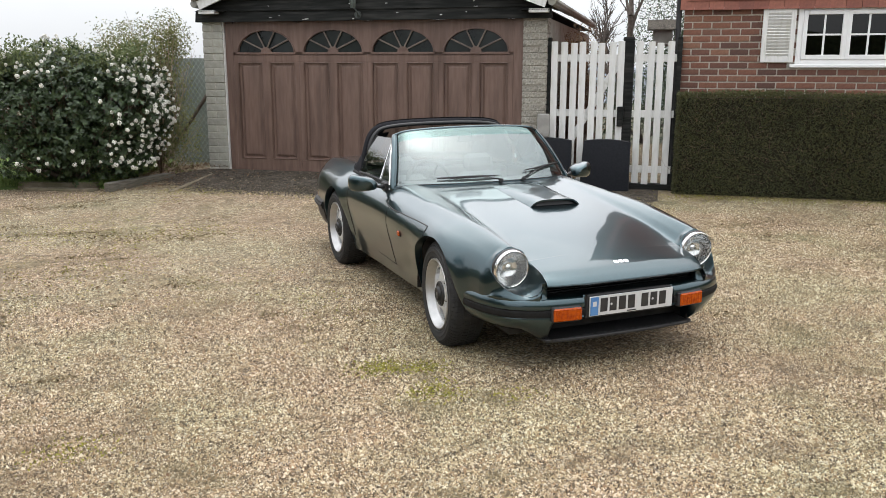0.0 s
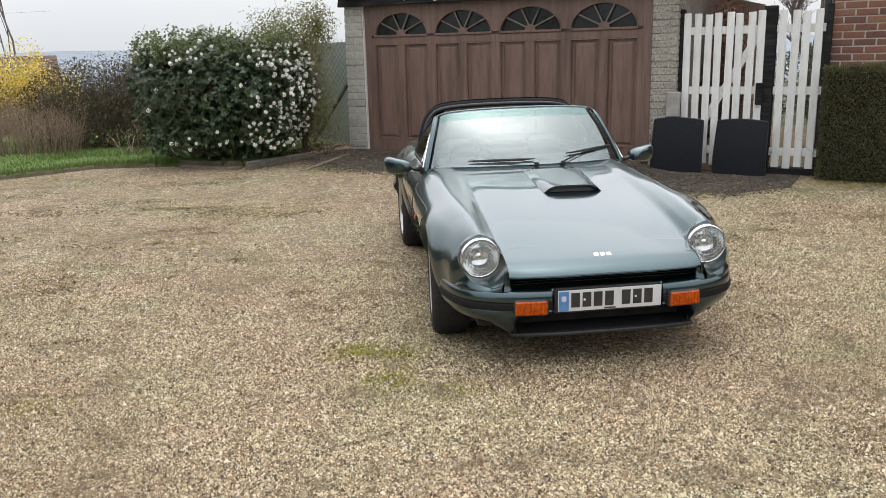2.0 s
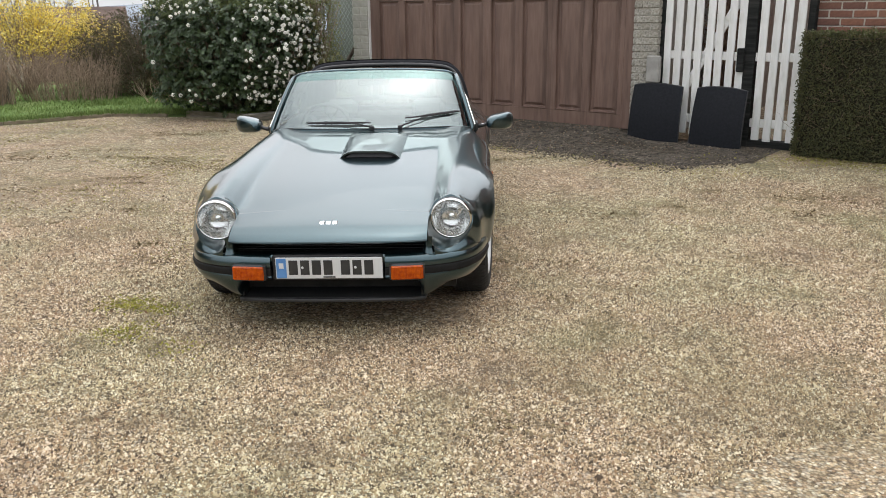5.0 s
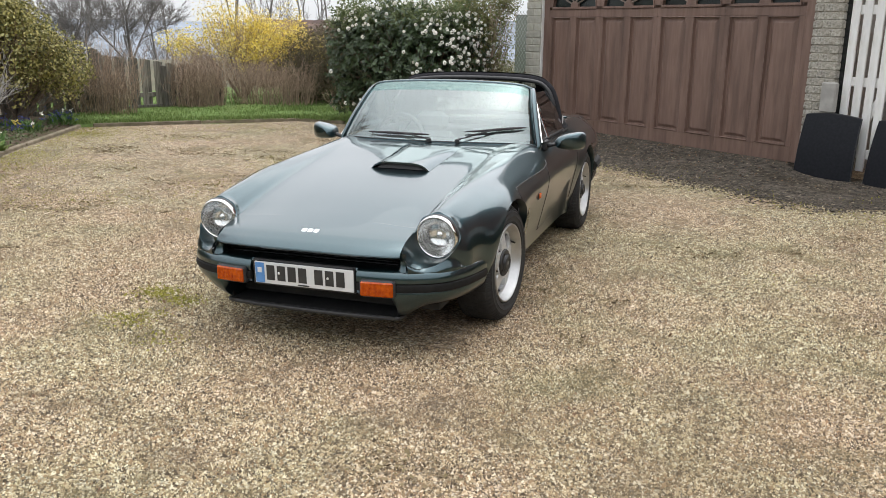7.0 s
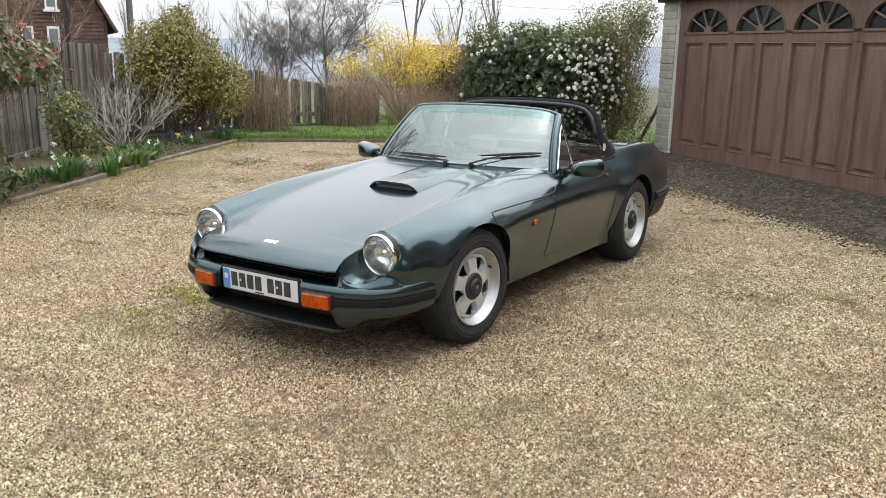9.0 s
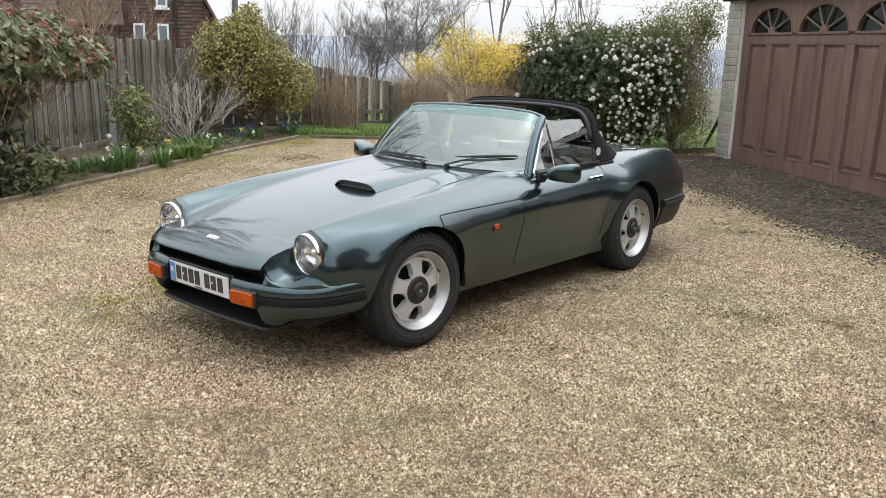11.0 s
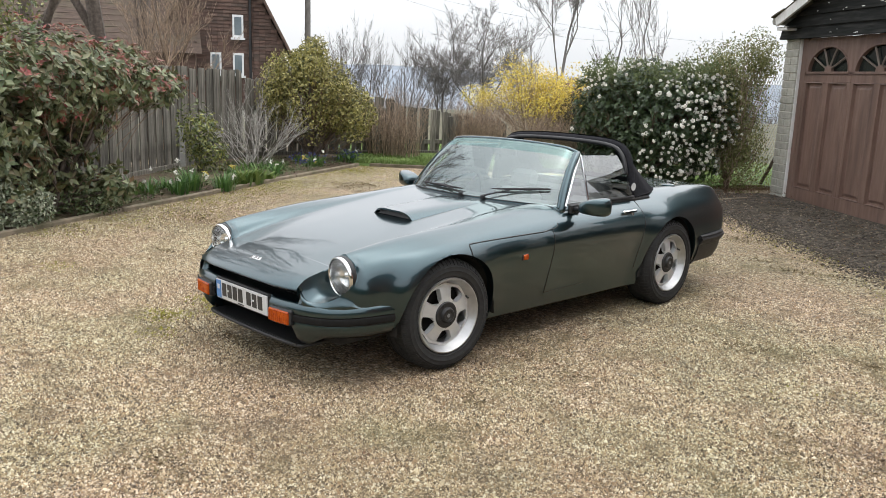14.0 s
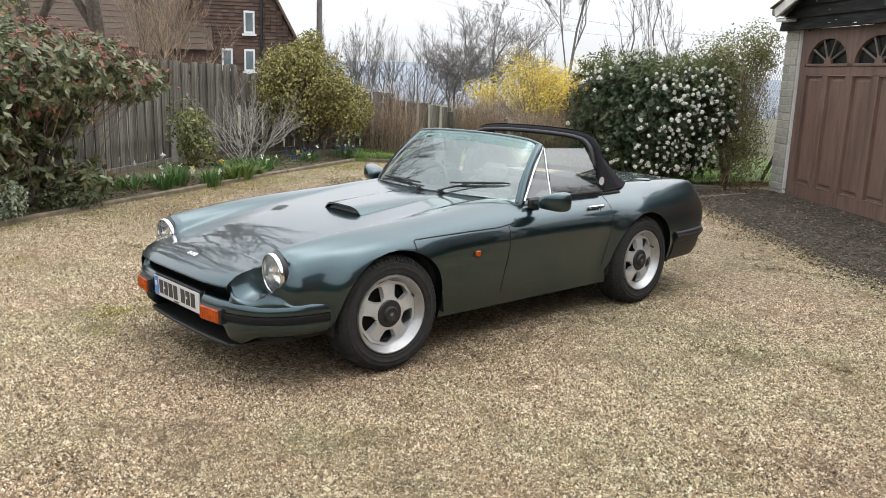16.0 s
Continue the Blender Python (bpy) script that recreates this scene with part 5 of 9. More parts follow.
def stations():
    ys = list(np.linspace(0.0, 0.215, 26)) + list(np.linspace(0.22, 0.285, 22)) + list(np.linspace(0.29, 0.35, 7)) + list(np.linspace(0.36, 3.86, 100)) + list(np.linspace(3.87, 3.98, 10))
    for yc in (YF, YR):
        back = arch_reach(yc, yc + 1)
        ys = [y for y in ys if y < yc - ARCH_R - 0.004 or y > yc + back + 0.004]
        ys += [yc - ARCH_R - 0.002, yc + back + 0.002] + [yc + (ARCH_R if k > 15 else back) * math.cos(math.pi * k / 30) for k in range(31)]
    return sorted(ys + list(np.linspace(0.375, 0.462, 9)))


def car_body(car):
    ys = stations()
    rows = []
    for y in ys:
        h = half_row(y)
        right = [warp(x, y, z) for x, z in h]
        rows.append([(-x, yy, z) for x, yy, z in reversed(right[1:])] + right)
    w = len(rows[0])
    mid = w // 2
    mb = Mesh()
    verts = [p for r in rows for p in r]
    faces = []
    for i in range(len(rows) - 1):
        for k in range(w - 1):
            q = (i * w + k, i * w + k + 1, (i + 1) * w + k + 1, (i + 1) * w + k)
            c = [sum(verts[j][a] for j in q) / 4 for a in range(3)]
            if 1.74 + 0.10 * (c[0] / 0.66) ** 2 < c[1] < 2.92 and abs(c[0]) < 0.635 and c[2] > 0.7:
                continue
            if ys[i] < 0.2995 and abs(k + 0.5 - mid) > 12:
                continue
            faces.append(q)
    mb.add(verts, faces)
    # rolled lip under the bonnet's front edge
    first = rows[0][mid - 12:mid + 13]
    mb.grid([first, [(x, y - 0.002, z - 0.006) for x, y, z in first], [(x, y + 0.004, z - 0.013) for x, y, z in first], [(x, y + 0.03, z - 0.012) for x, y, z in first]])
    # flanges under the bonnet's side edges
    for sg in (-1, 1):
        side = [r[mid + sg * 12] for r, y in zip(rows, ys) if y < 0.32]
        mb.grid([[(x, y, z + 0.0004) for x, y, z in side], side, [(x + sg * 0.0015, y, z - 0.045) for x, y, z in side]])
    # tail panel that closes the back
    last = rows[-1]
    back = [(x * 0.97, y + 0.012, z - 0.004) for x, y, z in last]
    foot = [(x * 0.98, last[mid][1], 0.34) for x, y, z in last]
    mb.grid([last, back, foot])
    body = part("body", mb, M["paint"], car, "metallic dark grey-green paint", smooth=True, angle=38)
    # wheel arch returns and dark wells
    for yc in (YF, YR):
        for sg in (-1, 1):
            outer, inner = [], []
            for k in range(31):
                y = yc + (ARCH_R if k > 15 else arch_reach(yc, yc + 1)) * math.cos(math.pi * k / 30)
                x, z = half_row(y)[-1]
                outer.append((sg * x, y, z))
                inner.append((sg * (x - 0.045), yc + (y - yc) * 0.985, WHEEL_Z + (z - WHEEL_Z) * 0.985))
            part("arch_lip", Mesh().grid([outer, inner]), M["paint"], body, smooth=True, angle=None)
            rows2 = []
            for x in (0.80, 0.60, 0.45):
                rows2.append([(sg * (x - 0.03), yc + (arch_reach(yc, yc + (10 - k)) + 0.012) * math.cos(math.pi * k / 20), WHEEL_Z - 0.06 + (ARCH_R + 0.07) * math.sin(math.pi * k / 20)) for k in range(21)])
            well = Mesh().grid(rows2)
            cap = rows2[-1]
            well.add(cap + [(cap[0][0], yc, WHEEL_Z - 0.06)], [(k, k + 1, len(cap)) for k in range(len(cap) - 1)])
            part("wheel_well", well, M["wheel_well"], body, smooth=True, angle=30)
    # underside
    part("underside", Mesh().box(-0.62, 0.62, 0.2, 3.7, 0.20, 0.26), M["wheel_well"], body)
    return body


def seam(path, mat, parent, name="panel_gap", r=0.004):
    return part(name, Mesh().tube(path, r, 5), mat, parent, smooth=True, angle=None)


def surface_point(x, y, lift=0.0):
    """Height of the body's upper side at x, y."""
    h = half_row(y)
    xs, zs = [p[0] for p in h[:36]], [p[1] for p in h[:36]]
    return float(np.interp(abs(x), xs, zs)) + lift


def side_point(y, z, lift=0.0):
    """Half-width of the body at y, z on its flank."""
    h = half_row(y)[25:]
    return float(np.interp(-z, [-p[1] for p in h], [p[0] for p in h])) + lift


def wheel(car, x, y, sg, steer=0.0):
    m = pose(x, y, WHEEL_Z, 0, 0, 0 if sg > 0 else 180) @ pose(0, 0, 0, 0, 0, steer)
    wh = new("wheel")
    wh.parent, wh.matrix_basis = car, m
    wh.empty_display_size = 0.1
    R = WHEEL_R
    # x is outwards: the tyre's outer wall lies at 0.0
    tyre = Mesh().lathe([(0.207, -0.012), (0.222, 0.0), (0.226, 0.004), (0.229, 0.003), (0.248, 0.008), (0.252, 0.010), (0.255, 0.008), (0.270, 0.006), (0.274, 0.007), (0.277, 0.003), (0.290, -0.006), (0.305, -0.022), (R, -0.045), (R + 0.001, -0.10), (R, -0.16), (0.305, -0.183), (0.285, -0.20), (0.24, -0.207), (0.207, -0.19)], 64)
    part("tyre", tyre, M["tyre"], wh, smooth=True, angle=50)
    tread = Mesh()
    for k in range(72):
        a = 2 * math.pi * k / 72
        for x0, x1, tw in ((-0.022, -0.065, 0.05), (-0.072, -0.100, -0.02), (-0.106, -0.134, 0.02), (-0.141, -0.184, -0.05)):
            q = []
            for xx, aa, rr in ((x0, a, R), (x1, a + tw, R), (x1, a + tw + 0.062, R), (x0, a + 0.062, R)):
                for r2 in (0.303, rr + 0.003 if -0.17 < xx < -0.04 else rr - 0.003):
                    q.append((xx, r2 * math.cos(aa), r2 * math.sin(aa)))
            tread.add(q, [(1, 3, 5, 7), (0, 1, 7, 6), (2, 4, 5, 3), (0, 2, 3, 1), (4, 6, 7, 5)])
    for k in range(72):
        a = 2 * math.pi * k / 72 + 0.02
        q = []
        for rr, xx in ((0.284, -0.0005), (0.299, -0.012), (R - 0.001, -0.030), (R + 0.003, -0.052)):
            q += [(xx + 0.0035, rr * math.cos(a), rr * math.sin(a)), (xx + 0.0035, rr * math.cos(a + 0.058), rr * math.sin(a + 0.058)), (xx - 0.01, (rr - 0.008) * math.cos(a + 0.058), (rr - 0.008) * math.sin(a + 0.058)), (xx - 0.01, (rr - 0.008) * math.cos(a), (rr - 0.008) * math.sin(a))]
        f = [(0, 1, 2, 3)]
        for j in range(3):
            f += [(4 * j, 4 * j + 4, 4 * j + 5, 4 * j + 1), (4 * j + 1, 4 * j + 5, 4 * j + 6, 4 * j + 2), (4 * j + 3, 4 * j + 7, 4 * j + 4, 4 * j)]
        tread.add(q, f)
    part("tread", tread, M["tyre"], wh)
    rim = Mesh().lathe([(0.172, -0.145), (0.174, -0.046), (0.181, -0.040), (0.186, -0.022), (0.193, -0.017), (0.197, -0.002), (0.204, 0.005), (0.210, 0.004), (0.213, -0.006), (0.205, -0.02)], 64)
    part("rim", rim, M["polished"], wh, "polished alloy rim lip", smooth=True, angle=40)
    # dished face with six windows between broad spokes
    spokes = 5
    for k in range(spokes):
        a = 2 * math.pi * k / spokes + math.pi / 2
        rows = []
        for r, xx, hw in ((0.050, -0.026, 0.6284), (0.088, -0.026, 0.62), (0.094, -0.026, 0.42), (0.110, -0.029, 0.36), (0.136, -0.034, 0.325), (0.152, -0.038, 0.32), (0.159, -0.040, 0.39), (0.163, -0.041, 0.615), (0.170, -0.042, 0.6284), (0.178, -0.042, 0.6284)):
            row = []
            for f in (-1, -0.85, 0, 0.85, 1):
                aa = a + f * hw
                dx = 0 if abs(f) < 0.9 or hw > 0.6 else -0.03
                row.append((xx + dx, r * math.cos(aa), r * math.sin(aa)))
            rows.append(row)
        part("spoke", Mesh().grid(rows), M["alloy"], wh, smooth=True, angle=35)
    back = Mesh().lathe([(0.0, -0.12), (0.182, -0.12)], 40)
    part("brake_disc", back, M["wheel_well"], wh)
    hub = Mesh().lathe([(0.074, -0.06), (0.074, -0.022), (0.069, -0.016), (0.046, -0.014), (0.042, -0.004), (0.036, 0.001), (0.026, 0.001), (0.023, -0.002), (0.0, -0.002)], 36)
    part("hub_cap", hub, M["trim_black"], wh, "black centre cap", smooth=True, angle=35)
    for k in range(4):
        a = 2 * math.pi * k / 4 + 0.5
        nut = Mesh().lathe([(0.007, -0.024), (0.007, -0.011), (0.0, -0.010)], 6, m=pose(0, 0.057 * math.cos(a), 0.057 * math.sin(a)))
        part("wheel_nut", nut, M["trim_black"], wh)
    part("emblem", Mesh().lathe([(0.011, -0.003), (0.011, -0.001), (0.0, 0.0)], 16), M["frame_silver"], wh)
    part("valve", Mesh().tube([(-0.05, 0.16, 0.08), (-0.015, 0.15, 0.075)], 0.005, 6), M["trim_black"], wh)
    return wh


def lamp_bowl(car, sg):
    """The scooped hollow round a headlamp, from the bonnet's edge and the bumper to the lamp's ring."""
    rim = {0: (0.713, 0.248, 0.553), 45: (0.678, 0.252, 0.634), 90: (0.598, 0.252, 0.672), 135: (0.518, 0.250, 0.638), 165: (0.487, 0.238, 0.578), 185: (0.4875, 0.19, 0.566), 205: (0.4875, 0.12, 0.552),
           222: (0.489, 0.055, 0.529), 236: (0.499, 0.042, 0.470), 255: (0.540, 0.078, 0.428), 280: (0.606, 0.106, 0.434), 305: (0.664, 0.140, 0.462), 332: (0.700, 0.198, 0.506)}
    ang = sorted(rim)
    fx = [np.interp(np.arange(0, 360, 5), ang + [360], [rim[a][i] for a in ang] + [rim[0][i]]) for i in range(3)]
    P = np.stack(fx, axis=1)
    for _ in range(2):
        P = 0.25 * np.roll(P, 1, axis=0) + 0.5 * P + 0.25 * np.roll(P, -1, axis=0)
    rows = []
    for j in range(9):
        t = j / 8
        row = []
        for k in range(72):
            a = radians(5 * k)
            c = np.array([0.598 + 0.105 * math.cos(a), 0.240, 0.553 + 0.105 * math.sin(a)])
            p = P[k] * (1 - t) + c * t
            gap = np.linalg.norm(P[k] - c)
            p = p + np.array([0, 0.30, -0.10 * (math.sin(a) < 0)]) * gap * t * (1 - t)
            row.append((sg * float(p[0]), float(p[1]), float(p[2])))
        rows.append(row)
    R = np.array(rows)
    for _ in range(60):
        R[1:-1] = 0.25 * (R[:-2] + R[2:] + np.roll(R, 1, axis=1)[1:-1] + np.roll(R, -1, axis=1)[1:-1])
    rows = [[tuple(float(c) for c in p) for p in r] for r in R]
    mb = Mesh().grid(rows, close=True)
    # wing skin: from the hollow's rim back to the wing, and below it down to the bumper
    h0, h1 = [np.array(p) for p in half_row(0.30)], [np.array(p) for p in half_row(0.33)]
    stop = max(i for i, p in enumerate(h0) if p[1] > 0.40)
    shoulder = min(i for i, p in enumerate(h0) if i > 24 and p[1] < 0.56)
    theta = list(range(165, -46, -5))
    out, low, tan = [], [], []
    for th in theta:
        f = float(np.interp(-th, (-165, -90, 0, 45), (12, 24, shoulder, stop)))
        i, w = int(f), f - int(f)
        j = min(i + 1, len(h0) - 1)
        q, q1 = h0[i] * (1 - w) + h0[j] * w, h1[i] * (1 - w) + h1[j] * w
        out.append(np.array(rows[0][(th % 360) // 5]))
        low.append(np.array((sg * q[0], 0.30, q[1])))
        tan.append(np.array((sg * (q1[0] - q[0]), 0.03, q1[1] - q[1])) / 0.03)
    for th, q in zip(range(-55, -131, -15), ((0.737, 0.262, 0.405), (0.705, 0.190, 0.405), (0.66, 0.130, 0.405), (0.612, 0.095, 0.405), (0.565, 0.07, 0.405), (0.52, 0.05, 0.405))):
        out.append(np.array(rows[0][(th % 360) // 5]))
        low.append(np.array((sg * q[0], q[1], q[2])))
        tan.append(None)
    out[0] = np.array((sg * 0.487, 0.238, c_edge(0.238)))
    skin = []
    for t in np.linspace(0, 1, 8):
        row = []
        for p, q, d in zip(out, low, tan):
            ch = q - p
            if d is None:
                row.append(tuple(p + ch * t + np.array((sg * 0.014, -0.012, 0)) * 4 * t * (1 - t) * min(1.0, np.linalg.norm(ch) / 0.1)))
            else:
                m0, m1 = ch, d * np.linalg.norm(ch)
                row.append(tuple((2 * t**3 - 3 * t**2 + 1) * p + (t**3 - 2 * t**2 + t) * m0 + (3 * t**2 - 2 * t**3) * q + (t**3 - t**2) * m1))
        skin.append(row)
    mb.grid(skin)
    return part("lamp_bowl", mb, M["paint"], car, smooth=True, angle=50)


def headlamp(car, x, y, z):
    lamp = new("headlamp")
    lamp.parent, lamp.matrix_basis = car, pose(x, y, z, 0, 0, 0) @ pose(0, 0, 0, 0, 0, -90 - math.copysign(4, x)) @ pose(0, 0, 0, 0, 4, 0)
    lamp.empty_display_size = 0.05
    part("bucket", Mesh().lathe([(0.082, -0.066), (0.104, -0.030), (0.1075, -0.018), (0.106, -0.004)], 40), M["trim_black"], lamp, smooth=True, angle=None)
    part("chrome_ring", Mesh().lathe([(0.101, -0.030), (0.106, -0.012), (0.104, 0.006), (0.100, 0.013), (0.096, 0.013), (0.093, 0.006), (0.093, -0.01)], 48), M["chrome"], lamp, smooth=True, angle=None)
    part("reflector", Mesh().lathe([(0.093, -0.004), (0.078, -0.030), (0.055, -0.050), (0.025, -0.062), (0.0, -0.064)], 40), M["reflector"], lamp, smooth=True, angle=None)
    part("bulb_shield", Mesh().lathe([(0.0, -0.022), (0.02, -0.026), (0.026, -0.05)], 20), M["reflector"], lamp, smooth=True, angle=None)
    lens = part("lens", Mesh().lathe([(0.0, 0.028), (0.03, 0.0265), (0.06, 0.022), (0.086, 0.014), (0.094, 0.006)], 40), M["lamp_glass"], lamp, smooth=True, angle=None)
    lens.visible_shadow = False
    return lamp


def sweep_bumper(path, profile, name, mat, parent, label=""):
    """Profile of (outwards, z) swept along a plan path from one end to the other."""
    rows = []
    for i, p in enumerate(path):
        a, b = path[max(i - 1, 0)], path[min(i + 1, len(path) - 1)]
        d = Vector((b[0] - a[0], b[1] - a[1], 0)).normalized()
        nrm = Vector((d.y, -d.x, 0))
        rows.append([(p[0] + nrm.x * o, p[1] + nrm.y * o, z) for o, z in profile])
    mb = Mesh().grid(rows, close=True)
    k = len(profile)
    n = len(rows)
    mb.f.append(tuple(range(k)))
    mb.f.append(tuple(reversed(range((n - 1) * k, n * k))))
    return part(name, mb, mat, parent, label, smooth=True, angle=35)


def front_end(car):
    half = [(0.0, 0.028), (0.15, 0.028), (0.28, 0.030), (0.44, 0.044), (0.55, 0.077), (0.64, 0.132), (0.692, 0.203), (0.724, 0.28), (0.743, 0.36), (0.752, 0.41), (0.755, 0.435)]
    half = [tuple(p) for p in catmull(half, 5)]
    ends = []
    for sg in (-1, 1):
        side = [(sg * x, y) for x, y in half if x > 0.275]
        if sg < 0:
            side.reverse()
        bumper = sweep_bumper(side, [(-0.07, 0.426), (-0.01, 0.428), (0.010, 0.422), (0.023, 0.408), (0.030, 0.388), (0.029, 0.368), (0.02, 0.364), (-0.06, 0.364)], "front_bumper", M["paint"], car)
        ends.append(bumper)
        sweep_bumper(side, [(-0.05, 0.366), (0.020, 0.366), (0.033, 0.360), (0.036, 0.343), (0.031, 0.326), (0.020, 0.321), (-0.05, 0.321)], "rubber_strip", M["strip"], bumper, "black rubber strip")
        # valance: shallow under the lamp pod, reaching down to the chin beside the intake
        rows = []
        for x, y in side:
            ax = abs(x)
            zb = 0.285 - 0.095 * smooth_step(ax, 0.435, 0.458) + 0.050 * smooth_step(ax, 0.48, 0.62)
            i = side.index((x, y))
            p, q = side[max(i - 1, 0)], side[min(i + 1, len(side) - 1)]
            d = Vector((q[0] - p[0], q[1] - p[1], 0)).normalized()
            nx, ny = d.y, -d.x
            zt = 0.323
            prof = [(-0.06, zt), (0.022, zt), (0.025, zt - 0.010), (0.019, zt * 0.66 + zb * 0.34), (0.002, zt * 0.33 + zb * 0.67), (-0.030, zb + 0.012), (-0.05, zb), (-0.09, zb - 0.003)]
            rows.append([(x + nx * o, y + ny * o, z) for o, z in prof])
        mb = Mesh().grid(rows, close=True)
        n = len(rows[0])
        mb.f.append(tuple(range(n)))
        mb.f.append(tuple(reversed(range((len(rows) - 1) * n, len(rows) * n))))
        part("lower_valance", mb, M["paint"], bumper, smooth=True, angle=40)
    # upper band of the bumper behind the plate, and the rounded ends of the slot
    mid = [(x, y) for x, y in half if x <= 0.285]
    sweep_bumper([(-x, y) for x, y in reversed(mid[1:])] + mid, [(-0.09, 0.424), (-0.01, 0.4295), (0.006, 0.426), (0.014, 0.415), (0.014, 0.395), (-0.06, 0.395)], "bumper_middle", M["paint"], car)
    for sg in (-1, 1):
        rows = []
        for z in np.linspace(0.420, 0.508, 7):
            r = 0.040 - 0.012 * math.sin((z - 0.420) / 0.088 * math.pi)
            rows.append([(sg * (0.498 - r * math.cos(a)), 0.080 - r * math.sin(a), z) for a in np.linspace(-0.5, 1.95, 14)])
        part("slot_end", Mesh().grid(rows), M["paint"], car, smooth=True, angle=None)
    # chin and intake
    chin = [(-0.47, 0.30), (-0.463, 0.12), (-0.440, 0.072), (-0.25, 0.052), (0, 0.047), (0.25, 0.052), (0.440, 0.072), (0.463, 0.12), (0.47, 0.30)]
    sweep_bumper([tuple(p) for p in catmull(chin, 4)], [(-0.07, 0.176), (-0.01, 0.170), (0.010, 0.174), (0.011, 0.184), (0.006, 0.190), (-0.07, 0.190)], "chin_spoiler", M["trim_black"], car, "dark chin lip")
    part("air_intake", Mesh().box(-0.455, 0.455, 0.26, 0.30, 0.178, 0.335), M["trim_black"], car, "black air intake")
    part("air_intake_floor", Mesh().box(-0.442, 0.442, 0.058, 0.3, 0.18, 0.193), M["trim_black"], car)
    for sg in (-1, 1):
        part("intake_side", Mesh().box(sg * 0.452 - 0.004, sg * 0.452 + 0.004, 0.09, 0.27, 0.18, 0.33), M["trim_black"], car)
    part("intake_roof", Mesh().box(-0.276, 0.276, 0.035, 0.16, 0.30, 0.335, 0.004), M["trim_black"], car)
    grille = part("grille", Mesh().box(-0.487, 0.487, 0.155, 0.175, 0.38, 0.52), M["trim_black"], car, "black slot grille")
    for k in range(4):
        part("grille_bar", Mesh().box(-0.485, 0.485, 0.12, 0.156, 0.428 + 0.014 * k, 0.432 + 0.014 * k, 0.001), M["trim_black"], grille)
    part("grille_shelf", Mesh().box(-0.485, 0.485, 0.055, 0.156, 0.410, 0.4235, 0.003), M["trim_black"], grille)
    # number plate with its band and plain bars for the characters
    plate = part("number_plate", Mesh().box(-0.262, 0.262, -0.004, 0.004, -0.054, 0.054, 0.002), M["plate_white"], car, "white front plate with plain dark bars", m=pose(0.008, 0.0, 0.365, 2, 0, 0))
    part("blue_band", Mesh().box(-0.258, -0.209, -0.0065, -0.004, -0.050, 0.050, 0.001), M["plate_blue"], plate)
    part("band_mark", Mesh().box(-0.245, -0.222, -0.008, -0.0062, 0.0, 0.027, 0.001), M["plate_white"], plate)
    x = -0.197
    for k in range(7):
        part("character_bar", Mesh().box(x, x + 0.044, -0.0065, -0.004, -0.034, 0.041, 0.001), M["plate_ink"], plate)
        x += 0.057 + (0.028 if k == 3 else 0)
    part("maker_bar", Mesh().box(-0.03, 0.03, -0.0065, -0.004, -0.049, -0.042, 0.001), M["plate_ink"], plate)
    for sg in (-1, 1):
        part("plate_screw", Mesh().lathe([(0.007, 0.0), (0.005, 0.003), (0.0, 0.004)], 10, m=pose(sg * 0.13, -0.0062, 0.004, 0, 0, -90)), M["plate_white"], plate)
    part("plate_backing", Mesh().box(-0.272, 0.272, 0.006, 0.045, 0.300, 0.4285, 0.006), M["trim_black"], car)
    # indicators
    for sg in (-1, 1):
        ind = part("indicator", Mesh().box(-0.086, 0.086, -0.012, 0.03, -0.042, 0.042, 0.008), M["trim_black"], car, m=pose(sg * 0.388, 0.002, 0.3425, 0, 0, sg * 6), smooth=True, angle=30)
        part("amber_lens", Mesh().box(-0.079, 0.079, -0.021, -0.008, -0.035, 0.035, 0.006), M["amber"], ind, "amber ribbed lens", smooth=True, angle=30)
        for k in range(9):
            part("lens_rib", Mesh().box(-0.066 + 0.0165 * k - 0.002, -0.066 + 0.0165 * k + 0.002, -0.0225, -0.018, -0.029, 0.029, 0.001), M["amber"], ind)
    # badge as three plain bright strokes
    badge = new("badge")
    badge.parent, badge.matrix_basis = car, pose(0.0, 0.10, surface_point(0, 0.10, 0.001), 26, 0, 0)
    for k in range(3):
        part("badge_stroke", Mesh().box(-0.045 + 0.032 * k, -0.020 + 0.032 * k, -0.014, 0.014, 0.0, 0.006, 0.002), M["chrome"], badge)
    lamp_bowl(car, 1)
    lamp_bowl(car, -1)
    headlamp(car, 0.598, 0.226, 0.553)
    headlamp(car, -0.598, 0.226, 0.553)


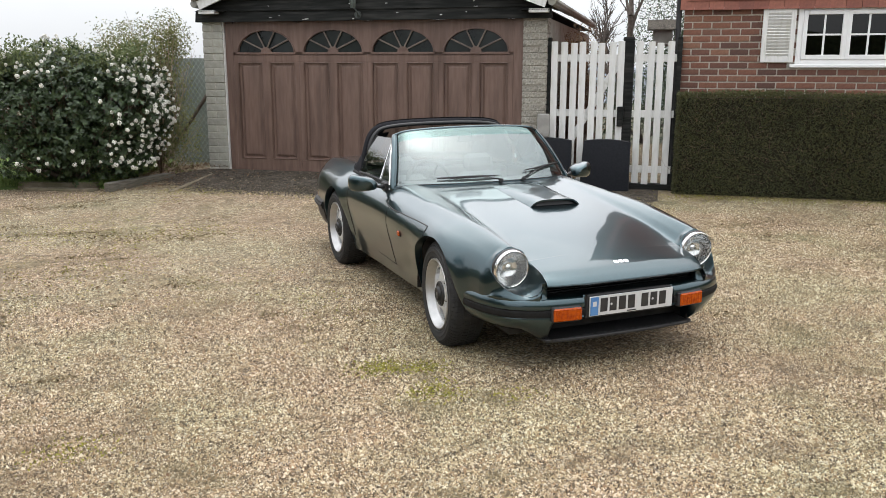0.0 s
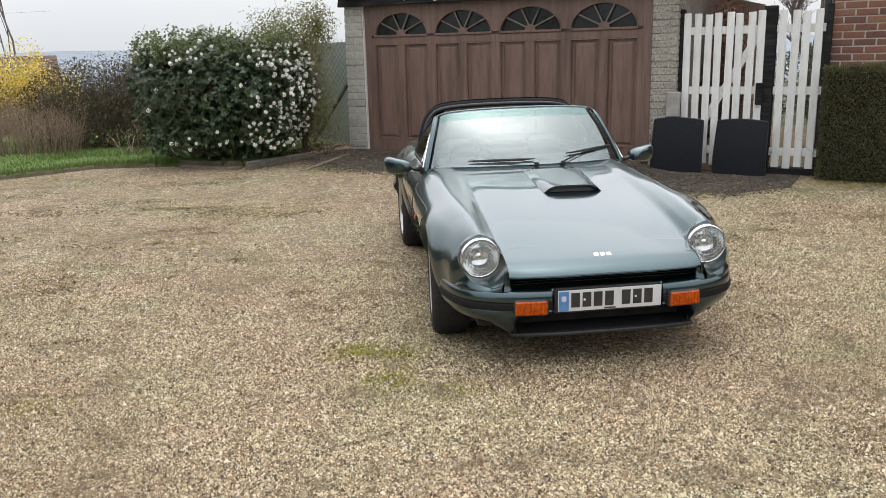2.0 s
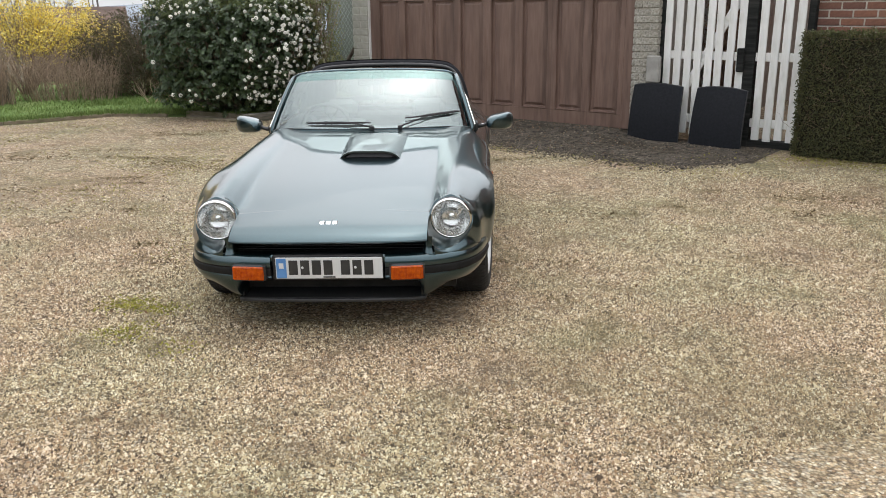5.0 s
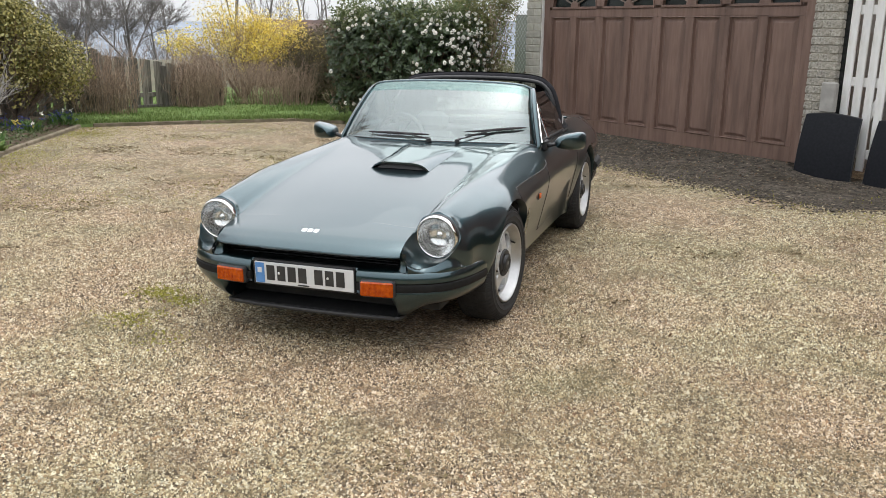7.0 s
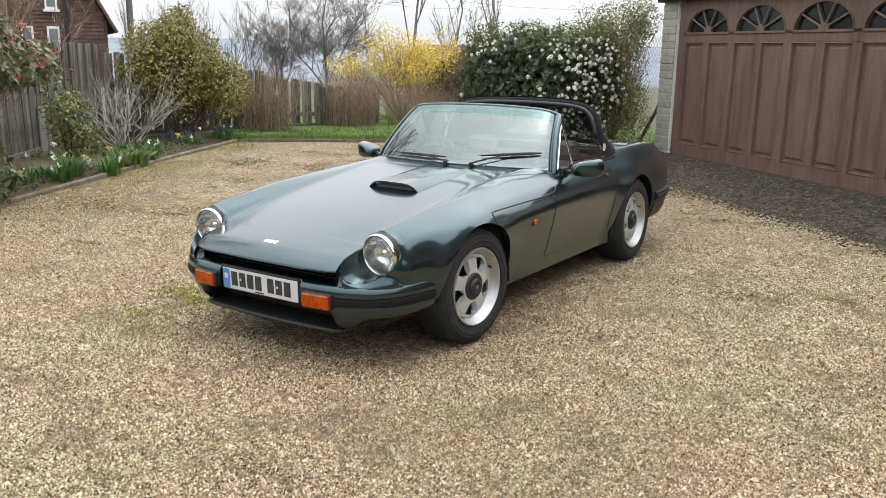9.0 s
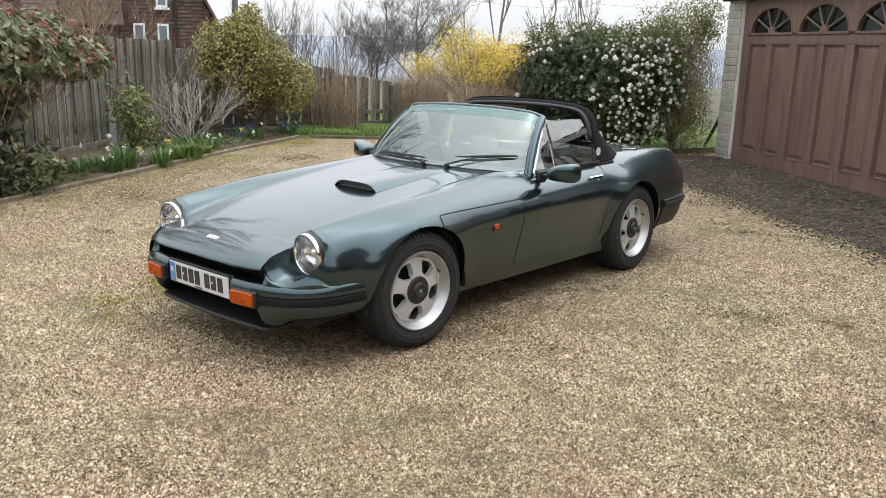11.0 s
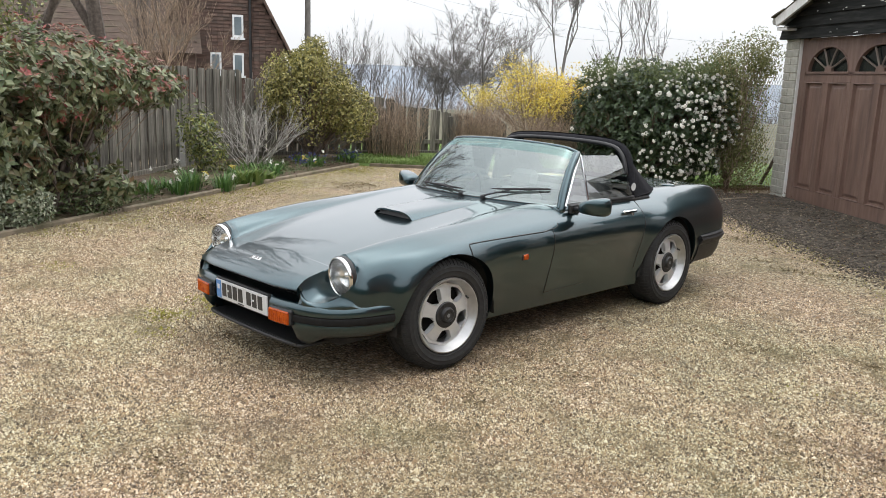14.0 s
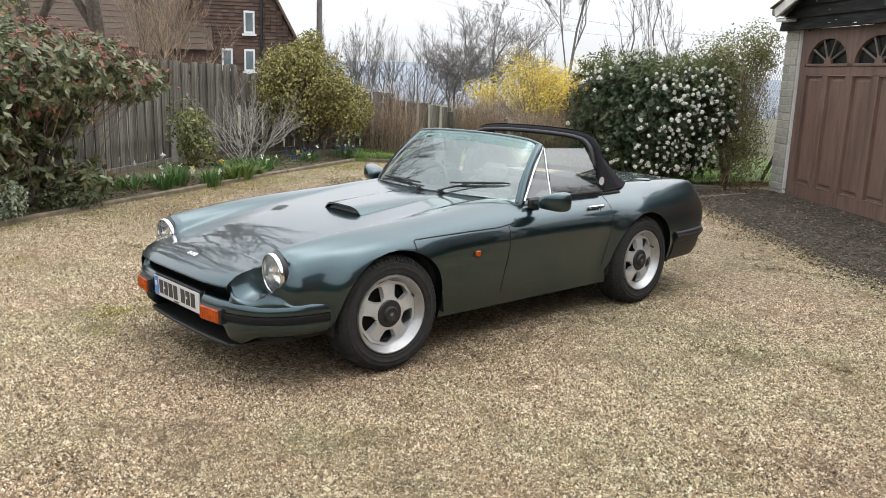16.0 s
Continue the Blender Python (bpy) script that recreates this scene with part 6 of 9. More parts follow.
def bonnet_details(car, body):
    # scoop, a little to one side
    xc, y0, y1 = 0.098, 0.995, 1.60
    hw = 0.178
    rows = []
    for i in range(11):
        t = i / 10
        y = y0 + (y1 - y0) * t
        row = []
        for k in range(17):
            f = -1 + 2 * k / 16
            x = xc + f * (hw + 0.012 * t)
            h = (0.043 * (1 - t) + 0.010 * t) * (1 - abs(f) ** 5) * min(1.0, (1 - t) * 6) + 0.0008
            row.append((x, y - 0.012 * (1 - f * f) * (1 - t), surface_point(x, y) + h))
        rows.append(row)
    scoop = part("bonnet_scoop", Mesh().grid(rows), M["paint"], body, smooth=True, angle=50)
    lip = [(p[0], p[1], p[2] - 0.010) for p in rows[0]]
    lip2 = [(p[0], p[1] + 0.03, p[2] - 0.012) for p in rows[0]]
    part("scoop_lip", Mesh().grid([rows[0], lip, lip2]), M["paint"], scoop, smooth=True, angle=40)
    m1 = [(xc + (p[0] - xc) * 0.9, y0 + 0.004, surface_point(p[0], y0) + 0.004) for p in rows[0]]
    m2 = [(xc + (p[0] - xc) * 0.9, y0 + 0.012, p[2] - 0.012) for p in rows[0]]
    part("scoop_mouth", Mesh().grid([m1, m2]), M["trim_black"], scoop)
    # bonnet side gaps, door gaps
    for sg in (-1, 1):
        p = []
        for z in np.linspace(foot_at(0.955) + 0.003, 0.662, 5):
            p.append((sg * side_point(0.955, z, 0.0005), 0.955, z))
        for y in np.linspace(0.962, 1.72, 24):
            z = 0.668 + 0.004 * math.sin((y - 0.95) * 3) + (0.012 * (y - 1.6) / 0.12 if y > 1.6 else 0)
            p.append((sg * side_point(y, z, 0.0005), y, z))
        for y, z in ((1.745, 0.69), (1.765, 0.705)):
            p.append((sg * side_point(y, z, 0.0005), y, z))
        seam(p, M["trim_black"], body, r=0.004)
        for y, z0, z1 in ((1.685, 0.27, 0.672), (2.66, 0.30, 0.77)):
            q = [(sg * side_point(y + (0.05 * smooth_step(z, 0.3, 0.8) if y > 2 else 0), z, 0.0005), y + (0.05 * smooth_step(z, 0.3, 0.8) if y > 2 else 0), z) for z in np.linspace(z0, z1, 14)]
            seam(q, M["trim_black"], body, r=0.003)
        seam([(sg * side_point(y, 0.272, 0.0005), y, 0.272) for y in np.linspace(1.69, 2.1, 6)], M["trim_black"], body, r=0.002)
        # side repeater
        y, z = 1.41, 0.545
        x = side_point(y, z)
        rep = part("side_repeater", Mesh().box(-0.005, 0.006, -0.026, 0.026, -0.02, 0.02, 0.003), M["trim_black"], car, m=pose(sg * x, y, z))
        part("repeater_lens", Mesh().box(-0.012, 0.012, -0.021, 0.021, -0.016, 0.016, 0.004), M["amber"], rep)
        # door handle
        y, z = 2.54, 0.70
        x = side_point(y, z)
        hd = new("door_handle")
        hd.parent, hd.matrix_basis = car, pose(sg * x, y, z, 0, 0, 0 if sg > 0 else 180)
        part("grip", Mesh().box(-0.004, 0.022, -0.075, 0.075, 0.0, 0.022, 0.006), M["chrome"], hd, smooth=True, angle=30)
        part("lock_button", Mesh().lathe([(0.018, -0.01), (0.018, 0.012), (0.0, 0.016)], 20, m=pose(0, 0.035, -0.022)), M["chrome"], hd)
        part("handle_recess", Mesh().box(-0.006, 0.002, -0.06, 0.06, -0.028, 0.004, 0.002), M["trim_black"], hd)
    # filler cap on the tail
    part("filler_cap", Mesh().lathe([(0.055, -0.01), (0.055, 0.008), (0.045, 0.014), (0.0, 0.015)], 28, m=pose(0.52, 3.42, surface_point(0.52, 3.42) - 0.002, 0, -90, 0)), M["paint"], car, smooth=True, angle=30)


def smooth_step(v, a, b):
    return float(smooth01((v - a) / (b - a)))


def screen_curves():
    base = catmull([(-0.69, 1.88, 0.772), (-0.60, 1.80, 0.796), (-0.35, 1.70, 0.805), (0, 1.66, 0.807), (0.35, 1.70, 0.805), (0.60, 1.80, 0.796), (0.69, 1.88, 0.772)], 5)
    top = catmull([(-0.575, 2.165, 1.105), (-0.50, 2.125, 1.135), (-0.28, 2.095, 1.152), (0, 2.085, 1.157), (0.28, 2.095, 1.152), (0.50, 2.125, 1.135), (0.575, 2.165, 1.105)], 5)
    return base, top


def windscreen(car):
    base, top = screen_curves()
    rows = []
    for i in range(13):
        t = i / 12
        rows.append([tuple(b * (1 - t) + a * t + np.array([0, -0.020, 0.012]) * 4 * t * (1 - t)) for b, a in zip(base, top)])
    ws = part("windscreen", Mesh().grid(rows), M["screen"], car, "green-tinted windscreen", smooth=True, angle=None)
    ws.visible_shadow = False
    band = part("shade_band", Mesh().grid([[(x, y - 0.003, z + 0.003) for x, y, z in r] for r in rows[10:]]), M["band"], ws, "faint green sun band along the glass top", smooth=True, angle=None)
    band.visible_shadow = False
    frame_path = [(-0.672, 1.86, 0.735)] + [r[0] for r in rows] + [tuple(p) for p in rows[-1][1:-1]] + [r[-1] for r in reversed(rows)] + [(0.672, 1.86, 0.735)]
    wide = [0.024] * 13 + [0.019, 0.015] + [0.013] * (len(frame_path) - 30) + [0.015, 0.019] + [0.024] * 13
    part("screen_frame", Mesh().tube([(x, y + 0.012, z) for x, y, z in frame_path], wide, 10), M["paint"], car, "painted screen surround", smooth=True, angle=None)
    inner = [(x * 0.966, y - 0.006, z - 0.014) for x, y, z in frame_path[1:-1]]
    part("screen_seal", Mesh().tube(inner, 0.008, 6), M["trim_black"], ws, smooth=True, angle=None)
    part("cowl_seal", Mesh().tube([(p[0], p[1] - 0.01, p[2] + 0.000) for p in base], 0.003, 6), M["trim_black"], ws, smooth=True, angle=None)
    part("scuttle", Mesh().tube([(p[0], p[1] + 0.012, p[2] - 0.017) for p in base], 0.022, 8), M["paint"], car, smooth=True, angle=None)
    for sg in (-1, 1):
        part("pillar_trim", Mesh().tube([(sg * 0.712, 1.90, 0.79), (sg * 0.655, 2.035, 0.955), (sg * 0.585, 2.19, 1.10)], 0.006, 6), M["chrome"], car, "bright metal strip", smooth=True)
    # painted faces of the pillars over the glass edges
    for sg in (0, -1):
        face = []
        for r in rows:
            a, b = Vector(r[sg]), Vector(r[2 if sg == 0 else -3])
            face.append([tuple(a + Vector((0, -0.004, 0.010))), tuple(a.lerp(b, 0.16) + Vector((0, -0.012, 0.010))), tuple(a.lerp(b, 0.36) + Vector((0, -0.012, 0.009))), tuple(a.lerp(b, 0.42) + Vector((0, -0.002, 0.002)))])
        part("screen_pillar", Mesh().grid(face), M["paint"], car, smooth=True, angle=60)
    # wipers
    def on_glass(x, t):
        k = (x + 0.69) / 1.38 * 30
        i = int(min(max(k, 0), 29))
        j = int(min(t * 12, 11))
        f, u = t * 12 - j, k - i
        p = (Vector(rows[j][i]) * (1 - u) + Vector(rows[j][i + 1]) * u) * (1 - f) + (Vector(rows[j + 1][i]) * (1 - u) + Vector(rows[j + 1][i + 1]) * u) * f
        return p + Vector((0, -0.016, 0.012))

    for heel, heel_t, tip, tip_t, px in ((-0.29, 0.068, 0.015, 0.068, 0.02), (0.165, 0.125, 0.53, 0.238, 0.14)):
        wp = new("wiper")
        wp.parent = car
        blade = [on_glass(heel + (tip - heel) * i / 8, heel_t + (tip_t - heel_t) * i / 8) for i in range(9)]
        part("blade", Mesh().tube(blade, [0.004, 0.006, 0.008, 0.009, 0.010, 0.009, 0.008, 0.006, 0.004], 5), M["trim_black"], wp, smooth=True, angle=None)
        pivot = on_glass(px, 0.03) + Vector((0, -0.012, -0.010))
        hold = blade[4] + Vector((0, -0.004, 0.006))
        part("arm", Mesh().tube([pivot, pivot.lerp(hold, 0.5) + Vector((0, -0.006, 0.006)), hold], [0.006, 0.004, 0.003], 6), M["trim_black"], wp, smooth=True, angle=None)
        part("pivot_cap", Mesh().lathe([(0.016, -0.01), (0.016, 0.012), (0.0, 0.018)], 14, m=Matrix.Translation(pivot) @ pose(0, 0, -0.01, 0, -90, 0)), M["trim_black"], wp, smooth=True, angle=30)
    # mirror on the glass
    mir = part("interior_mirror", Mesh().box(-0.11, 0.11, -0.012, 0.012, -0.028, 0.028, 0.010), M["cabin"], car, m=pose(0.0, 2.10, 1.075, 15, 0, 0), smooth=True, angle=30)
    part("mirror_stem", Mesh().tube([(0, -0.01, 0.0), (0, -0.015, 0.05)], 0.007, 6), M["cabin"], mir)


def side_windows(car):
    for sg in (-1, 1):
        g = part("quarter_light", Mesh().add([(sg * 0.690, 1.945, 0.80), (sg * 0.690, 2.16, 0.80), (sg * 0.566, 2.215, 1.085)], [(0, 1, 2)[::sg]]), M["side_glass"], car)
        g.visible_shadow = False
        part("quarter_bar", Mesh().tube([(sg * 0.692, 2.165, 0.795), (sg * 0.566, 2.222, 1.088)], 0.007, 6), M["chrome"], g, "bright quarter light bar", smooth=True)
        rows = []
        for i in range(7):
            t = i / 6
            rows.append([(sg * (0.690 - 0.128 * t + 0.06 * t * (1 - t)), (2.172 + 0.052 * t) * (1 - u) + (2.68 - 0.03 * t) * u, 0.795 + (0.288 - 0.012 * u) * t) for u in np.linspace(0, 1, 7)[::sg]])
        d = part("door_glass", Mesh().grid(rows), M["side_glass"], car, smooth=True, angle=None)
        d.visible_shadow = False
        part("glass_edge", Mesh().tube(rows[-1], 0.003, 5), M["side_glass"], d)
        part("belt_seal", Mesh().tube([(sg * 0.688, y, 0.792 + 0.004 * math.sin(y)) for y in np.linspace(1.93, 2.70, 8)], 0.008, 6), M["trim_black"], car, smooth=True)
        # door mirror
        mr = new("door_mirror")
        mr.parent, mr.matrix_basis = car, pose(sg * 0.72, 1.985, 0.775, 0, 0, 0)
        part("sail", Mesh().box(-0.012, 0.014, -0.06, 0.05, -0.035, 0.028, 0.008), M["trim_black"], mr, "black mirror base", smooth=True, angle=30)
        part("stalk", Mesh().tube([(0, -0.015, -0.006), (sg * 0.05, -0.012, 0.0), (sg * 0.09, 0.0, 0.014)], [0.026, 0.017, 0.024], 10, flat=0.7), M["trim_black"], mr, smooth=True, angle=None)
        shell = []
        for yy, ry, rz, dx in ((-0.086, 0.004, 0.004, -0.05), (-0.080, 0.030, 0.026, -0.045), (-0.062, 0.062, 0.042, -0.03), (-0.025, 0.084, 0.052, -0.010), (0.015, 0.093, 0.056, 0.0), (0.034, 0.092, 0.055, 0.0), (0.038, 0.085, 0.049, 0.0)):
            row = []
            for a in np.linspace(0, 2 * math.pi, 33)[:-1]:
                c, d = math.cos(a), math.sin(a)
                u, v = math.copysign(abs(c) ** 0.62, c), math.copysign(abs(d) ** 0.62, d)
                row.append((sg * (0.165 + dx + ry * u), yy, 0.025 + rz * v * (1 + 0.18 * u) + 0.008 * u))
            shell.append(row)
        part("shell", Mesh().grid(shell, close=True), M["paint"], mr, smooth=True, angle=None)
        part("mirror_glass", Mesh().add([(p[0], p[1] - 0.004, p[2]) for p in shell[-1]], [tuple(range(32))]), M["chrome"], mr)


def hood(car):
    """Roll hoop, fabric quarters and clear rear window of the folding roof; the roof panels are off."""
    arc = catmull([(-0.655, 2.72, 0.79), (-0.625, 2.735, 0.95), (-0.56, 2.75, 1.092), (-0.42, 2.755, 1.148), (0, 2.75, 1.163), (0.42, 2.755, 1.148), (0.56, 2.75, 1.092), (0.625, 2.735, 0.95), (0.655, 2.72, 0.79)], 6)
    hp = part("roof_hoop", Mesh().tube([tuple(p) for p in arc], 0.030, 10, flat=0.75), M["fabric"], car, "black fabric roll hoop", smooth=True, angle=None)
    part("hoop_seal", Mesh().tube([(p[0] * 0.99, p[1] - 0.045, p[2] - 0.012) for p in arc[6:-6]], 0.016, 8), M["trim_black"], hp, smooth=True, angle=None)
    base = catmull([(-0.675, 2.73, 0.785), (-0.675, 2.84, 0.795), (-0.655, 2.96, 0.805), (-0.52, 3.13, 0.822), (0, 3.22, 0.835), (0.52, 3.13, 0.822), (0.655, 2.96, 0.805), (0.675, 2.84, 0.795), (0.675, 2.73, 0.785)], 6)
    rows = []
    for i in range(9):
        t = i / 8
        rows.append([tuple(np.array(a) * (1 - t) + np.array(b) * t + np.array([0, -0.01, -0.015]) * 4 * t * (1 - t) + np.array([0, 0, 0.03 * (1 - t)])) for a, b in zip(arc, base)])
    fab, win = Mesh(), Mesh()
    w = len(rows[0])
    for i in range(8):
        for k in range(w - 1):
            q = [rows[i][k], rows[i][k + 1], rows[i + 1][k + 1], rows[i + 1][k]]
            (win if abs(sum(p[0] for p in q) / 4) < 0.42 and 1 <= i <= 6 else fab).add(q, [(0, 1, 2, 3)])
    part("hood_fabric", fab, M["fabric"], car, "black canvas hood fabric", smooth=True, angle=None)
    rw = part("rear_window", win, M["rear_plastic"], car, "clear plastic rear window", smooth=True, angle=None)
    rw.visible_shadow = False
    part("hood_hem", Mesh().tube([(p[0] * 1.003, p[1], p[2] + 0.000) for p in base], 0.005, 6), M["fabric"], car, smooth=True, angle=None)


def cabin(car):
    tub = part("cabin_floor", Mesh().box(-0.64, 0.64, 1.5, 2.95, 0.24, 0.30), M["cabin"], car)
    for sg in (-1, 1):
        part("door_card", Mesh().box(sg * 0.665 - 0.02, sg * 0.665 + 0.02, 1.99, 2.92, 0.28, 0.788, 0.012), M["cabin"], car, smooth=True, angle=30)
    part("tunnel", Mesh().box(-0.13, 0.13, 1.5, 2.85, 0.28, 0.50, 0.03), M["cabin"], car, smooth=True, angle=30)
    part("bulkhead", Mesh().box(-0.66, 0.66, 1.45, 1.50, 0.25, 0.74), M["cabin"], car)
    part("rear_shelf", Mesh().box(-0.655, 0.655, 2.78, 2.98, 0.28, 0.775, 0.02), M["cabin"], car, smooth=True, angle=30)
    dash = []
    for x in np.linspace(-0.605, 0.605, 17):
        d = 1.74 + 0.14 * (x / 0.66) ** 2
        dash.append([(x, d - 0.06, 0.76), (x, d, 0.797), (x, d + 0.14, 0.80), (x, d + 0.19, 0.785), (x, d + 0.20, 0.72), (x, d + 0.12, 0.58), (x, d + 0.05, 0.50)])
    part("dashboard", Mesh().grid(dash), M["cabin"], car, "black padded dashboard", smooth=True, angle=40)
    for sg in (-1, 1):
        seat = new("seat")
        seat.parent, seat.matrix_basis = car, pose(sg * 0.345, 2.42, 0.24)
        part("cushion", Mesh().box(-0.23, 0.23, -0.26, 0.24, 0.0, 0.18, 0.05), M["leather"], seat, smooth=True, angle=30)
        part("backrest", Mesh().box(-0.22, 0.22, -0.06, 0.06, 0.0, 0.42, 0.05, m=pose(0, 0.16, 0.10, -16, 0, 0)), M["leather"], seat, smooth=True, angle=30)
        part("headrest", Mesh().box(-0.13, 0.13, -0.045, 0.045, 0.0, 0.15, 0.04, m=pose(0, 0.30, 0.50, -10, 0, 0)), M["leather"], seat, smooth=True, angle=30)
        part("seat_belt", Mesh().tube([(sg * 0.25, 0.36, 0.52), (sg * 0.20, 0.24, 0.50), (sg * 0.24, 0.12, 0.15)], 0.022, 6, flat=0.15), M["trim_black"], seat)
    sw = new("steering_wheel")
    sw.parent, sw.matrix_basis = car, pose(-0.345, 2.06, 0.755, 0, 0, 90) @ pose(0, 0, 0, 0, 20, 0)
    ring = [(0, 0.175 * math.cos(a), 0.175 * math.sin(a)) for a in np.linspace(0, 2 * math.pi, 41)]
    part("wheel_rim", Mesh().tube(ring, 0.015, 8, caps=False), M["cabin"], sw, smooth=True, angle=None)
    for a in (0.0, 2.1, 4.2):
        part("wheel_spoke", Mesh().tube([(0, 0, 0), (0, 0.17 * math.sin(a + 1.57), 0.17 * math.cos(a + 1.57))], 0.014, 6, flat=0.4), M["chrome"], sw)
    part("boss", Mesh().lathe([(0.05, -0.03), (0.05, 0.012), (0.0, 0.02)], 20, m=pose(0, 0, 0)), M["cabin"], sw, smooth=True, angle=30)
    disc = Mesh().lathe([(0.028, -0.001), (0.0, -0.001)], 24, m=pose(0.682, 2.70, 0.86))
    part("tax_disc", disc, M["plate_white"], car)


def rear_end(car):
    half = [(0.0, 4.02), (0.3, 4.015), (0.5, 4.0), (0.66, 3.985), (0.738, 3.92), (0.785, 3.79), (0.805, 3.62), (0.810, 3.46)]
    half = [tuple(p) for p in catmull(half, 4)]
    full = half[::-1] + [(-x, y) for x, y in half[1:]]
    rb = sweep_bumper(full, [(-0.08, 0.452), (0.0, 0.452), (0.012, 0.444), (0.016, 0.42), (0.012, 0.392), (0.0, 0.38), (-0.08, 0.38)], "rear_bumper", M["trim_black"], car, "black rear bumper")
    sweep_bumper(full, [(-0.02, 0.432), (0.018, 0.430), (0.024, 0.42), (0.020, 0.408), (-0.02, 0.407)], "rubber_strip", M["trim_black"], rb)
    sweep_bumper(full, [(-0.12, 0.375), (-0.005, 0.375), (-0.02, 0.30), (-0.05, 0.24), (-0.14, 0.235)], "rear_valance", M["trim_black"], car)
    for sg in (-1, 1):
        part("tail_lamp", Mesh().box(-0.13, 0.13, -0.03, 0.014, -0.05, 0.05, 0.012), M["red_lens"], car, "red tail lamp cluster", m=pose(sg * 0.545, 3.985, 0.55, 0, 0, -sg * 14), smooth=True, angle=30)
    part("rear_panel", Mesh().box(-0.64, 0.64, 3.90, 3.97, 0.36, 0.62, 0.01), M["paint"], car)
    part("rear_plate", Mesh().box(-0.26, 0.26, 4.0, 4.01, 0.50, 0.61, 0.002), M["plate_white"], car)


def build_car():
    car = thing("sports_car", "low dark grey-green metallic convertible sports car, roof panels off", "car", CAR)
    body = car_body(car)
    bonnet_details(car, body)
    front_end(car)
    rear_end(car)
    windscreen(car)
    side_windows(car)
    hood(car)
    cabin(car)
    for sg in (-1, 1):
        wheel(car, sg * 0.792, YF, sg, -4)
        wheel(car, sg * 0.796, YR, sg, 0)
    return car


build_car()

# ---- plants ----
def blob_points(n, centre, radii, shell=0.55, seed=1, flat_bottom=0.0, lumps=0.22):
    """Points in an uneven rounded mass, thickest near its skin, with the way out at each."""
    r = np.random.default_rng(seed)
    d = unit(r.normal(0, 1, (n, 3)))
    bump = np.zeros(n)
    for k in range(5):
        ax = unit(r.normal(0, 1, (1, 3)))[0]
        bump += np.sin(d @ ax * (4 + 2 * k) + r.uniform(0, 6)) / (1.5 + k)
    rad = (1 + lumps * bump / 1.8) * (1 - (1 - shell) * r.random(n) ** 1.6)
    p = d * rad[:, None] * np.array(radii) + np.array(centre)
    if flat_bottom:
        p[:, 2] = np.maximum(p[:, 2], flat_bottom)
    return p, d


def limbs(base, tips, r0, mat, parent, n=6):
    for t in tips:
        a, b = Vector(base), Vector(t)
        k1 = a.lerp(b, 0.35) + Vector((random.uniform(-0.08, 0.08), random.uniform(-0.08, 0.08), 0.12 * (b - a).length))
        k2 = a.lerp(b, 0.7) + Vector((random.uniform(-0.08, 0.08), random.uniform(-0.08, 0.08), 0.08 * (b - a).length))
        part("limb", Mesh().tube([tuple(p) for p in catmull([a, k1, k2, b], 3)], list(np.linspace(r0, r0 * 0.25, 10)), n), mat, parent, smooth=True, angle=None)


def shrub(name, label, base, blobs, leaf, L, W, mat, n, limb_mat="bark", limb_r=0.03, spread=0.8, droop=0.3, shell=0.55, twigs=0, twig_mat="twig_brown", lumps=0.22, category="shrub"):
    bz = ground_z(base[0], base[1])
    s = thing(name, label, category, pose(base[0], base[1], bz))
    vol = [r[0] * r[1] * r[2] for _, r in blobs]
    P, D = [], []
    for i, (c, r) in enumerate(blobs):
        p, d = blob_points(int(n * vol[i] ** 0.67 / sum(v ** 0.67 for v in vol)), c, r, shell, 11 + i * 7, 0.05, lumps)
        P.append(p)
        D.append(d)
    P, D = np.concatenate(P), np.concatenate(D)
    ob = part(leaf, leaf_mesh(leaf, P, D + [0, 0, 0.4], L, W, M[mat], spread, droop), None, s)
    ob["kind"] = "stuff"
    limbs((0, 0, -0.03), [tuple(np.array(c) + rng.normal(0, 0.3, 3) * r) for c, r in blobs for _ in range(3)], limb_r, M[limb_mat], s)
    if twigs:
        idx = rng.integers(0, len(P), twigs)
        e = P[idx] + D[idx] * 0.1 + rng.normal(0, 0.04, (twigs, 3))
        st = e * [0.45, 0.45, 0.5] + rng.normal(0, 0.06, (twigs, 3))
        tw = part("twig_mass", twig_mesh("twig_mass", st, e, 0.006, M[twig_mat]), None, s)
        tw["kind"] = "stuff"
    return s, P, D


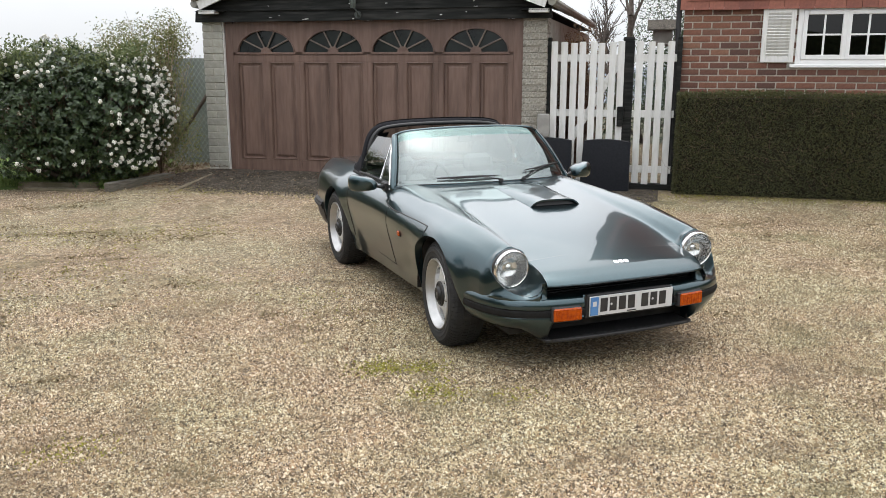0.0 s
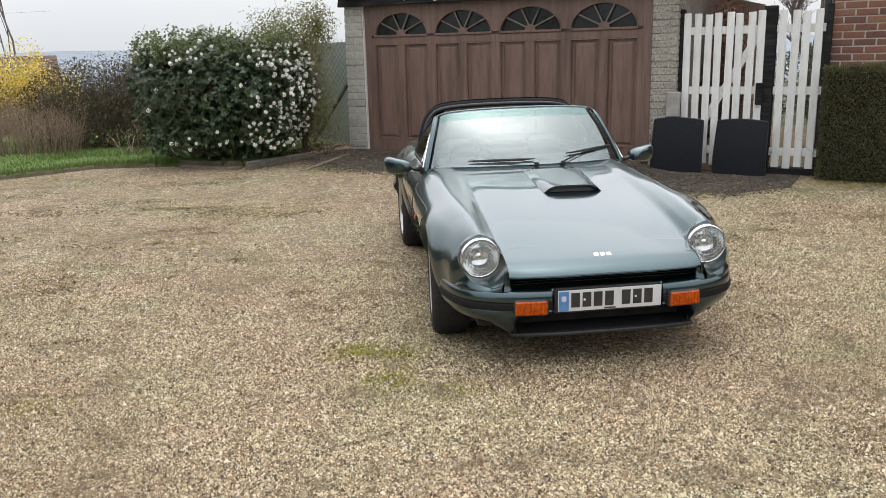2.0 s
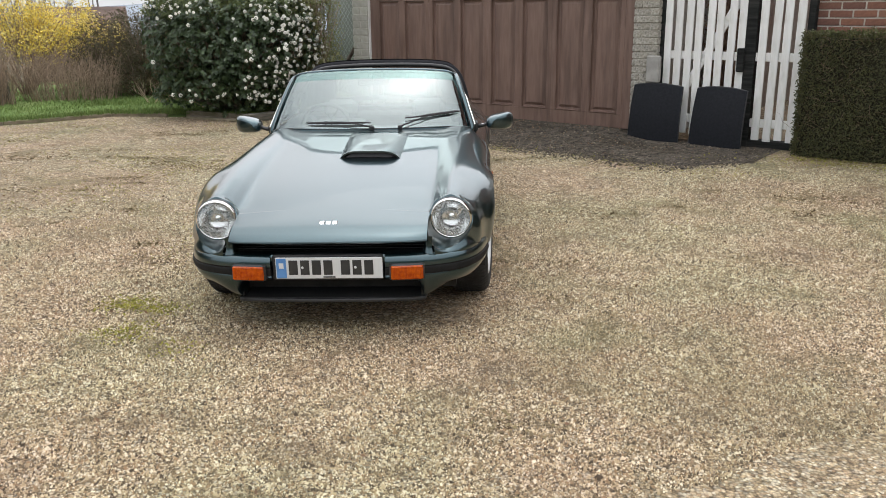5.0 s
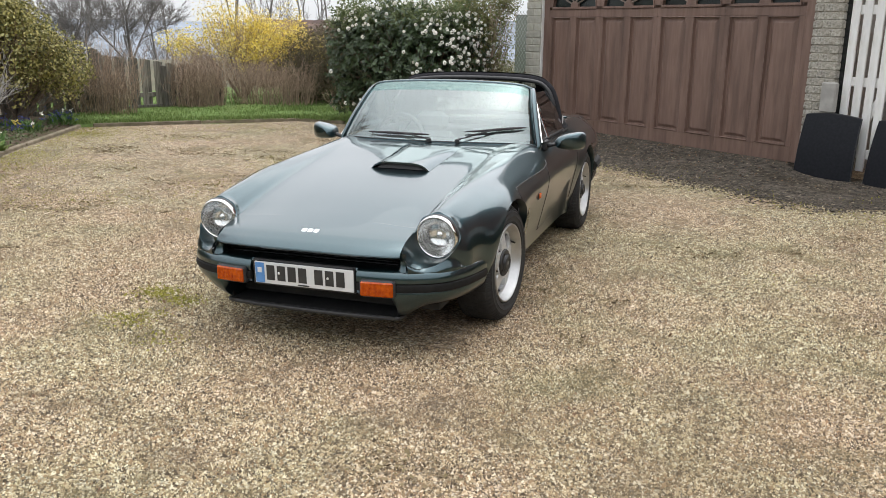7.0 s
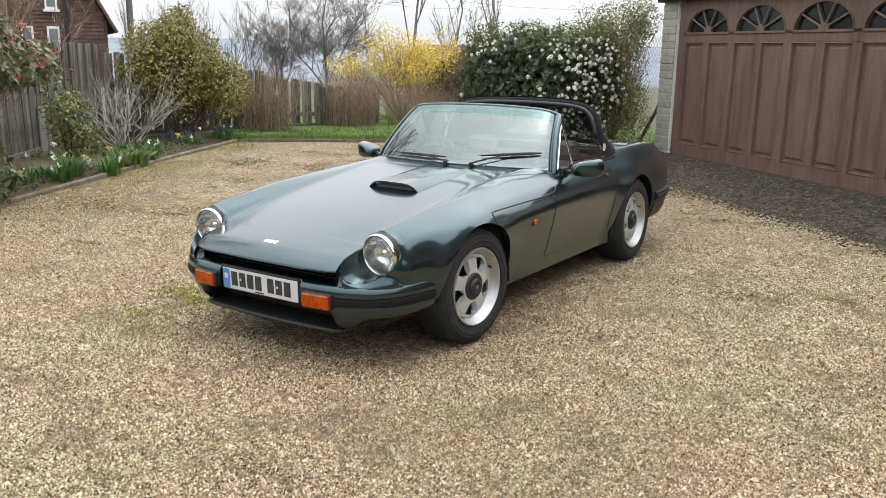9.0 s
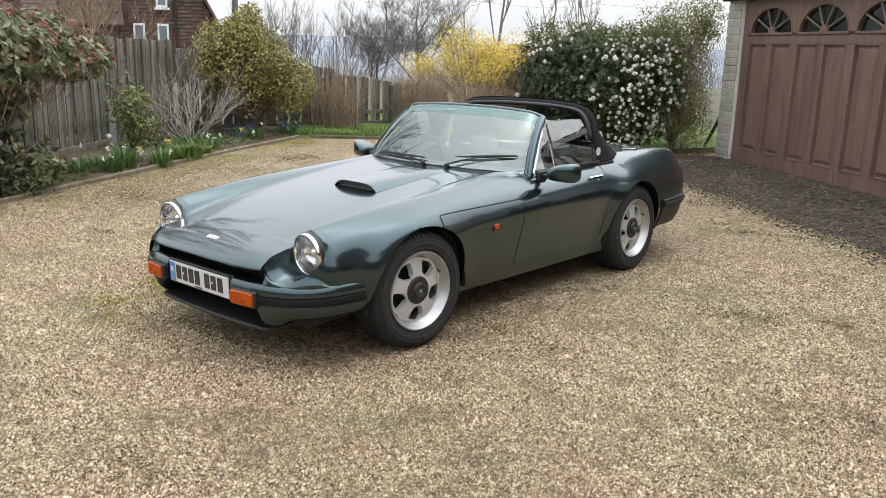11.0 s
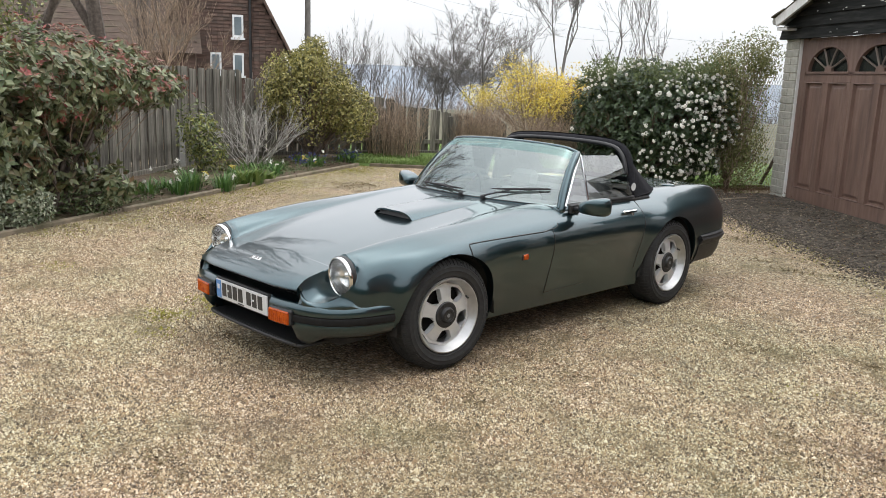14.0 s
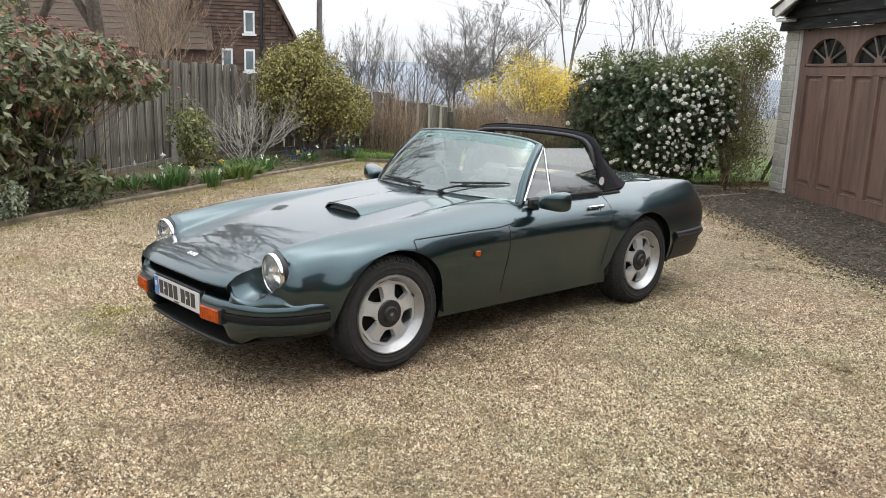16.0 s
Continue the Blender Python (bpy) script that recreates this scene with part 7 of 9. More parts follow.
def rosettes(name, centres, out, per, length, width, mat, open_=0.9, fold=0.2):
    """Leaves in whorls: each whorl spreads from its shoot tip round the way out."""
    k = len(centres)
    c, d = np.repeat(centres, per, axis=0), np.repeat(unit(out), per, axis=0)
    n = k * per
    side = rng.normal(0, 1, (n, 3))
    side = unit(side - d * np.sum(side * d, axis=1, keepdims=True))
    run = unit(d * rng.uniform(0.05, 0.75, (n, 1)) + side * open_ + [0, 0, -0.12])
    nor = unit(d - run * np.sum(d * run, axis=1, keepdims=True) + rng.normal(0, 0.18, (n, 3)))
    wide = np.cross(nor, run)
    L, W = (length * rng.uniform(0.6, 1.2, n))[:, None], (width * rng.uniform(0.75, 1.2, n))[:, None]
    p = c - d * rng.uniform(0, 0.5, (n, 1)) * length
    v = np.stack([p, p + run * L * 0.5 + wide * W * 0.5, p + run * L - nor * L * 0.12, p + run * L * 0.5 - wide * W * 0.5, p + run * L * 0.5 - nor * W * fold], axis=1).reshape(-1, 3)
    i = (np.arange(n) * 5)[:, None]
    f = np.concatenate([i + [[0, 4, 1]], i + [[1, 4, 2]], i + [[2, 4, 3]], i + [[3, 4, 0]]]).reshape(-1, 3)
    return arrays_to_mesh(name, v, f, M[mat])


def whorled_shrub(name, label, base, blobs, whorls, per, L, W, mat, limb_r=0.035, shell=0.5, lumps=0.25, twigs=200, open_=0.9):
    s = thing(name, label, "shrub", pose(base[0], base[1], ground_z(*base)))
    vol = [(r[0] * r[1] * r[2]) ** 0.67 for _, r in blobs]
    P, D = [], []
    for i, (c, r) in enumerate(blobs):
        p, d = blob_points(int(whorls * vol[i] / sum(vol)), c, r, shell, 11 + i * 7, 0.06, lumps)
        P.append(p)
        D.append(d)
    P, D = np.concatenate(P), np.concatenate(D)
    out = unit(D + rng.normal(0, 0.35, D.shape) + [0, 0, 0.35])
    ob = part("foliage", rosettes("foliage", P, out, per, L, W, mat, open_), None, s)
    ob["kind"] = "stuff"
    limbs((0, 0, -0.03), [tuple(np.array(c) + rng.normal(0, 0.3, 3) * r) for c, r in blobs for _ in range(3)], limb_r, M["bark"], s)
    idx = rng.integers(0, len(P), twigs)
    e = P[idx]
    tw = part("twig_mass", twig_mesh("twig_mass", e * [0.5, 0.5, 0.6] + rng.normal(0, 0.08, (twigs, 3)), e, 0.006, M["twig_brown"]), None, s)
    tw["kind"] = "stuff"
    return s, P, D


def viburnum():
    s, P, D = whorled_shrub("flowering_shrub", "dense dark evergreen shrub covered in white flower heads", (-0.05, 12.15),
                            [((0.0, 0.05, 0.90), (1.0, 1.0, 0.85)), ((0.62, -0.15, 1.02), (0.72, 0.80, 0.62)), ((0.45, -0.2, 0.55), (0.72, 0.74, 0.45)), ((-0.55, 0.12, 1.02), (0.72, 0.8, 0.62)), ((-0.4, 0.0, 0.5), (0.7, 0.75, 0.42)), ((0.0, 0.3, 1.42), (0.98, 0.85, 0.40)), ((0.70, 0.0, 1.40), (0.58, 0.6, 0.30)), ((-0.6, 0.2, 1.45), (0.55, 0.6, 0.30))],
                            6400, 8, 0.062, 0.030, "leaf_vib", limb_r=0.04, shell=0.62, twigs=500, lumps=0.24)
    # flower heads, thickest on the sunny and upper sides
    r = np.random.default_rng(5)
    out = np.linalg.norm((P - [0.0, 0, 0.95]) / [1.3, 1.2, 1.0], axis=1)
    top = np.clip((P[:, 2] - 1.28) / 0.3, 0, 1)
    w = np.clip(0.10 + 0.85 * D[:, 0] - 0.55 * D[:, 1] + 1.25 * top, 0.01, 3) ** 1.4 * (out > 0.82) * (P[:, 2] > 0.30)
    idx = r.choice(len(P), 720, replace=False, p=w / w.sum())
    pts, nor = [], []
    for i in idx:
        c = P[i] + D[i] * 0.05
        d = unit(r.normal(0, 1, (44, 3)) + D[i] * 0.9)
        k = r.uniform(0.5, 1.15) * (0.72 if P[i, 2] > 1.42 else 1.0)
        pts.append(c + d * 0.024 * k)
        nor.append(d)
    ob = part("blossom", leaf_mesh("blossom", np.concatenate(pts), np.concatenate(nor), 0.019, 0.020, M["flower"], 0.10), None, s, "clusters of small white flowers")
    ob["kind"] = "stuff"


    g = np.random.default_rng(15)
    k = 250
    n = k * 40
    c = np.repeat(np.column_stack([g.uniform(-1.15, 1.05, k), g.uniform(-0.55, 0.8, k), g.uniform(1.36, 1.66, k)]), 40, axis=0)
    up = np.tile(np.linspace(0, 1, 40), k)
    pts = c + np.column_stack([g.normal(0, 0.035, n), g.normal(0, 0.035, n), up * np.repeat(g.uniform(0.06, 0.32, k), 40)])
    ob = part("young_growth", leaf_mesh("young_growth", pts, unit(g.normal(0, 1, (n, 3)) + [0, 0, 0.8]), 0.055, 0.026, M["leaf_wisp"], 0.6), None, s, "lighter upright young shoots")
    ob["kind"] = "stuff"


viburnum()
shrub("wispy_shrub", "tall airy olive-green shrub against the wire fence", (1.12, 12.5), [((0.0, 0.0, 1.35), (0.48, 0.45, 0.85)), ((-0.35, 0.25, 1.65), (0.55, 0.45, 0.55)), ((0.1, 0.05, 0.6), (0.45, 0.42, 0.6)), ((0.25, 0.15, 1.9), (0.3, 0.3, 0.4))], "foliage", 0.042, 0.02, "leaf_olive", 17000, limb_mat="twig_brown", limb_r=0.012, shell=0.15, twigs=260, twig_mat="twig_tan", lumps=0.4)
shrub("variegated_shrub", "rounded gold variegated evergreen shrub in the bed", (-5.35, 9.95), [((0, 0, 1.22), (0.78, 0.72, 0.70)), ((0.2, 0.36, 1.05), (0.50, 0.52, 0.6)), ((0.02, 0.1, 2.0), (0.17, 0.17, 0.20)), ((-0.2, -0.15, 1.55), (0.55, 0.5, 0.36)), ((-0.1, 0.05, 1.78), (0.36, 0.34, 0.28)), ((0.45, 0.55, 0.85), (0.46, 0.44, 0.46)), ((-0.4, -0.35, 1.0), (0.36, 0.36, 0.42)), ((0.28, -0.2, 1.65), (0.34, 0.34, 0.32))], "foliage", 0.055, 0.032, "leaf_gold", 21000, limb_r=0.035, shell=0.45, twigs=320, lumps=0.42)
s_ph, P_ph, D_ph = whorled_shrub("photinia", "large bronze and green broadleaf evergreen shrub overhanging the fence", (-2.35, 4.35),
                                 [((-0.1, 0, 1.42), (0.92, 1.0, 0.50)), ((-0.6, 0.8, 1.42), (0.75, 0.7, 0.42)), ((-0.75, 1.45, 1.34), (0.5, 0.5, 0.30)), ((0.25, -0.75, 1.15), (0.75, 0.8, 0.70)), ((-0.15, -0.35, 0.85), (0.6, 0.6, 0.45)), ((-0.3, 0.35, 1.0), (0.5, 0.55, 0.36)), ((-0.05, 0.05, 0.55), (0.4, 0.45, 0.34)), ((0.1, 0.6, 0.30), (0.28, 0.32, 0.24)), ((0.2, -0.55, 0.62), (0.62, 0.6, 0.5))],
                                 2300, 8, 0.096, 0.047, "leaf_phot", shell=0.5, lumps=0.3, twigs=260, open_=1.0)
wr_ = np.clip((P_ph[:, 2] - 0.9) / 0.7, 0.04, 1) ** 1.5
idx = rng.choice(len(P_ph), 400, replace=False, p=wr_ / wr_.sum())
ob = part("young_growth", rosettes("young_growth", P_ph[idx] + D_ph[idx] * 0.10, unit(D_ph[idx] + [0, 0, 0.8]), 7, 0.070, 0.026, "leaf_red", 0.7), None, s_ph, "red and bronze young leaves")
ob["kind"] = "stuff"
shrub("silver_shrub", "rounded silver-edged variegated shrub at the bed's front", (-1.85, 4.0), [((-0.05, -0.1, 0.24), (0.36, 0.36, 0.26)), ((-0.2, -0.4, 0.32), (0.40, 0.38, 0.32))], "foliage", 0.042, 0.026, "leaf_silver", 4200, limb_r=0.012, shell=0.5, category="shrub")
shrub("low_shrub", "low grey-green leafy shrub below the bronze shrub", (-2.25, 4.75), [((0, 0, 0.14), (0.30, 0.36, 0.16)), ((-0.35, 0.3, 0.12), (0.28, 0.28, 0.14))], "foliage", 0.045, 0.022, "leaf_low", 1500, limb_r=0.01, shell=0.5)
shrub("green_shrub", "small green leafy shrub against the fence", (-4.55, 7.35), [((0, 0, 0.66), (0.32, 0.32, 0.36)), ((0.1, 0.1, 0.34), (0.30, 0.30, 0.26))], "foliage", 0.07, 0.035, "leaf_camellia", 1250, limb_r=0.014, shell=0.4, lumps=0.35)
shrub("forsythia", "forsythia bush in full yellow flower", (-4.65, 15.2), [((-0.4, 0, 1.38), (0.55, 0.45, 0.62)), ((-1.2, -0.1, 1.10), (0.50, 0.45, 0.36)), ((1.1, 0.1, 1.22), (0.48, 0.45, 0.55)), ((0.45, 0.0, 0.98), (0.95, 0.5, 0.36)), ((0.3, 0.5, 1.15), (0.9, 0.5, 0.5)), ((0.25, 0.2, 1.45), (0.5, 0.4, 0.42)), ((1.6, 0.3, 0.95), (0.4, 0.4, 0.38))], "blossom", 0.046, 0.032, "petal_yellow", 12500, limb_mat="twig_brown", limb_r=0.02, shell=0.3, twigs=520, twig_mat="twig_tan", lumps=0.6)
shrub("tangled_hedge", "dark tangled brown and olive hedge behind the lawn", (-2.15, 14.4), [((-0.55, 0.35, 0.75), (0.7, 0.5, 0.8)), ((0.15, 0.0, 0.72), (0.75, 0.5, 0.85)), ((0.75, -0.3, 0.85), (0.6, 0.5, 0.92)), ((-1.0, 0.5, 0.5), (0.5, 0.5, 0.55))], "foliage", 0.045, 0.022, "leaf_tangle", 30000, limb_mat="twig_brown", limb_r=0.014, shell=0.35, twigs=420, lumps=0.4, category="hedge")


def twig_bush(name, label, base, n, height, spread_, mat, r, branch=3, category="shrub", upright=False):
    s = thing(name, label, category, pose(base[0], base[1], ground_z(*base)))
    g = np.random.default_rng(int(abs(base[0]) * 100))
    st = np.concatenate([g.normal(0, 0.08, (n, 2)) * spread_, np.zeros((n, 1))], axis=1)
    a = g.uniform(0, 2 * math.pi, n)
    rad = np.sqrt(g.random(n))
    en = np.stack([rad * np.cos(a) * spread_[0], rad * np.sin(a) * spread_[1], height * g.uniform(0.6, 1.0, n) * (1 - 0.35 * rad**2)], axis=1)
    if upright:
        st[:, :2] = en[:, :2] * 0.85 + g.normal(0, 0.03, (n, 2))
        en = st * [1.15, 1.15, 1] + np.column_stack([g.normal(0, 0.06, (n, 2)), height * g.uniform(0.45, 1.08, n)])
    S, E, R = [st], [en], [np.full(n, r)]
    for lev in range(branch):
        k = 2 if lev < 2 else 1
        t = g.uniform(0.35, 0.85, (len(S[-1]) * k, 1))
        s0, e0 = np.repeat(S[-1], k, axis=0), np.repeat(E[-1], k, axis=0)
        b = s0 * (1 - t) + e0 * t
        L = np.linalg.norm(e0 - s0, axis=1, keepdims=True)
        d = unit((e0 - s0) / L + g.normal(0, 0.50 if upright else 0.45, (len(b), 3)) + [0, 0, 0.25])
        S.append(b)
        E.append(b + d * L * 0.5)
        R.append(np.full(len(b), r * 0.6 ** (lev + 1)))
    tw = part("twig_mass", twig_mesh("twig_mass", np.concatenate(S), np.concatenate(E), np.concatenate(R), M[mat], wob=0.04), None, s)
    tw["kind"] = "stuff"
    return s


twig_bush("bare_shrub", "leafless pale-twigged shrub in the flower bed", (-5.05, 8.6), 34, 1.2, np.array([0.92, 0.98]), "twig_pale", 0.010)
twig_bush("twiggy_bush", "brown twiggy leafless bush by the fence", (-5.35, 11.85), 250, 0.98, np.array([0.72, 0.46]), "twig_tan", 0.006, 3, upright=True)
twig_bush("twiggy_bush", "brown twiggy leafless bush beside the forsythia", (-4.45, 13.35), 280, 0.92, np.array([0.58, 0.42]), "twig_tan", 0.006, 3, upright=True)
twig_bush("twiggy_bush", "brown leafless stems under the yellow bush", (-3.3, 14.1), 260, 0.75, np.array([0.95, 0.45]), "twig_tan", 0.006, 3, upright=True)
twig_bush("bare_shrub", "thin leafless shrub on the lawn's edge", (-1.6, 13.3), 9, 0.6, np.array([0.5, 0.4]), "twig_tan", 0.008, 2)


# ---- hedge ----
def hedge():
    x0, x1, y0, y1, z1 = 5.17, 9.6, -0.22, 0.12, 1.275
    h = thing("hedge", "clipped dense brown-green hedge under the window", "hedge", GARAGE)
    # near-black box: the shade deep inside the hedge, put into its colour
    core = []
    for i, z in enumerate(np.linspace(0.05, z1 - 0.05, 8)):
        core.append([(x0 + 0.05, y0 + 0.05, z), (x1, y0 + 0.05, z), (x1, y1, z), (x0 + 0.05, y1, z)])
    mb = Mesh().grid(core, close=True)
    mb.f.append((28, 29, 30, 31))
    part("core", mb, M["hedge_inner_shade"], h)
    n = 60000
    g = np.random.default_rng(3)
    u = g.random(n)
    x, z = g.uniform(x0, x1, n), g.uniform(0.05, z1, n)
    bulge = 0.03 * np.sin(x * 3.1 + z * 2) + 0.02 * np.sin(x * 7.7 - z * 5)
    p = np.stack([x, y0 + bulge * 0.6 + 0.06 * g.random(n) ** 2, z], axis=1)
    d = np.tile([0.0, -1.0, 0.1], (n, 1))
    top = u > 0.84
    p[top, 1] = g.uniform(y0, y1, top.sum())
    p[top, 2] = z1 + bulge[top] * 0.5 + g.normal(-0.008, 0.018, top.sum())
    d[top] = [0, 0, 1]
    end = u < 0.06
    p[end, 0] = x0 + 0.04 * g.random(end.sum())
    p[end, 1] = g.uniform(y0, y1, end.sum())
    d[end] = [-1, 0, 0]
    side = ~top
    a = part("foliage", leaf_mesh("foliage", p[side], d[side], 0.034, 0.012, M["leaf_yew"], 0.9, 0.0), None, h)
    a["kind"] = "stuff"
    # the top leaves take a lighter set of greens than the sides
    b = part("top_growth", leaf_mesh("top_growth", p[top], d[top], 0.034, 0.012, M["leaf_yew_top"], 0.9, 0.0), None, h, "lighter green leaves along the clipped top")
    b["kind"] = "stuff"
    k = 480
    xs, zs = g.uniform(x0, x1, k), g.uniform(0.1, z1, k)
    st = np.stack([xs, np.full(k, y0 - 0.01), zs], axis=1)
    an = g.uniform(0, math.pi, k)
    ln = np.exp(g.normal(0, 0.5, k))
    en = st + np.stack([np.cos(an) * 0.12 * ln, g.uniform(-0.03, 0.0, k), np.sin(an) * 0.09 * ln], axis=1)
    t = part("twig_mass", twig_mesh("twig_mass", st, en, 0.0018, M["twig_brown"], wob=0.10), None, h)
    t["kind"] = "stuff"


M["hedge_inner_shade"] = material("hedge_inner_shade", (0.012, 0.012, 0.007), (0.03, 0.028, 0.014), 1.0, scale=12)
hedge()


# ---- bare trees ----
def bare_tree(name, label, base, height, r0, seed, levels=5, mat="bark_far", spread_=0.5, kids=(3, 3), first=0.28, up=0.25, lean=(0, 0), trunks=1, thin=0.008):
    g = random.Random(seed)
    t = thing(name, label, "tree", pose(*base))
    trunk, fine_s, fine_e, fine_r = Mesh(), [], [], []

    def grow(p, d, L, r, lev):
        q = p + d * L
        bend = Vector((g.uniform(-1, 1), g.uniform(-1, 1), g.uniform(-0.3, 0.6))) * L * 0.10
        mid = p.lerp(q, 0.5) + bend
        if lev <= 2:
            trunk.tube([p, mid, q], [r, r * 0.85, r * 0.68], 6 if lev < 2 else 4, caps=False)
        else:
            fine_s.append(tuple(p))
            fine_e.append(tuple(q))
            fine_r.append(max(r, thin))
        if lev >= levels:
            return
        n = g.randint(*kids) + (1 if lev >= 2 else 0)
        for k in range(n):
            f = 1.0 if k == 0 else g.uniform(0.4, 0.95)
            o = p.lerp(mid, f * 2) if f < 0.5 else mid.lerp(q, f * 2 - 1)
            nd = (d + Vector((g.uniform(-1, 1), g.uniform(-1, 1), g.uniform(-0.4, 0.7))) * spread_ * (0.6 if k == 0 else 1.5) + Vector((0, 0, up))).normalized()
            grow(o, nd, L * g.uniform(0.62, 0.85) * (1.0 if k == 0 else 0.85), r * (0.68 if k == 0 else 0.5), lev + 1)

    for k in range(trunks):
        off = Vector((g.uniform(-1, 1), g.uniform(-1, 1), 0)) * (0.35 if trunks > 1 else 0)
        grow(off, Vector((lean[0] + (g.uniform(-0.2, 0.2) if trunks > 1 else 0), lean[1] + (g.uniform(-0.2, 0.2) if trunks > 1 else 0), 1)).normalized(), height * first * (g.uniform(0.8, 1.1) if trunks > 1 else 1), r0, 0)
    part("trunk", trunk, M[mat], t, smooth=True, angle=None)
    ob = part("branch_mass", twig_mesh("branch_mass", np.array(fine_s), np.array(fine_e), np.array(fine_r), M[mat], wob=0.03), None, t)
    ob["kind"] = "stuff"
    return t


def at_view(t_dir, dist, z=0.0):
    """A place at a distance from the drive's far corner along a compass angle (degrees from +y towards -x)."""
    a = radians(t_dir)
    return (6.5 - math.sin(a) * dist, 1.1 + math.cos(a) * dist, z)


# angles are seen from the end of the walk
for ang, dist, h, r, seed, sp, z, trunks, up in ((41.5, 34, 8.6, 0.085, 4, 0.72, -2.0, 1, 0.03), (44.3, 38, 8.6, 0.085, 21, 0.72, -2.5, 1, 0.03), (47.0, 46, 8.5, 0.05, 5, 0.46, -3, 4, 0.2), (48.6, 50, 8.2, 0.05, 9, 0.46, -3, 4, 0.2), (50.6, 48, 9.0, 0.05, 8, 0.44, -3, 5, 0.2), (33.5, 34, 8.5, 0.075, 6, 0.5, -2, 2, 0.2), (30, 40, 9, 0.075, 16, 0.5, -2, 2, 0.2), (39, 46, 8.5, 0.075, 17, 0.5, -3, 2, 0.2), (53.0, 55, 8.5, 0.06, 27, 0.34, -3, 3, 0.3)):
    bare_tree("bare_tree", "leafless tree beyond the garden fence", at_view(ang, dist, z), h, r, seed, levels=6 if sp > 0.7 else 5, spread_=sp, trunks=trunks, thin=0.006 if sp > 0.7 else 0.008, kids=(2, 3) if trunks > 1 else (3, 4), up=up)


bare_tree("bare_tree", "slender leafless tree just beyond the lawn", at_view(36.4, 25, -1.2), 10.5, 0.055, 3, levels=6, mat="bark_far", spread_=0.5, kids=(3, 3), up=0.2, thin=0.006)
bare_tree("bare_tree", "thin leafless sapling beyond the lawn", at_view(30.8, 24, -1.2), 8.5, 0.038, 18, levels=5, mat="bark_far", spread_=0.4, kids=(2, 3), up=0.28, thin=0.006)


def thicket():
    g = np.random.default_rng(77)
    n = 1700
    a = np.radians(g.uniform(20, 64, n))
    d = g.uniform(48, 120, n)
    st = np.column_stack([6.5 - np.sin(a) * d, 1.1 + np.cos(a) * d, -9 * smooth01((d - 22) / 150) - 0.4])
    h = g.uniform(0.8, 3.0, n) * (0.6 + d / 150)
    en = st + np.column_stack([g.normal(0, 0.7, n), g.normal(0, 0.7, n), h])
    # side twigs
    k = 3
    f = g.uniform(0.3, 0.9, (n * k, 1))
    s2 = np.repeat(st, k, axis=0) * (1 - f) + np.repeat(en, k, axis=0) * f
    e2 = s2 + np.column_stack([g.normal(0, 0.6, n * k), g.normal(0, 0.6, n * k), g.uniform(0.1, 0.9, n * k)]) * (np.repeat(h, k) * 0.4)[:, None]
    st, en = np.concatenate([st, s2]), np.concatenate([en, e2])
    rr = np.concatenate([np.full(n, 0.032), np.full(n * k, 0.015)])
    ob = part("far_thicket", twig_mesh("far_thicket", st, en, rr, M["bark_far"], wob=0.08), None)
    tagged(ob, "leafless brown thicket on the slope beyond the garden", "thicket", kind="stuff")


thicket()
for ang, dist, h, r, seed in ((70.5, 17, 13, 0.16, 31), (67.0, 18, 14, 0.18, 32), (63.5, 19, 12, 0.13, 33), (74.5, 15, 12, 0.17, 34)):
    bare_tree("bare_tree", "tall leafless tree standing behind the fence", at_view(ang, dist, -0.3), h, r, seed, mat="bark", first=0.30, spread_=0.5)
bare_tree("bare_tree", "brown twiggy leafless tree in front of the cottage", at_view(62.5, 17, -0.3), 5.6, 0.035, 52, mat="twig_tan", first=0.24, spread_=0.6, trunks=3, thin=0.0035, kids=(3, 3))
shrub("laurel", "yellow-green evergreen behind the fence", at_view(73.2, 13)[:2], [((0, 0, 2.3), (0.9, 0.9, 1.1)), ((-0.3, -0.4, 1.2), (0.9, 0.9, 1.0))], "foliage", 0.075, 0.034, "leaf_camellia", 6000, limb_r=0.04, shell=0.45, lumps=0.35)
gp = GARAGE @ Vector((4.1, 9.0, 0))
bare_tree("bare_tree", "leafless fruit tree behind the picket gate", (gp.x, gp.y, -0.2), 6.0, 0.13, 41, mat="bark", spread_=0.6, up=0.1)
gp = GARAGE @ Vector((5.6, 14.0, 0))
bare_tree("bare_tree", "leafless tree behind the house", (gp.x, gp.y, -0.2), 8.0, 0.15, 42, mat="bark", spread_=0.55)
gp = GARAGE @ Vector((5.4, 11.0, 0))
shrub("evergreen_tree", "dark evergreen tree behind the picket gate", (gp.x, gp.y), [((0, 0, 2.2), (1.3, 1.3, 1.4)), ((0.3, 0.2, 1.0), (1.3, 1.3, 1.0))], "foliage", 0.07, 0.034, "leaf_vib", 16000, limb_r=0.06, shell=0.4, lumps=0.35, category="tree")


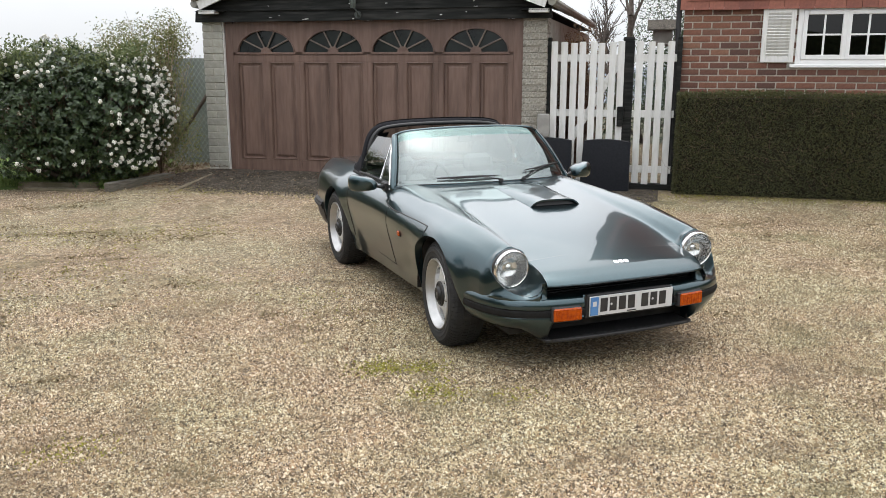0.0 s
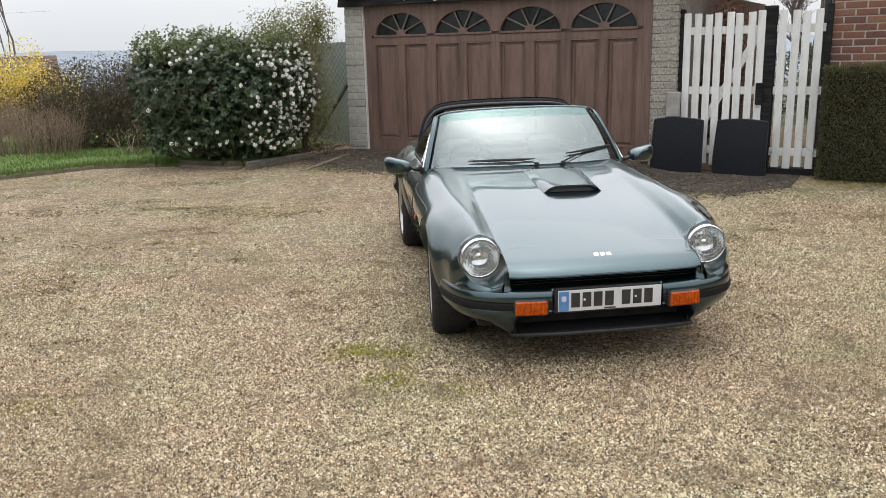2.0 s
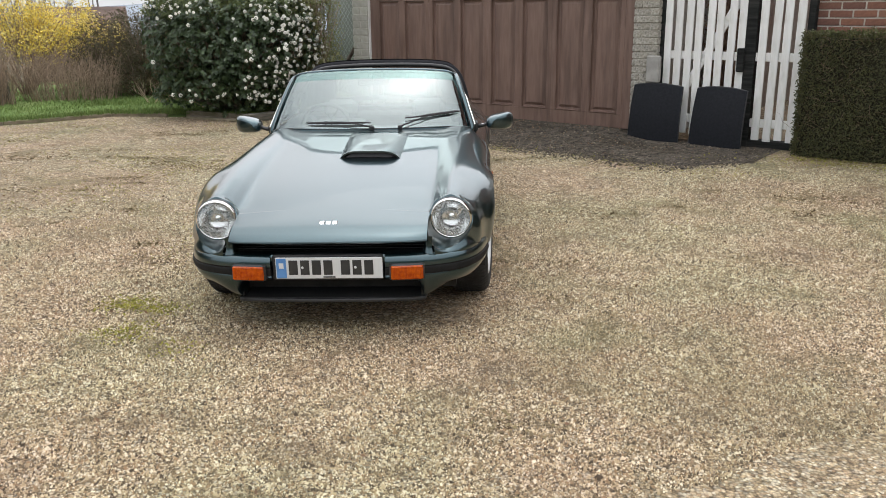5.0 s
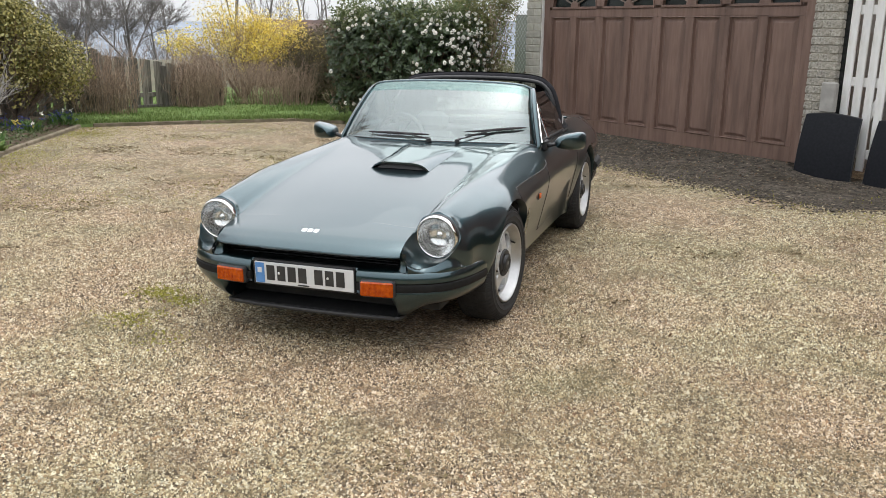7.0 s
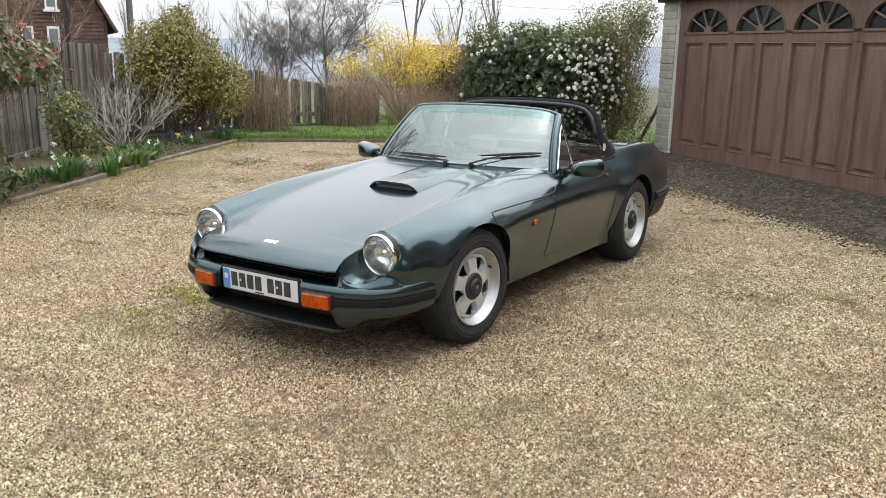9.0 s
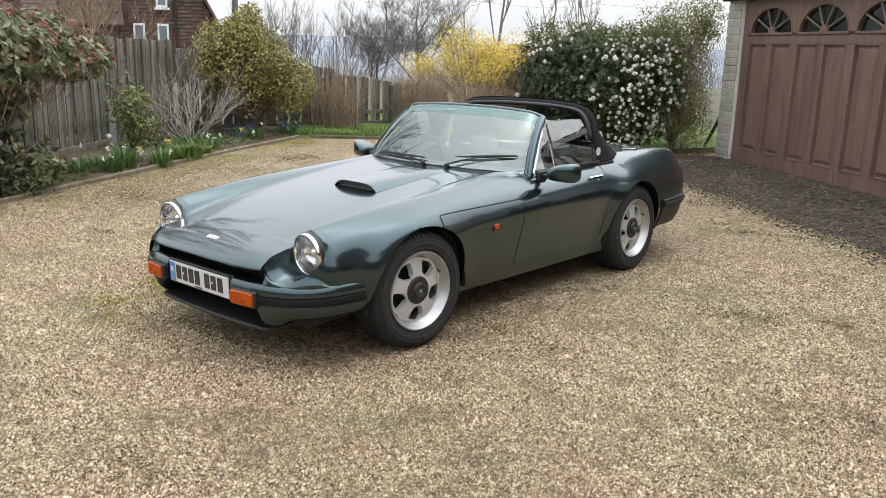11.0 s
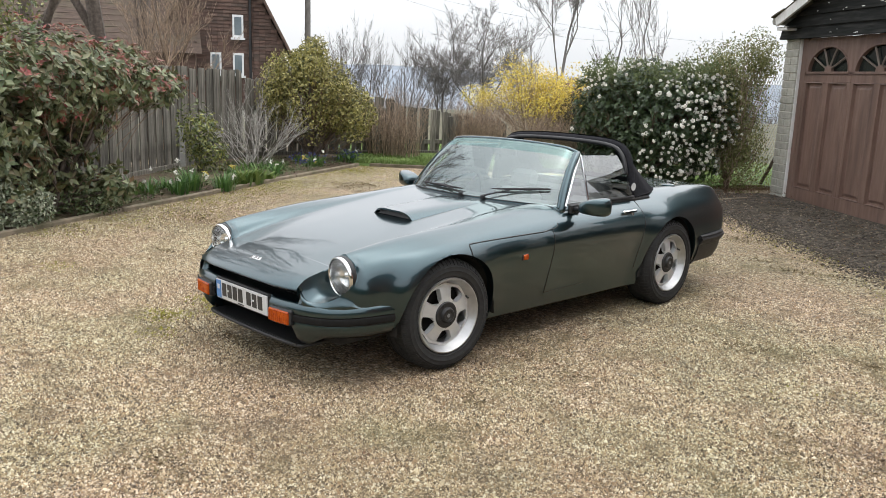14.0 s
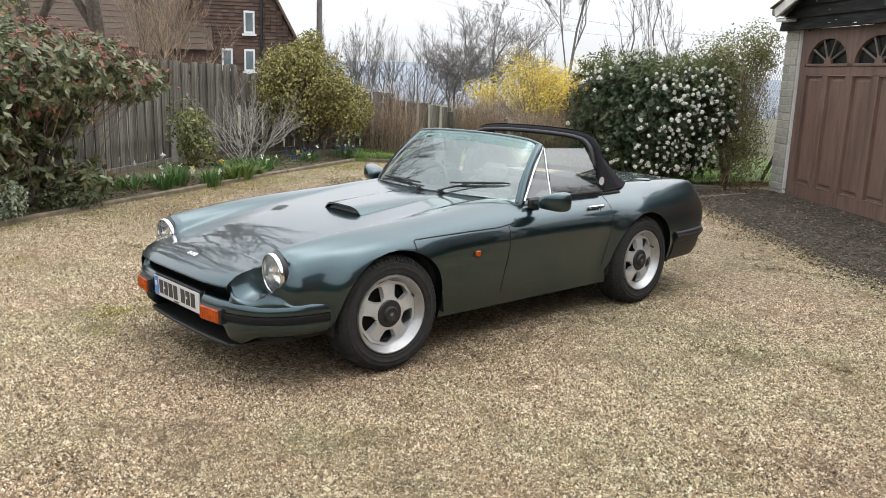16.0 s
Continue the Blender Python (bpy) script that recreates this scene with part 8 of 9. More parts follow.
gp = GARAGE @ Vector((3.85, 1.3, 0))
shrub("wall_climber", "brown leafless climber against the garage side wall", (gp.x, gp.y), [((0, 0, 1.5), (0.30, 0.5, 0.7)), ((0.05, 0.2, 0.8), (0.32, 0.7, 0.8)), ((0.1, 0.8, 1.4), (0.3, 0.6, 0.7))], "foliage", 0.05, 0.02, "dead_leaf", 7000, limb_mat="twig_brown", limb_r=0.02, shell=0.2, twigs=500, lumps=0.25, category="climber")
gp = GARAGE @ Vector((4.6, 7.5, 0))
shrub("garden_shrub", "dark mixed evergreen shrubs behind the picket gate", (gp.x, gp.y), [((-0.6, 0, 0.75), (1.2, 0.6, 0.8)), ((0.9, 0.1, 0.7), (1.2, 0.6, 0.75))], "foliage", 0.07, 0.035, "leaf_vib", 6000, limb_r=0.03, shell=0.5, lumps=0.3)


def bird_table():
    p = GARAGE @ Vector((4.93, 3.2, 0))
    t = thing("bird_table", "small wooden bird table with a pitched roof behind the gate", "bird table", Matrix.Translation((p.x, p.y, 0.0)) @ Matrix.Rotation(TH, 4, "Z"))
    part("post", Mesh().box(-0.03, 0.03, -0.03, 0.03, -0.05, 1.93), M["planter"], t)
    part("tray", Mesh().box(-0.2, 0.2, -0.2, 0.2, 1.93, 1.97, 0.01), M["planter"], t)
    part("house_body", Mesh().box(-0.15, 0.15, -0.15, 0.15, 1.97, 2.2, 0.01), M["planter"], t)
    part("table_roof", Mesh().add([(-0.24, -0.24, 2.17), (0.24, -0.24, 2.17), (0.24, 0, 2.33), (-0.24, 0, 2.33), (0.24, 0.24, 2.17), (-0.24, 0.24, 2.17)], [(0, 1, 2, 3), (3, 2, 4, 5), (1, 4, 2), (0, 3, 5)]), M["fence_wood"], t)


bird_table()


# ---- wire fence by the garage ----
def wire_fence():
    f = thing("wire_fence", "sagging chain-link fence with a diagonal brace", "fence", GARAGE)
    n = 34
    L, H, y0 = 2.6, 1.65, 0.45
    st, en = [], []
    for k in range(-24, n + 2):
        x = -1.36 - L * k / n
        for sg in (-1, 1):
            a = np.array([x, y0, 0.1])
            b = np.array([x - sg * H * 0.75, y0, 0.1 + H])
            lo, hi = -1.36 - L, -1.36
            t0, t1 = 0.0, 1.0
            dx = b[0] - a[0]
            for lim, sign in ((lo, 1), (hi, -1)):
                ta = (lim - a[0]) / dx
                if sign * dx > 0:
                    t0 = max(t0, ta)
                else:
                    t1 = min(t1, ta)
            if t1 > t0 + 0.02:
                st.append(a + (b - a) * t0)
                en.append(a + (b - a) * t1)
    st, en = np.array(st), np.array(en)
    w = part("mesh_wire", twig_mesh("mesh_wire", np.concatenate([st, en]), np.concatenate([en, st]), 0.0035, M["wire"], steps=1, wob=0.0), None, f)
    w["kind"] = "stuff"
    part("brace", Mesh().tube([(-1.40, y0 - 0.02, 1.40), (-2.35, y0 - 0.05, 0.15)], 0.028, 6), M["bark"], f)
    part("post", Mesh().box(-3.97, -3.90, y0 - 0.04, y0 + 0.04, 0, 1.75), M["planter"], f)
    back = part("pale_screen", Mesh().box(-3.6, -1.5, 1.6, 1.63, 0.0, 1.72), M["greenhouse"])
    back.matrix_basis = GARAGE
    tagged(back, "pale sheet screen behind the chain-link fence", "screen")


wire_fence()


# ---- far house, pole, wires ----
def far_house():
    c = at_view(58.2, 38, 0)
    m = pose(c[0], c[1], -0.5, 0, 0, 56) @ pose(-0.93, 0, 0)
    h = thing("far_house", "brown tile-hung cottage with steep roofs beyond the fence", "house", m)
    # local x runs along the gable wall that faces the drive
    g0, g1, ze, za, xm = -1.2, 3.15, 2.95, 8.2, 0.45
    wall = part("wall", Mesh().add([(g0, 0, 0), (g1, 0, 0), (g1, 0, ze), (xm, 0, za), (g0, 0, ze + 1.5), (g0, 8, 0), (g1, 8, 0), (g1, 8, ze), (xm, 8, za), (g0, 8, ze + 1.5)], [(0, 1, 2, 3, 4), (6, 5, 9, 8, 7), (1, 6, 7, 2), (5, 0, 4, 9)]), M["far_tile"], h, "brown tile-hung gable")
    tiles = Mesh()
    z = 0.6
    while z < za - 0.2:
        x0 = g0 if z < ze + 1.5 else g0 + (z - ze - 1.5) / (za - ze - 1.5) * (xm - g0)
        x1 = g1 if z < ze else g1 - (z - ze) / (za - ze) * (g1 - xm)
        x = x0
        while x < x1 - 0.2:
            w = 0.24
            tiles.add([(x, -0.06, z), (x + w, -0.06, z), (x + w, -0.02, z + 0.155), (x, -0.02, z + 0.155), (x, 0, z), (x + w, 0, z)], [(0, 1, 2, 3), (4, 5, 1, 0)])
            x += 0.25
        z += 0.15
    t = part("tiles", tiles, M["far_tile"], wall)
    t["kind"] = "stuff"
    roof = Mesh().add([(g1 + 0.35, -0.35, ze - 0.45), (xm, -0.35, za + 0.15), (xm, 8.3, za + 0.15), (g1 + 0.35, 8.3, ze - 0.45), (g0 - 0.9, -0.35, ze + 0.4), (g0 - 0.9, 8.3, ze + 0.4)], [(0, 1, 2, 3), (1, 4, 5, 2)])
    part("roof", roof, M["far_roof"], h, "mossy brown tiled roof")
    part("verge", Mesh().tube([(g1 + 0.36, -0.37, ze - 0.45), (xm, -0.37, za + 0.15)], 0.07, 6), M["far_tile"], h)
    part("side_wing", Mesh().box(g0 - 9.0, g0 + 0.6, -0.6, 7, 0, 2.8), M["far_tile"], h)
    wr = part("wing_roof", Mesh().add([(g0 - 9.3, -0.9, 2.6), (g0 + 0.9, -0.9, 2.6), (g0 + 0.2, 3.4, 8.0), (g0 - 9.3, 3.4, 8.0)], [(0, 1, 2, 3)]), M["far_roof"], h, "brown tiled roof slope")
    rt = Mesh()
    for i in range(22):
        for k in range(38):
            u0, z0 = g0 - 9.3 + 0.27 * k + (0.13 if i % 2 else 0), 2.6 + 0.245 * i
            y0 = -0.93 + 0.195 * i
            if u0 < g0 + 0.55 - 0.03 * i:
                rt.add([(u0, y0 - 0.03, z0), (u0 + 0.26, y0 - 0.03, z0), (u0 + 0.26, y0 + 0.19, z0 + 0.25), (u0, y0 + 0.19, z0 + 0.25), (u0, y0 + 0.01, z0 - 0.02), (u0 + 0.26, y0 + 0.01, z0 - 0.02)], [(0, 1, 2, 3), (4, 5, 1, 0)])
    t = part("roof_tiles", rt, M["far_roof"], wr)
    t["kind"] = "stuff"
    for x, zz in ((0.92, 1.75), (0.92, 3.35), (-0.02, 1.75)):
        wn_ = part("window", Mesh().box(x, x + 0.46, -0.12, -0.04, zz, zz + 0.95, 0.01), M["upvc"], h, "small white window")
        part("pane", Mesh().box(x + 0.08, x + 0.38, -0.126, -0.12, zz + 0.10, zz + 0.86), M["far_pane"], wn_)
        part("sill", Mesh().box(x - 0.07, x + 0.53, -0.18, -0.04, zz - 0.09, zz), M["upvc"], wn_)
    part("downpipe", Mesh().tube([(1.66, -0.12, 0), (1.66, -0.12, 5.0)], 0.06, 8), M["trim_black"], h)


M["far_roof"] = material("mossy_roof", (0.07, 0.048, 0.038), (0.125, 0.088, 0.068), 0.9, scale=3, stretch=(1, 5, 5), bump=0.5, c3=(0.12, 0.11, 0.07), scale3=0.6)
M["far_pane"] = material("far_pane", (0.10, 0.13, 0.15), (0.20, 0.24, 0.26), 0.1, scale=1.0)
far_house()
pc = at_view(53.4, 40, -1.5)
pole = thing("utility_pole", "grey wooden utility pole beyond the fence", "utility pole", pose(*pc))
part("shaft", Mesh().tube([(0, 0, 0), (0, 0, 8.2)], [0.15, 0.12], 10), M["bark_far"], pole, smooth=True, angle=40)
part("pole_cap", Mesh().lathe([(0.13, 0), (0.13, 0.05), (0.0, 0.08)], 10, m=pose(0, 0, 8.2, 0, -90, 0)), M["trim_black"], pole)
for ang, dist, z in ((20, 70, 5.0), (30, 75, 5.2), (85, 50, 6.0)):
    e = at_view(ang, dist, z)
    pts = [Vector((pc[0], pc[1], 6.2)).lerp(Vector(e), t) - Vector((0, 0, 1.2 * 4 * t * (1 - t))) for t in np.linspace(0, 1, 9)]
    tagged(part("overhead_wire", Mesh().tube(pts, 0.007, 4), M["bark_far"]), "thin grey overhead wire", "wire", "overhead wires")


def outbuilding():
    """A low tiled roof down the slope behind the lawn."""
    o = thing("outbuilding", "low outbuilding with a brown tiled roof beyond the lawn", "outbuilding", pose(0.05, 19.54, 0, 0, 0, 198))
    part("wall", Mesh().box(4.3, 6.0, -2.6, 0.4, -3.5, 0.95), M["far_tile"], o)
    part("roof", Mesh().add([(4.1, 0.6, 0.86), (6.2, 0.6, 0.86), (6.2, -1.1, 1.62), (4.1, -1.1, 1.62), (6.2, -2.9, 0.86), (4.1, -2.9, 0.86)], [(0, 1, 2, 3), (3, 2, 4, 5), (0, 3, 5), (1, 4, 2)]), M["far_tile"], o, "brown tiled pitched roof")
    tl = Mesh()
    for i in range(9):
        for k in range(8):
            x, y, z = 4.1 + 0.255 * k + (0.12 if i % 2 else 0), 0.62 - 0.188 * i, 0.87 + 0.084 * i
            tl.add([(x, y, z), (x + 0.245, y, z), (x + 0.245, y - 0.19, z + 0.09), (x, y - 0.19, z + 0.09), (x, y - 0.01, z - 0.02), (x + 0.245, y - 0.01, z - 0.02)], [(0, 1, 2, 3), (4, 5, 1, 0)])
    ob = part("roof_tiles", tl, M["far_tile"], o)
    ob["kind"] = "stuff"


outbuilding()


# ---- low plants in the bed ----
def clump(name, label, base, n, h, mat, w=0.012, spread_=0.10, category="plant"):
    z = ground_z(*base) + 0.04
    s = thing(name, label, category, pose(base[0], base[1], z))
    g = np.random.default_rng(int(abs(base[0] * 1000 + base[1] * 77)))
    a = g.uniform(0, 2 * math.pi, n)
    r0 = g.random((n, 1)) * spread_
    st = np.concatenate([np.stack([np.cos(a), np.sin(a)], axis=1) * r0, np.full((n, 1), -0.03)], axis=1)
    lean = g.uniform(0.15, 1.0, (n, 1))
    hh = h * g.uniform(0.35, 1.1, (n, 1))
    d = np.stack([np.cos(a), np.sin(a)], axis=1)
    m1 = st + np.concatenate([d * lean * hh * 0.3, hh * 0.6], axis=1)
    tip = st + np.concatenate([d * lean * hh, hh * (1 - 0.25 * lean)], axis=1)
    sd = np.concatenate([np.stack([-np.sin(a), np.cos(a)], axis=1), np.zeros((n, 1))], axis=1) * w
    v = np.stack([st - sd, st + sd, m1 + sd, m1 - sd, tip], axis=1).reshape(-1, 3)
    k = (np.arange(n) * 5)[:, None]
    f = np.concatenate([k + [[0, 1, 2]], k + [[0, 2, 3]], k + [[3, 2, 4]]])
    ob = part("blade_tuft", arrays_to_mesh("blade_tuft", v, f, M[mat]), None, s)
    ob["kind"] = "stuff"
    return s, tip


def blooms(s, pts, size, mat, per=8):
    p = np.repeat(pts, per, axis=0)
    d = unit(rng.normal(0, 1, p.shape))
    ob = part("bloom", leaf_mesh("bloom", p + d * size * 0.2, d, size, size * 0.6, M[mat], 0.5), None, s)
    ob["kind"] = "stuff"


BED_CLUMPS = []
_g = random.Random(4)
for k in range(44):
    u = _g.uniform(0.25, 0.97)
    ex, ey = along(BED_EDGE, u)
    off = _g.uniform(0.38, 1.1)
    BED_CLUMPS.append(((ex - off * 0.91, ey - off * 0.41), _g.uniform(0.12, 0.26), _g.randint(18, 50)))
BED_CLUMPS += [((-4.86, 10.46), 0.20, 46), ((-5.05, 10.62), 0.22, 50), ((-5.28, 10.74), 0.24, 50), ((-4.98, 10.34), 0.18, 40)]
for i, (b, h, n) in enumerate(BED_CLUMPS):
    s, tip = clump("bulb_clump", "clump of green strap-shaped bulb leaves in the bed", b, n, h, "blade_bulb")
    if i % 9 == 0:
        blooms(s, tip[:2] + [0, 0, 0.06], 0.04, "flower")
    if i % 7 == 1:
        blooms(s, tip[:2] + [0, 0, 0.08], 0.045, "petal_yellow")
    if b[1] > 9.2:
        blooms(s, tip[8:22] + [0, 0, 0.02], 0.028, "petal_blue", 5)
for b, n, h in (((-3.36, 7.33), 70, 0.24), ((-3.44, 7.56), 60, 0.22), ((-3.62, 7.86), 40, 0.15)):
    clump("leafy_clump", "bright green broad-leaved bulb clump in the bed", b, n, h, "blade", 0.022, 0.14)
for b, n, h in (((-3.05, 6.86), 130, 0.27), ((-3.2, 6.45), 150, 0.34), ((-3.0, 6.2), 90, 0.26), ((-4.6, 9.5), 90, 0.25), ((-4.0, 8.3), 70, 0.2)):
    s, tip = clump("daffodil_clump", "clump of grey-green daffodil leaves in the bed", b, n, h, "blade_bulb", 0.007, 0.13)
    blooms(s, tip[:2] + [0, 0, 0.06], 0.045, "flower" if n % 20 else "petal_yellow")


def ground_cover():
    g = np.random.default_rng(21)
    n = 11000
    u, t = g.random(n), g.random(n) ** 0.8
    pts = []
    for a, b in zip(u, t):
        ex, ey = along(BED_EDGE, a)
        dens = noise.noise((ex * 1.4, ey * 1.4 + b * 3, 2))
        if dens > -0.02:
            x, y = ex - (0.06 + 1.5 * b) * 0.91, ey - (0.06 + 1.5 * b) * 0.41
            pts.append((x, y, ground_z(x, y) + 0.05 + 0.10 * g.random() * (dens + 0.3)))
    P = np.array(pts)
    tagged(part("ground_cover", leaf_mesh("ground_cover", P, np.tile([0, 0, 1.0], (len(P), 1)), 0.045, 0.024, M["leaf_low"], 0.7), None), "low leafy ground cover in the flower bed", "ground cover", kind="stuff")


ground_cover()


def scatter_blades(name, poly_a, poly_b, n, h, mat, label):
    g = np.random.default_rng(12)
    pts = []
    for u, t in zip(g.random(n), g.random(n) ** 1.3):
        a, b = along(poly_a, u), along(poly_b, u)
        pts.append((a[0] * (1 - t) + b[0] * t, a[1] * (1 - t) + b[1] * t))
    P = np.array(pts)
    Z = gz(P[:, 0], P[:, 1]) + 0.045
    st = np.column_stack([P, Z])
    hh = h * g.uniform(0.5, 1.2, n)
    a = g.uniform(0, 2 * math.pi, n)
    tip = st + np.column_stack([np.cos(a) * hh * 0.4, np.sin(a) * hh * 0.4, hh])
    sd = np.column_stack([-np.sin(a), np.cos(a), np.zeros(n)]) * 0.005
    v = np.stack([st - sd, st + sd, tip], axis=1).reshape(-1, 3)
    f = np.arange(n * 3).reshape(-1, 3)
    tagged(part(name, arrays_to_mesh(name, v, f, M[mat]), None), label, "grass", kind="stuff")


scatter_blades("grass", LAWN_EDGE, [(-8.0, 12.3), (-6.5, 15.5), (-3.0, 16.0), (0.0, 15.0), (1.2, 13.0)], 42000, 0.07, "blade", "short green grass blades of the lawn")


# ---- loose stones, weeds, dead leaves on the drive ----
def stones(n):
    """Loose stones, thickest on the open part of the drive that the walk goes round, and larger ones strewn thinly beyond."""
    g = np.random.default_rng(2)
    m = int(n * 2.4)
    x, y = g.uniform(-3.2, 8.6, m), g.uniform(0.5, 8.2, m)
    near = np.sqrt(np.minimum.reduce([(x - cx) ** 2 + (y - cy) ** 2 for cx, cy in ((0.5, 0.0), (1.5, -0.2), (2.5, -0.4), (3.5, -0.2), (4.5, 0.2), (5.4, 0.6), (6.5, 1.1))]))
    keep = (g.random(m) < np.clip(1.0 - (near - 3.6) / 3.6, 0.06, 1)) & (near > 2.0) & ~((np.abs(x - 2.7) < 0.62) & (y > 3.75) & (y < 7.2))
    x, y = x[keep][:n], y[keep][:n]
    far = 90000
    fx, fy = g.uniform(-4.6, 8.5, far), g.uniform(4.0, 12.2, far)
    out, side = to_garage(fx, fy)[1], (fx + 4.6) * 0.92 + (fy - 10.4) * 0.40
    ok = (out > 1.45) & (side > 0.1) & ~((np.abs(fx - 2.7) < 0.7) & (fy < 7.4))
    big = ok.sum()
    x, y = np.concatenate([x, fx[ok]]), np.concatenate([y, fy[ok]])
    n = len(x)
    r = 0.0042 * np.exp(g.normal(0, 0.32, n))
    r[-big:] *= 1.05
    ax = np.stack([r * g.uniform(0.85, 1.4, n), r * g.uniform(0.7, 1.1, n), r * g.uniform(0.9, 1.3, n)], axis=1)
    base = np.array([(1, 0, -0.25), (0, 1, -0.25), (-1, 0, -0.25), (0, -1, -0.25), (0, 0, 1)], float)
    v = (base[None] + g.normal(0, 0.24, (n, 5, 3))) * ax[:, None, :]
    a = g.uniform(0, 2 * math.pi, n)
    ca, sa = np.cos(a)[:, None], np.sin(a)[:, None]
    v = np.stack([v[..., 0] * ca - v[..., 1] * sa, v[..., 0] * sa + v[..., 1] * ca, v[..., 2]], axis=-1)
    v += np.stack([x, y, gz(x, y) + 0.006 * np.sin(x * 2.1 + 0.7 * y) * np.cos(y * 1.7 - 0.4 * x) + g.uniform(0.0005, 0.004, n)], axis=1)[:, None, :]
    f = np.array([(0, 1, 4), (1, 2, 4), (2, 3, 4), (3, 0, 4)])
    F = (f[None] + (np.arange(n) * 5)[:, None, None]).reshape(-1, 3)
    tagged(part("gravel_stones", arrays_to_mesh("gravel_stones", v.reshape(-1, 3), F, M["stone"]), None), "loose tan and brown gravel stones", "gravel", kind="stuff")


stones(540000)


M["mud"] = ramp_by_random("dark_mud", [(0.11, 0.08, 0.045), (0.20, 0.15, 0.085), (0.17, 0.135, 0.065)], "island", 0.95, 0.0, 30)


def weeds():
    g = np.random.default_rng(9)
    P = []
    for cx, cy, r, n in ((1.42, 4.06, 0.14, 420), (1.65, 3.96, 0.11, 280), (1.57, 3.62, 0.15, 320), (1.92, 3.41, 0.14, 130), (-0.17, 3.59, 0.12, 220), (-0.3, 8.6, 0.5, 300), (4.9, 5.5, 0.25, 60), (0.35, 7.9, 0.35, 160), (-0.6, 6.0, 0.5, 160), (-1.8, 7.6, 0.6, 200), (-3.2, 8.0, 0.4, 400), (-3.9, 9.8, 0.3, 300), (-2.0, 11.6, 0.9, 700), (0.0, 11.1, 0.5, 400), (6.9, 8.0, 0.5, 500), (6.0, 8.1, 0.3, 100), (0.0, 7.1, 0.6, 420), (0.75, 8.35, 0.55, 420), (1.25, 8.2, 0.4, 240), (-0.1, 3.6, 0.16, 160), (-1.4, 5.9, 0.8, 500)):
        P.append(np.stack([g.normal(cx, r * 0.6, n), g.normal(cy, r * 0.5, n)], axis=1))
    for u, off in zip(g.random(5600), np.abs(g.normal(0, 0.42, 5600))):
        ex, ey = along(BED_EDGE, 0.25 + 0.75 * u)
        P.append(np.array([[ex + (0.06 + off) * 0.91, ey + (0.06 + off) * 0.41]]))
    # thin moss over the far, seldom driven side
    mx, my = g.uniform(-4.4, 2.2, 26000), g.uniform(4.6, 11.4, 26000)
    thick = np.sin(mx * 1.7 + 1.3 * np.sin(my * 0.9)) + np.sin(my * 2.3 + mx) + 0.7 * np.sin(mx * 4.1 - my * 3.3) - 0.35 * (mx + 2.5)
    ok = (g.random(26000) < 1 / (1 + np.exp(-1.8 * (thick - 0.6)))) & ((mx + 4.6) * 0.92 + (my - 10.4) * 0.40 > 0.12) & (to_garage(mx, my)[1] > 1.5) & ~((mx > 1.7) & (my < 7.7))
    P.append(np.column_stack([mx[ok], my[ok]]))
    for _ in range(2600):
        v = GARAGE @ Vector((g.uniform(-1.2, 5.2), -1.40 - g.normal(0.05, 0.16), 0))
        P.append(np.array([[v.x, v.y]]))
    for _ in range(3200):
        v = GARAGE @ Vector((g.uniform(5.2, 9.4), -0.20 - abs(g.normal(0.0, 0.22)), 0))
        P.append(np.array([[v.x, v.y]]))
    P = np.concatenate(P)
    pts = np.column_stack([P, gz(P[:, 0], P[:, 1]) + 0.006])
    tagged(part("moss", leaf_mesh("moss", pts, np.tile([0, 0, 1.0], (len(pts), 1)), 0.018, 0.010, M["weed"], 0.5), None), "small patches of moss and weed in the gravel", "moss", kind="stuff")
    Q = []
    for cx, cy, rx, ry, k in ((0.25, 8.25, 0.6, 0.24, 260), (4.42, 6.05, 0.48, 0.24, 200), (-0.2, 8.7, 0.35, 0.12, 120), (1.1, 5.26, 0.12, 0.08, 70), (0.6, 6.3, 0.2, 0.1, 90), (5.2, 4.6, 0.25, 0.1, 80), (3.4, 2.6, 0.3, 0.12, 80), (-1.2, 5.6, 0.5, 0.2, 200), (6.1, 6.4, 0.4, 0.2, 120), (0.0, 7.6, 0.3, 0.1, 150), (0.15, 5.87, 0.07, 0.04, 45), (-0.03, 5.75, 0.05, 0.03, 30), (-0.17, 4.53, 0.12, 0.06, 50), (3.85, 4.1, 0.15, 0.1, 50), (5.04, 6.2, 0.16, 0.08, 60), (3.53, 4.84, 0.2, 0.1, 60)):
        Q.append(np.column_stack([g.normal(cx, rx * 0.5, k), g.normal(cy, ry * 0.5, k)]))
    for _ in range(70):
        cx, cy, r = g.uniform(-3.2, 7.5), g.uniform(4.6, 10.6), g.uniform(0.05, 0.22)
        out, side = float(to_garage(cx, cy)[1]), (cx + 4.6) * 0.92 + (cy - 10.4) * 0.40
        if out > 1.7 and side > 0.4 and not (abs(cx - 2.7) < 1.05 and cy < 7.7):
            k = int(700 * r)
            Q.append(np.column_stack([g.normal(cx, r, k), g.normal(cy, r * 0.6, k)]))
    foot = [GARAGE @ Vector((g.uniform(5.2, 9.4), -0.18 - abs(g.normal(0.0, 0.14)), 0)) for _ in range(1500)]
    Q.append(np.array([(v.x, v.y) for v in foot]))
    Q = np.concatenate(Q)
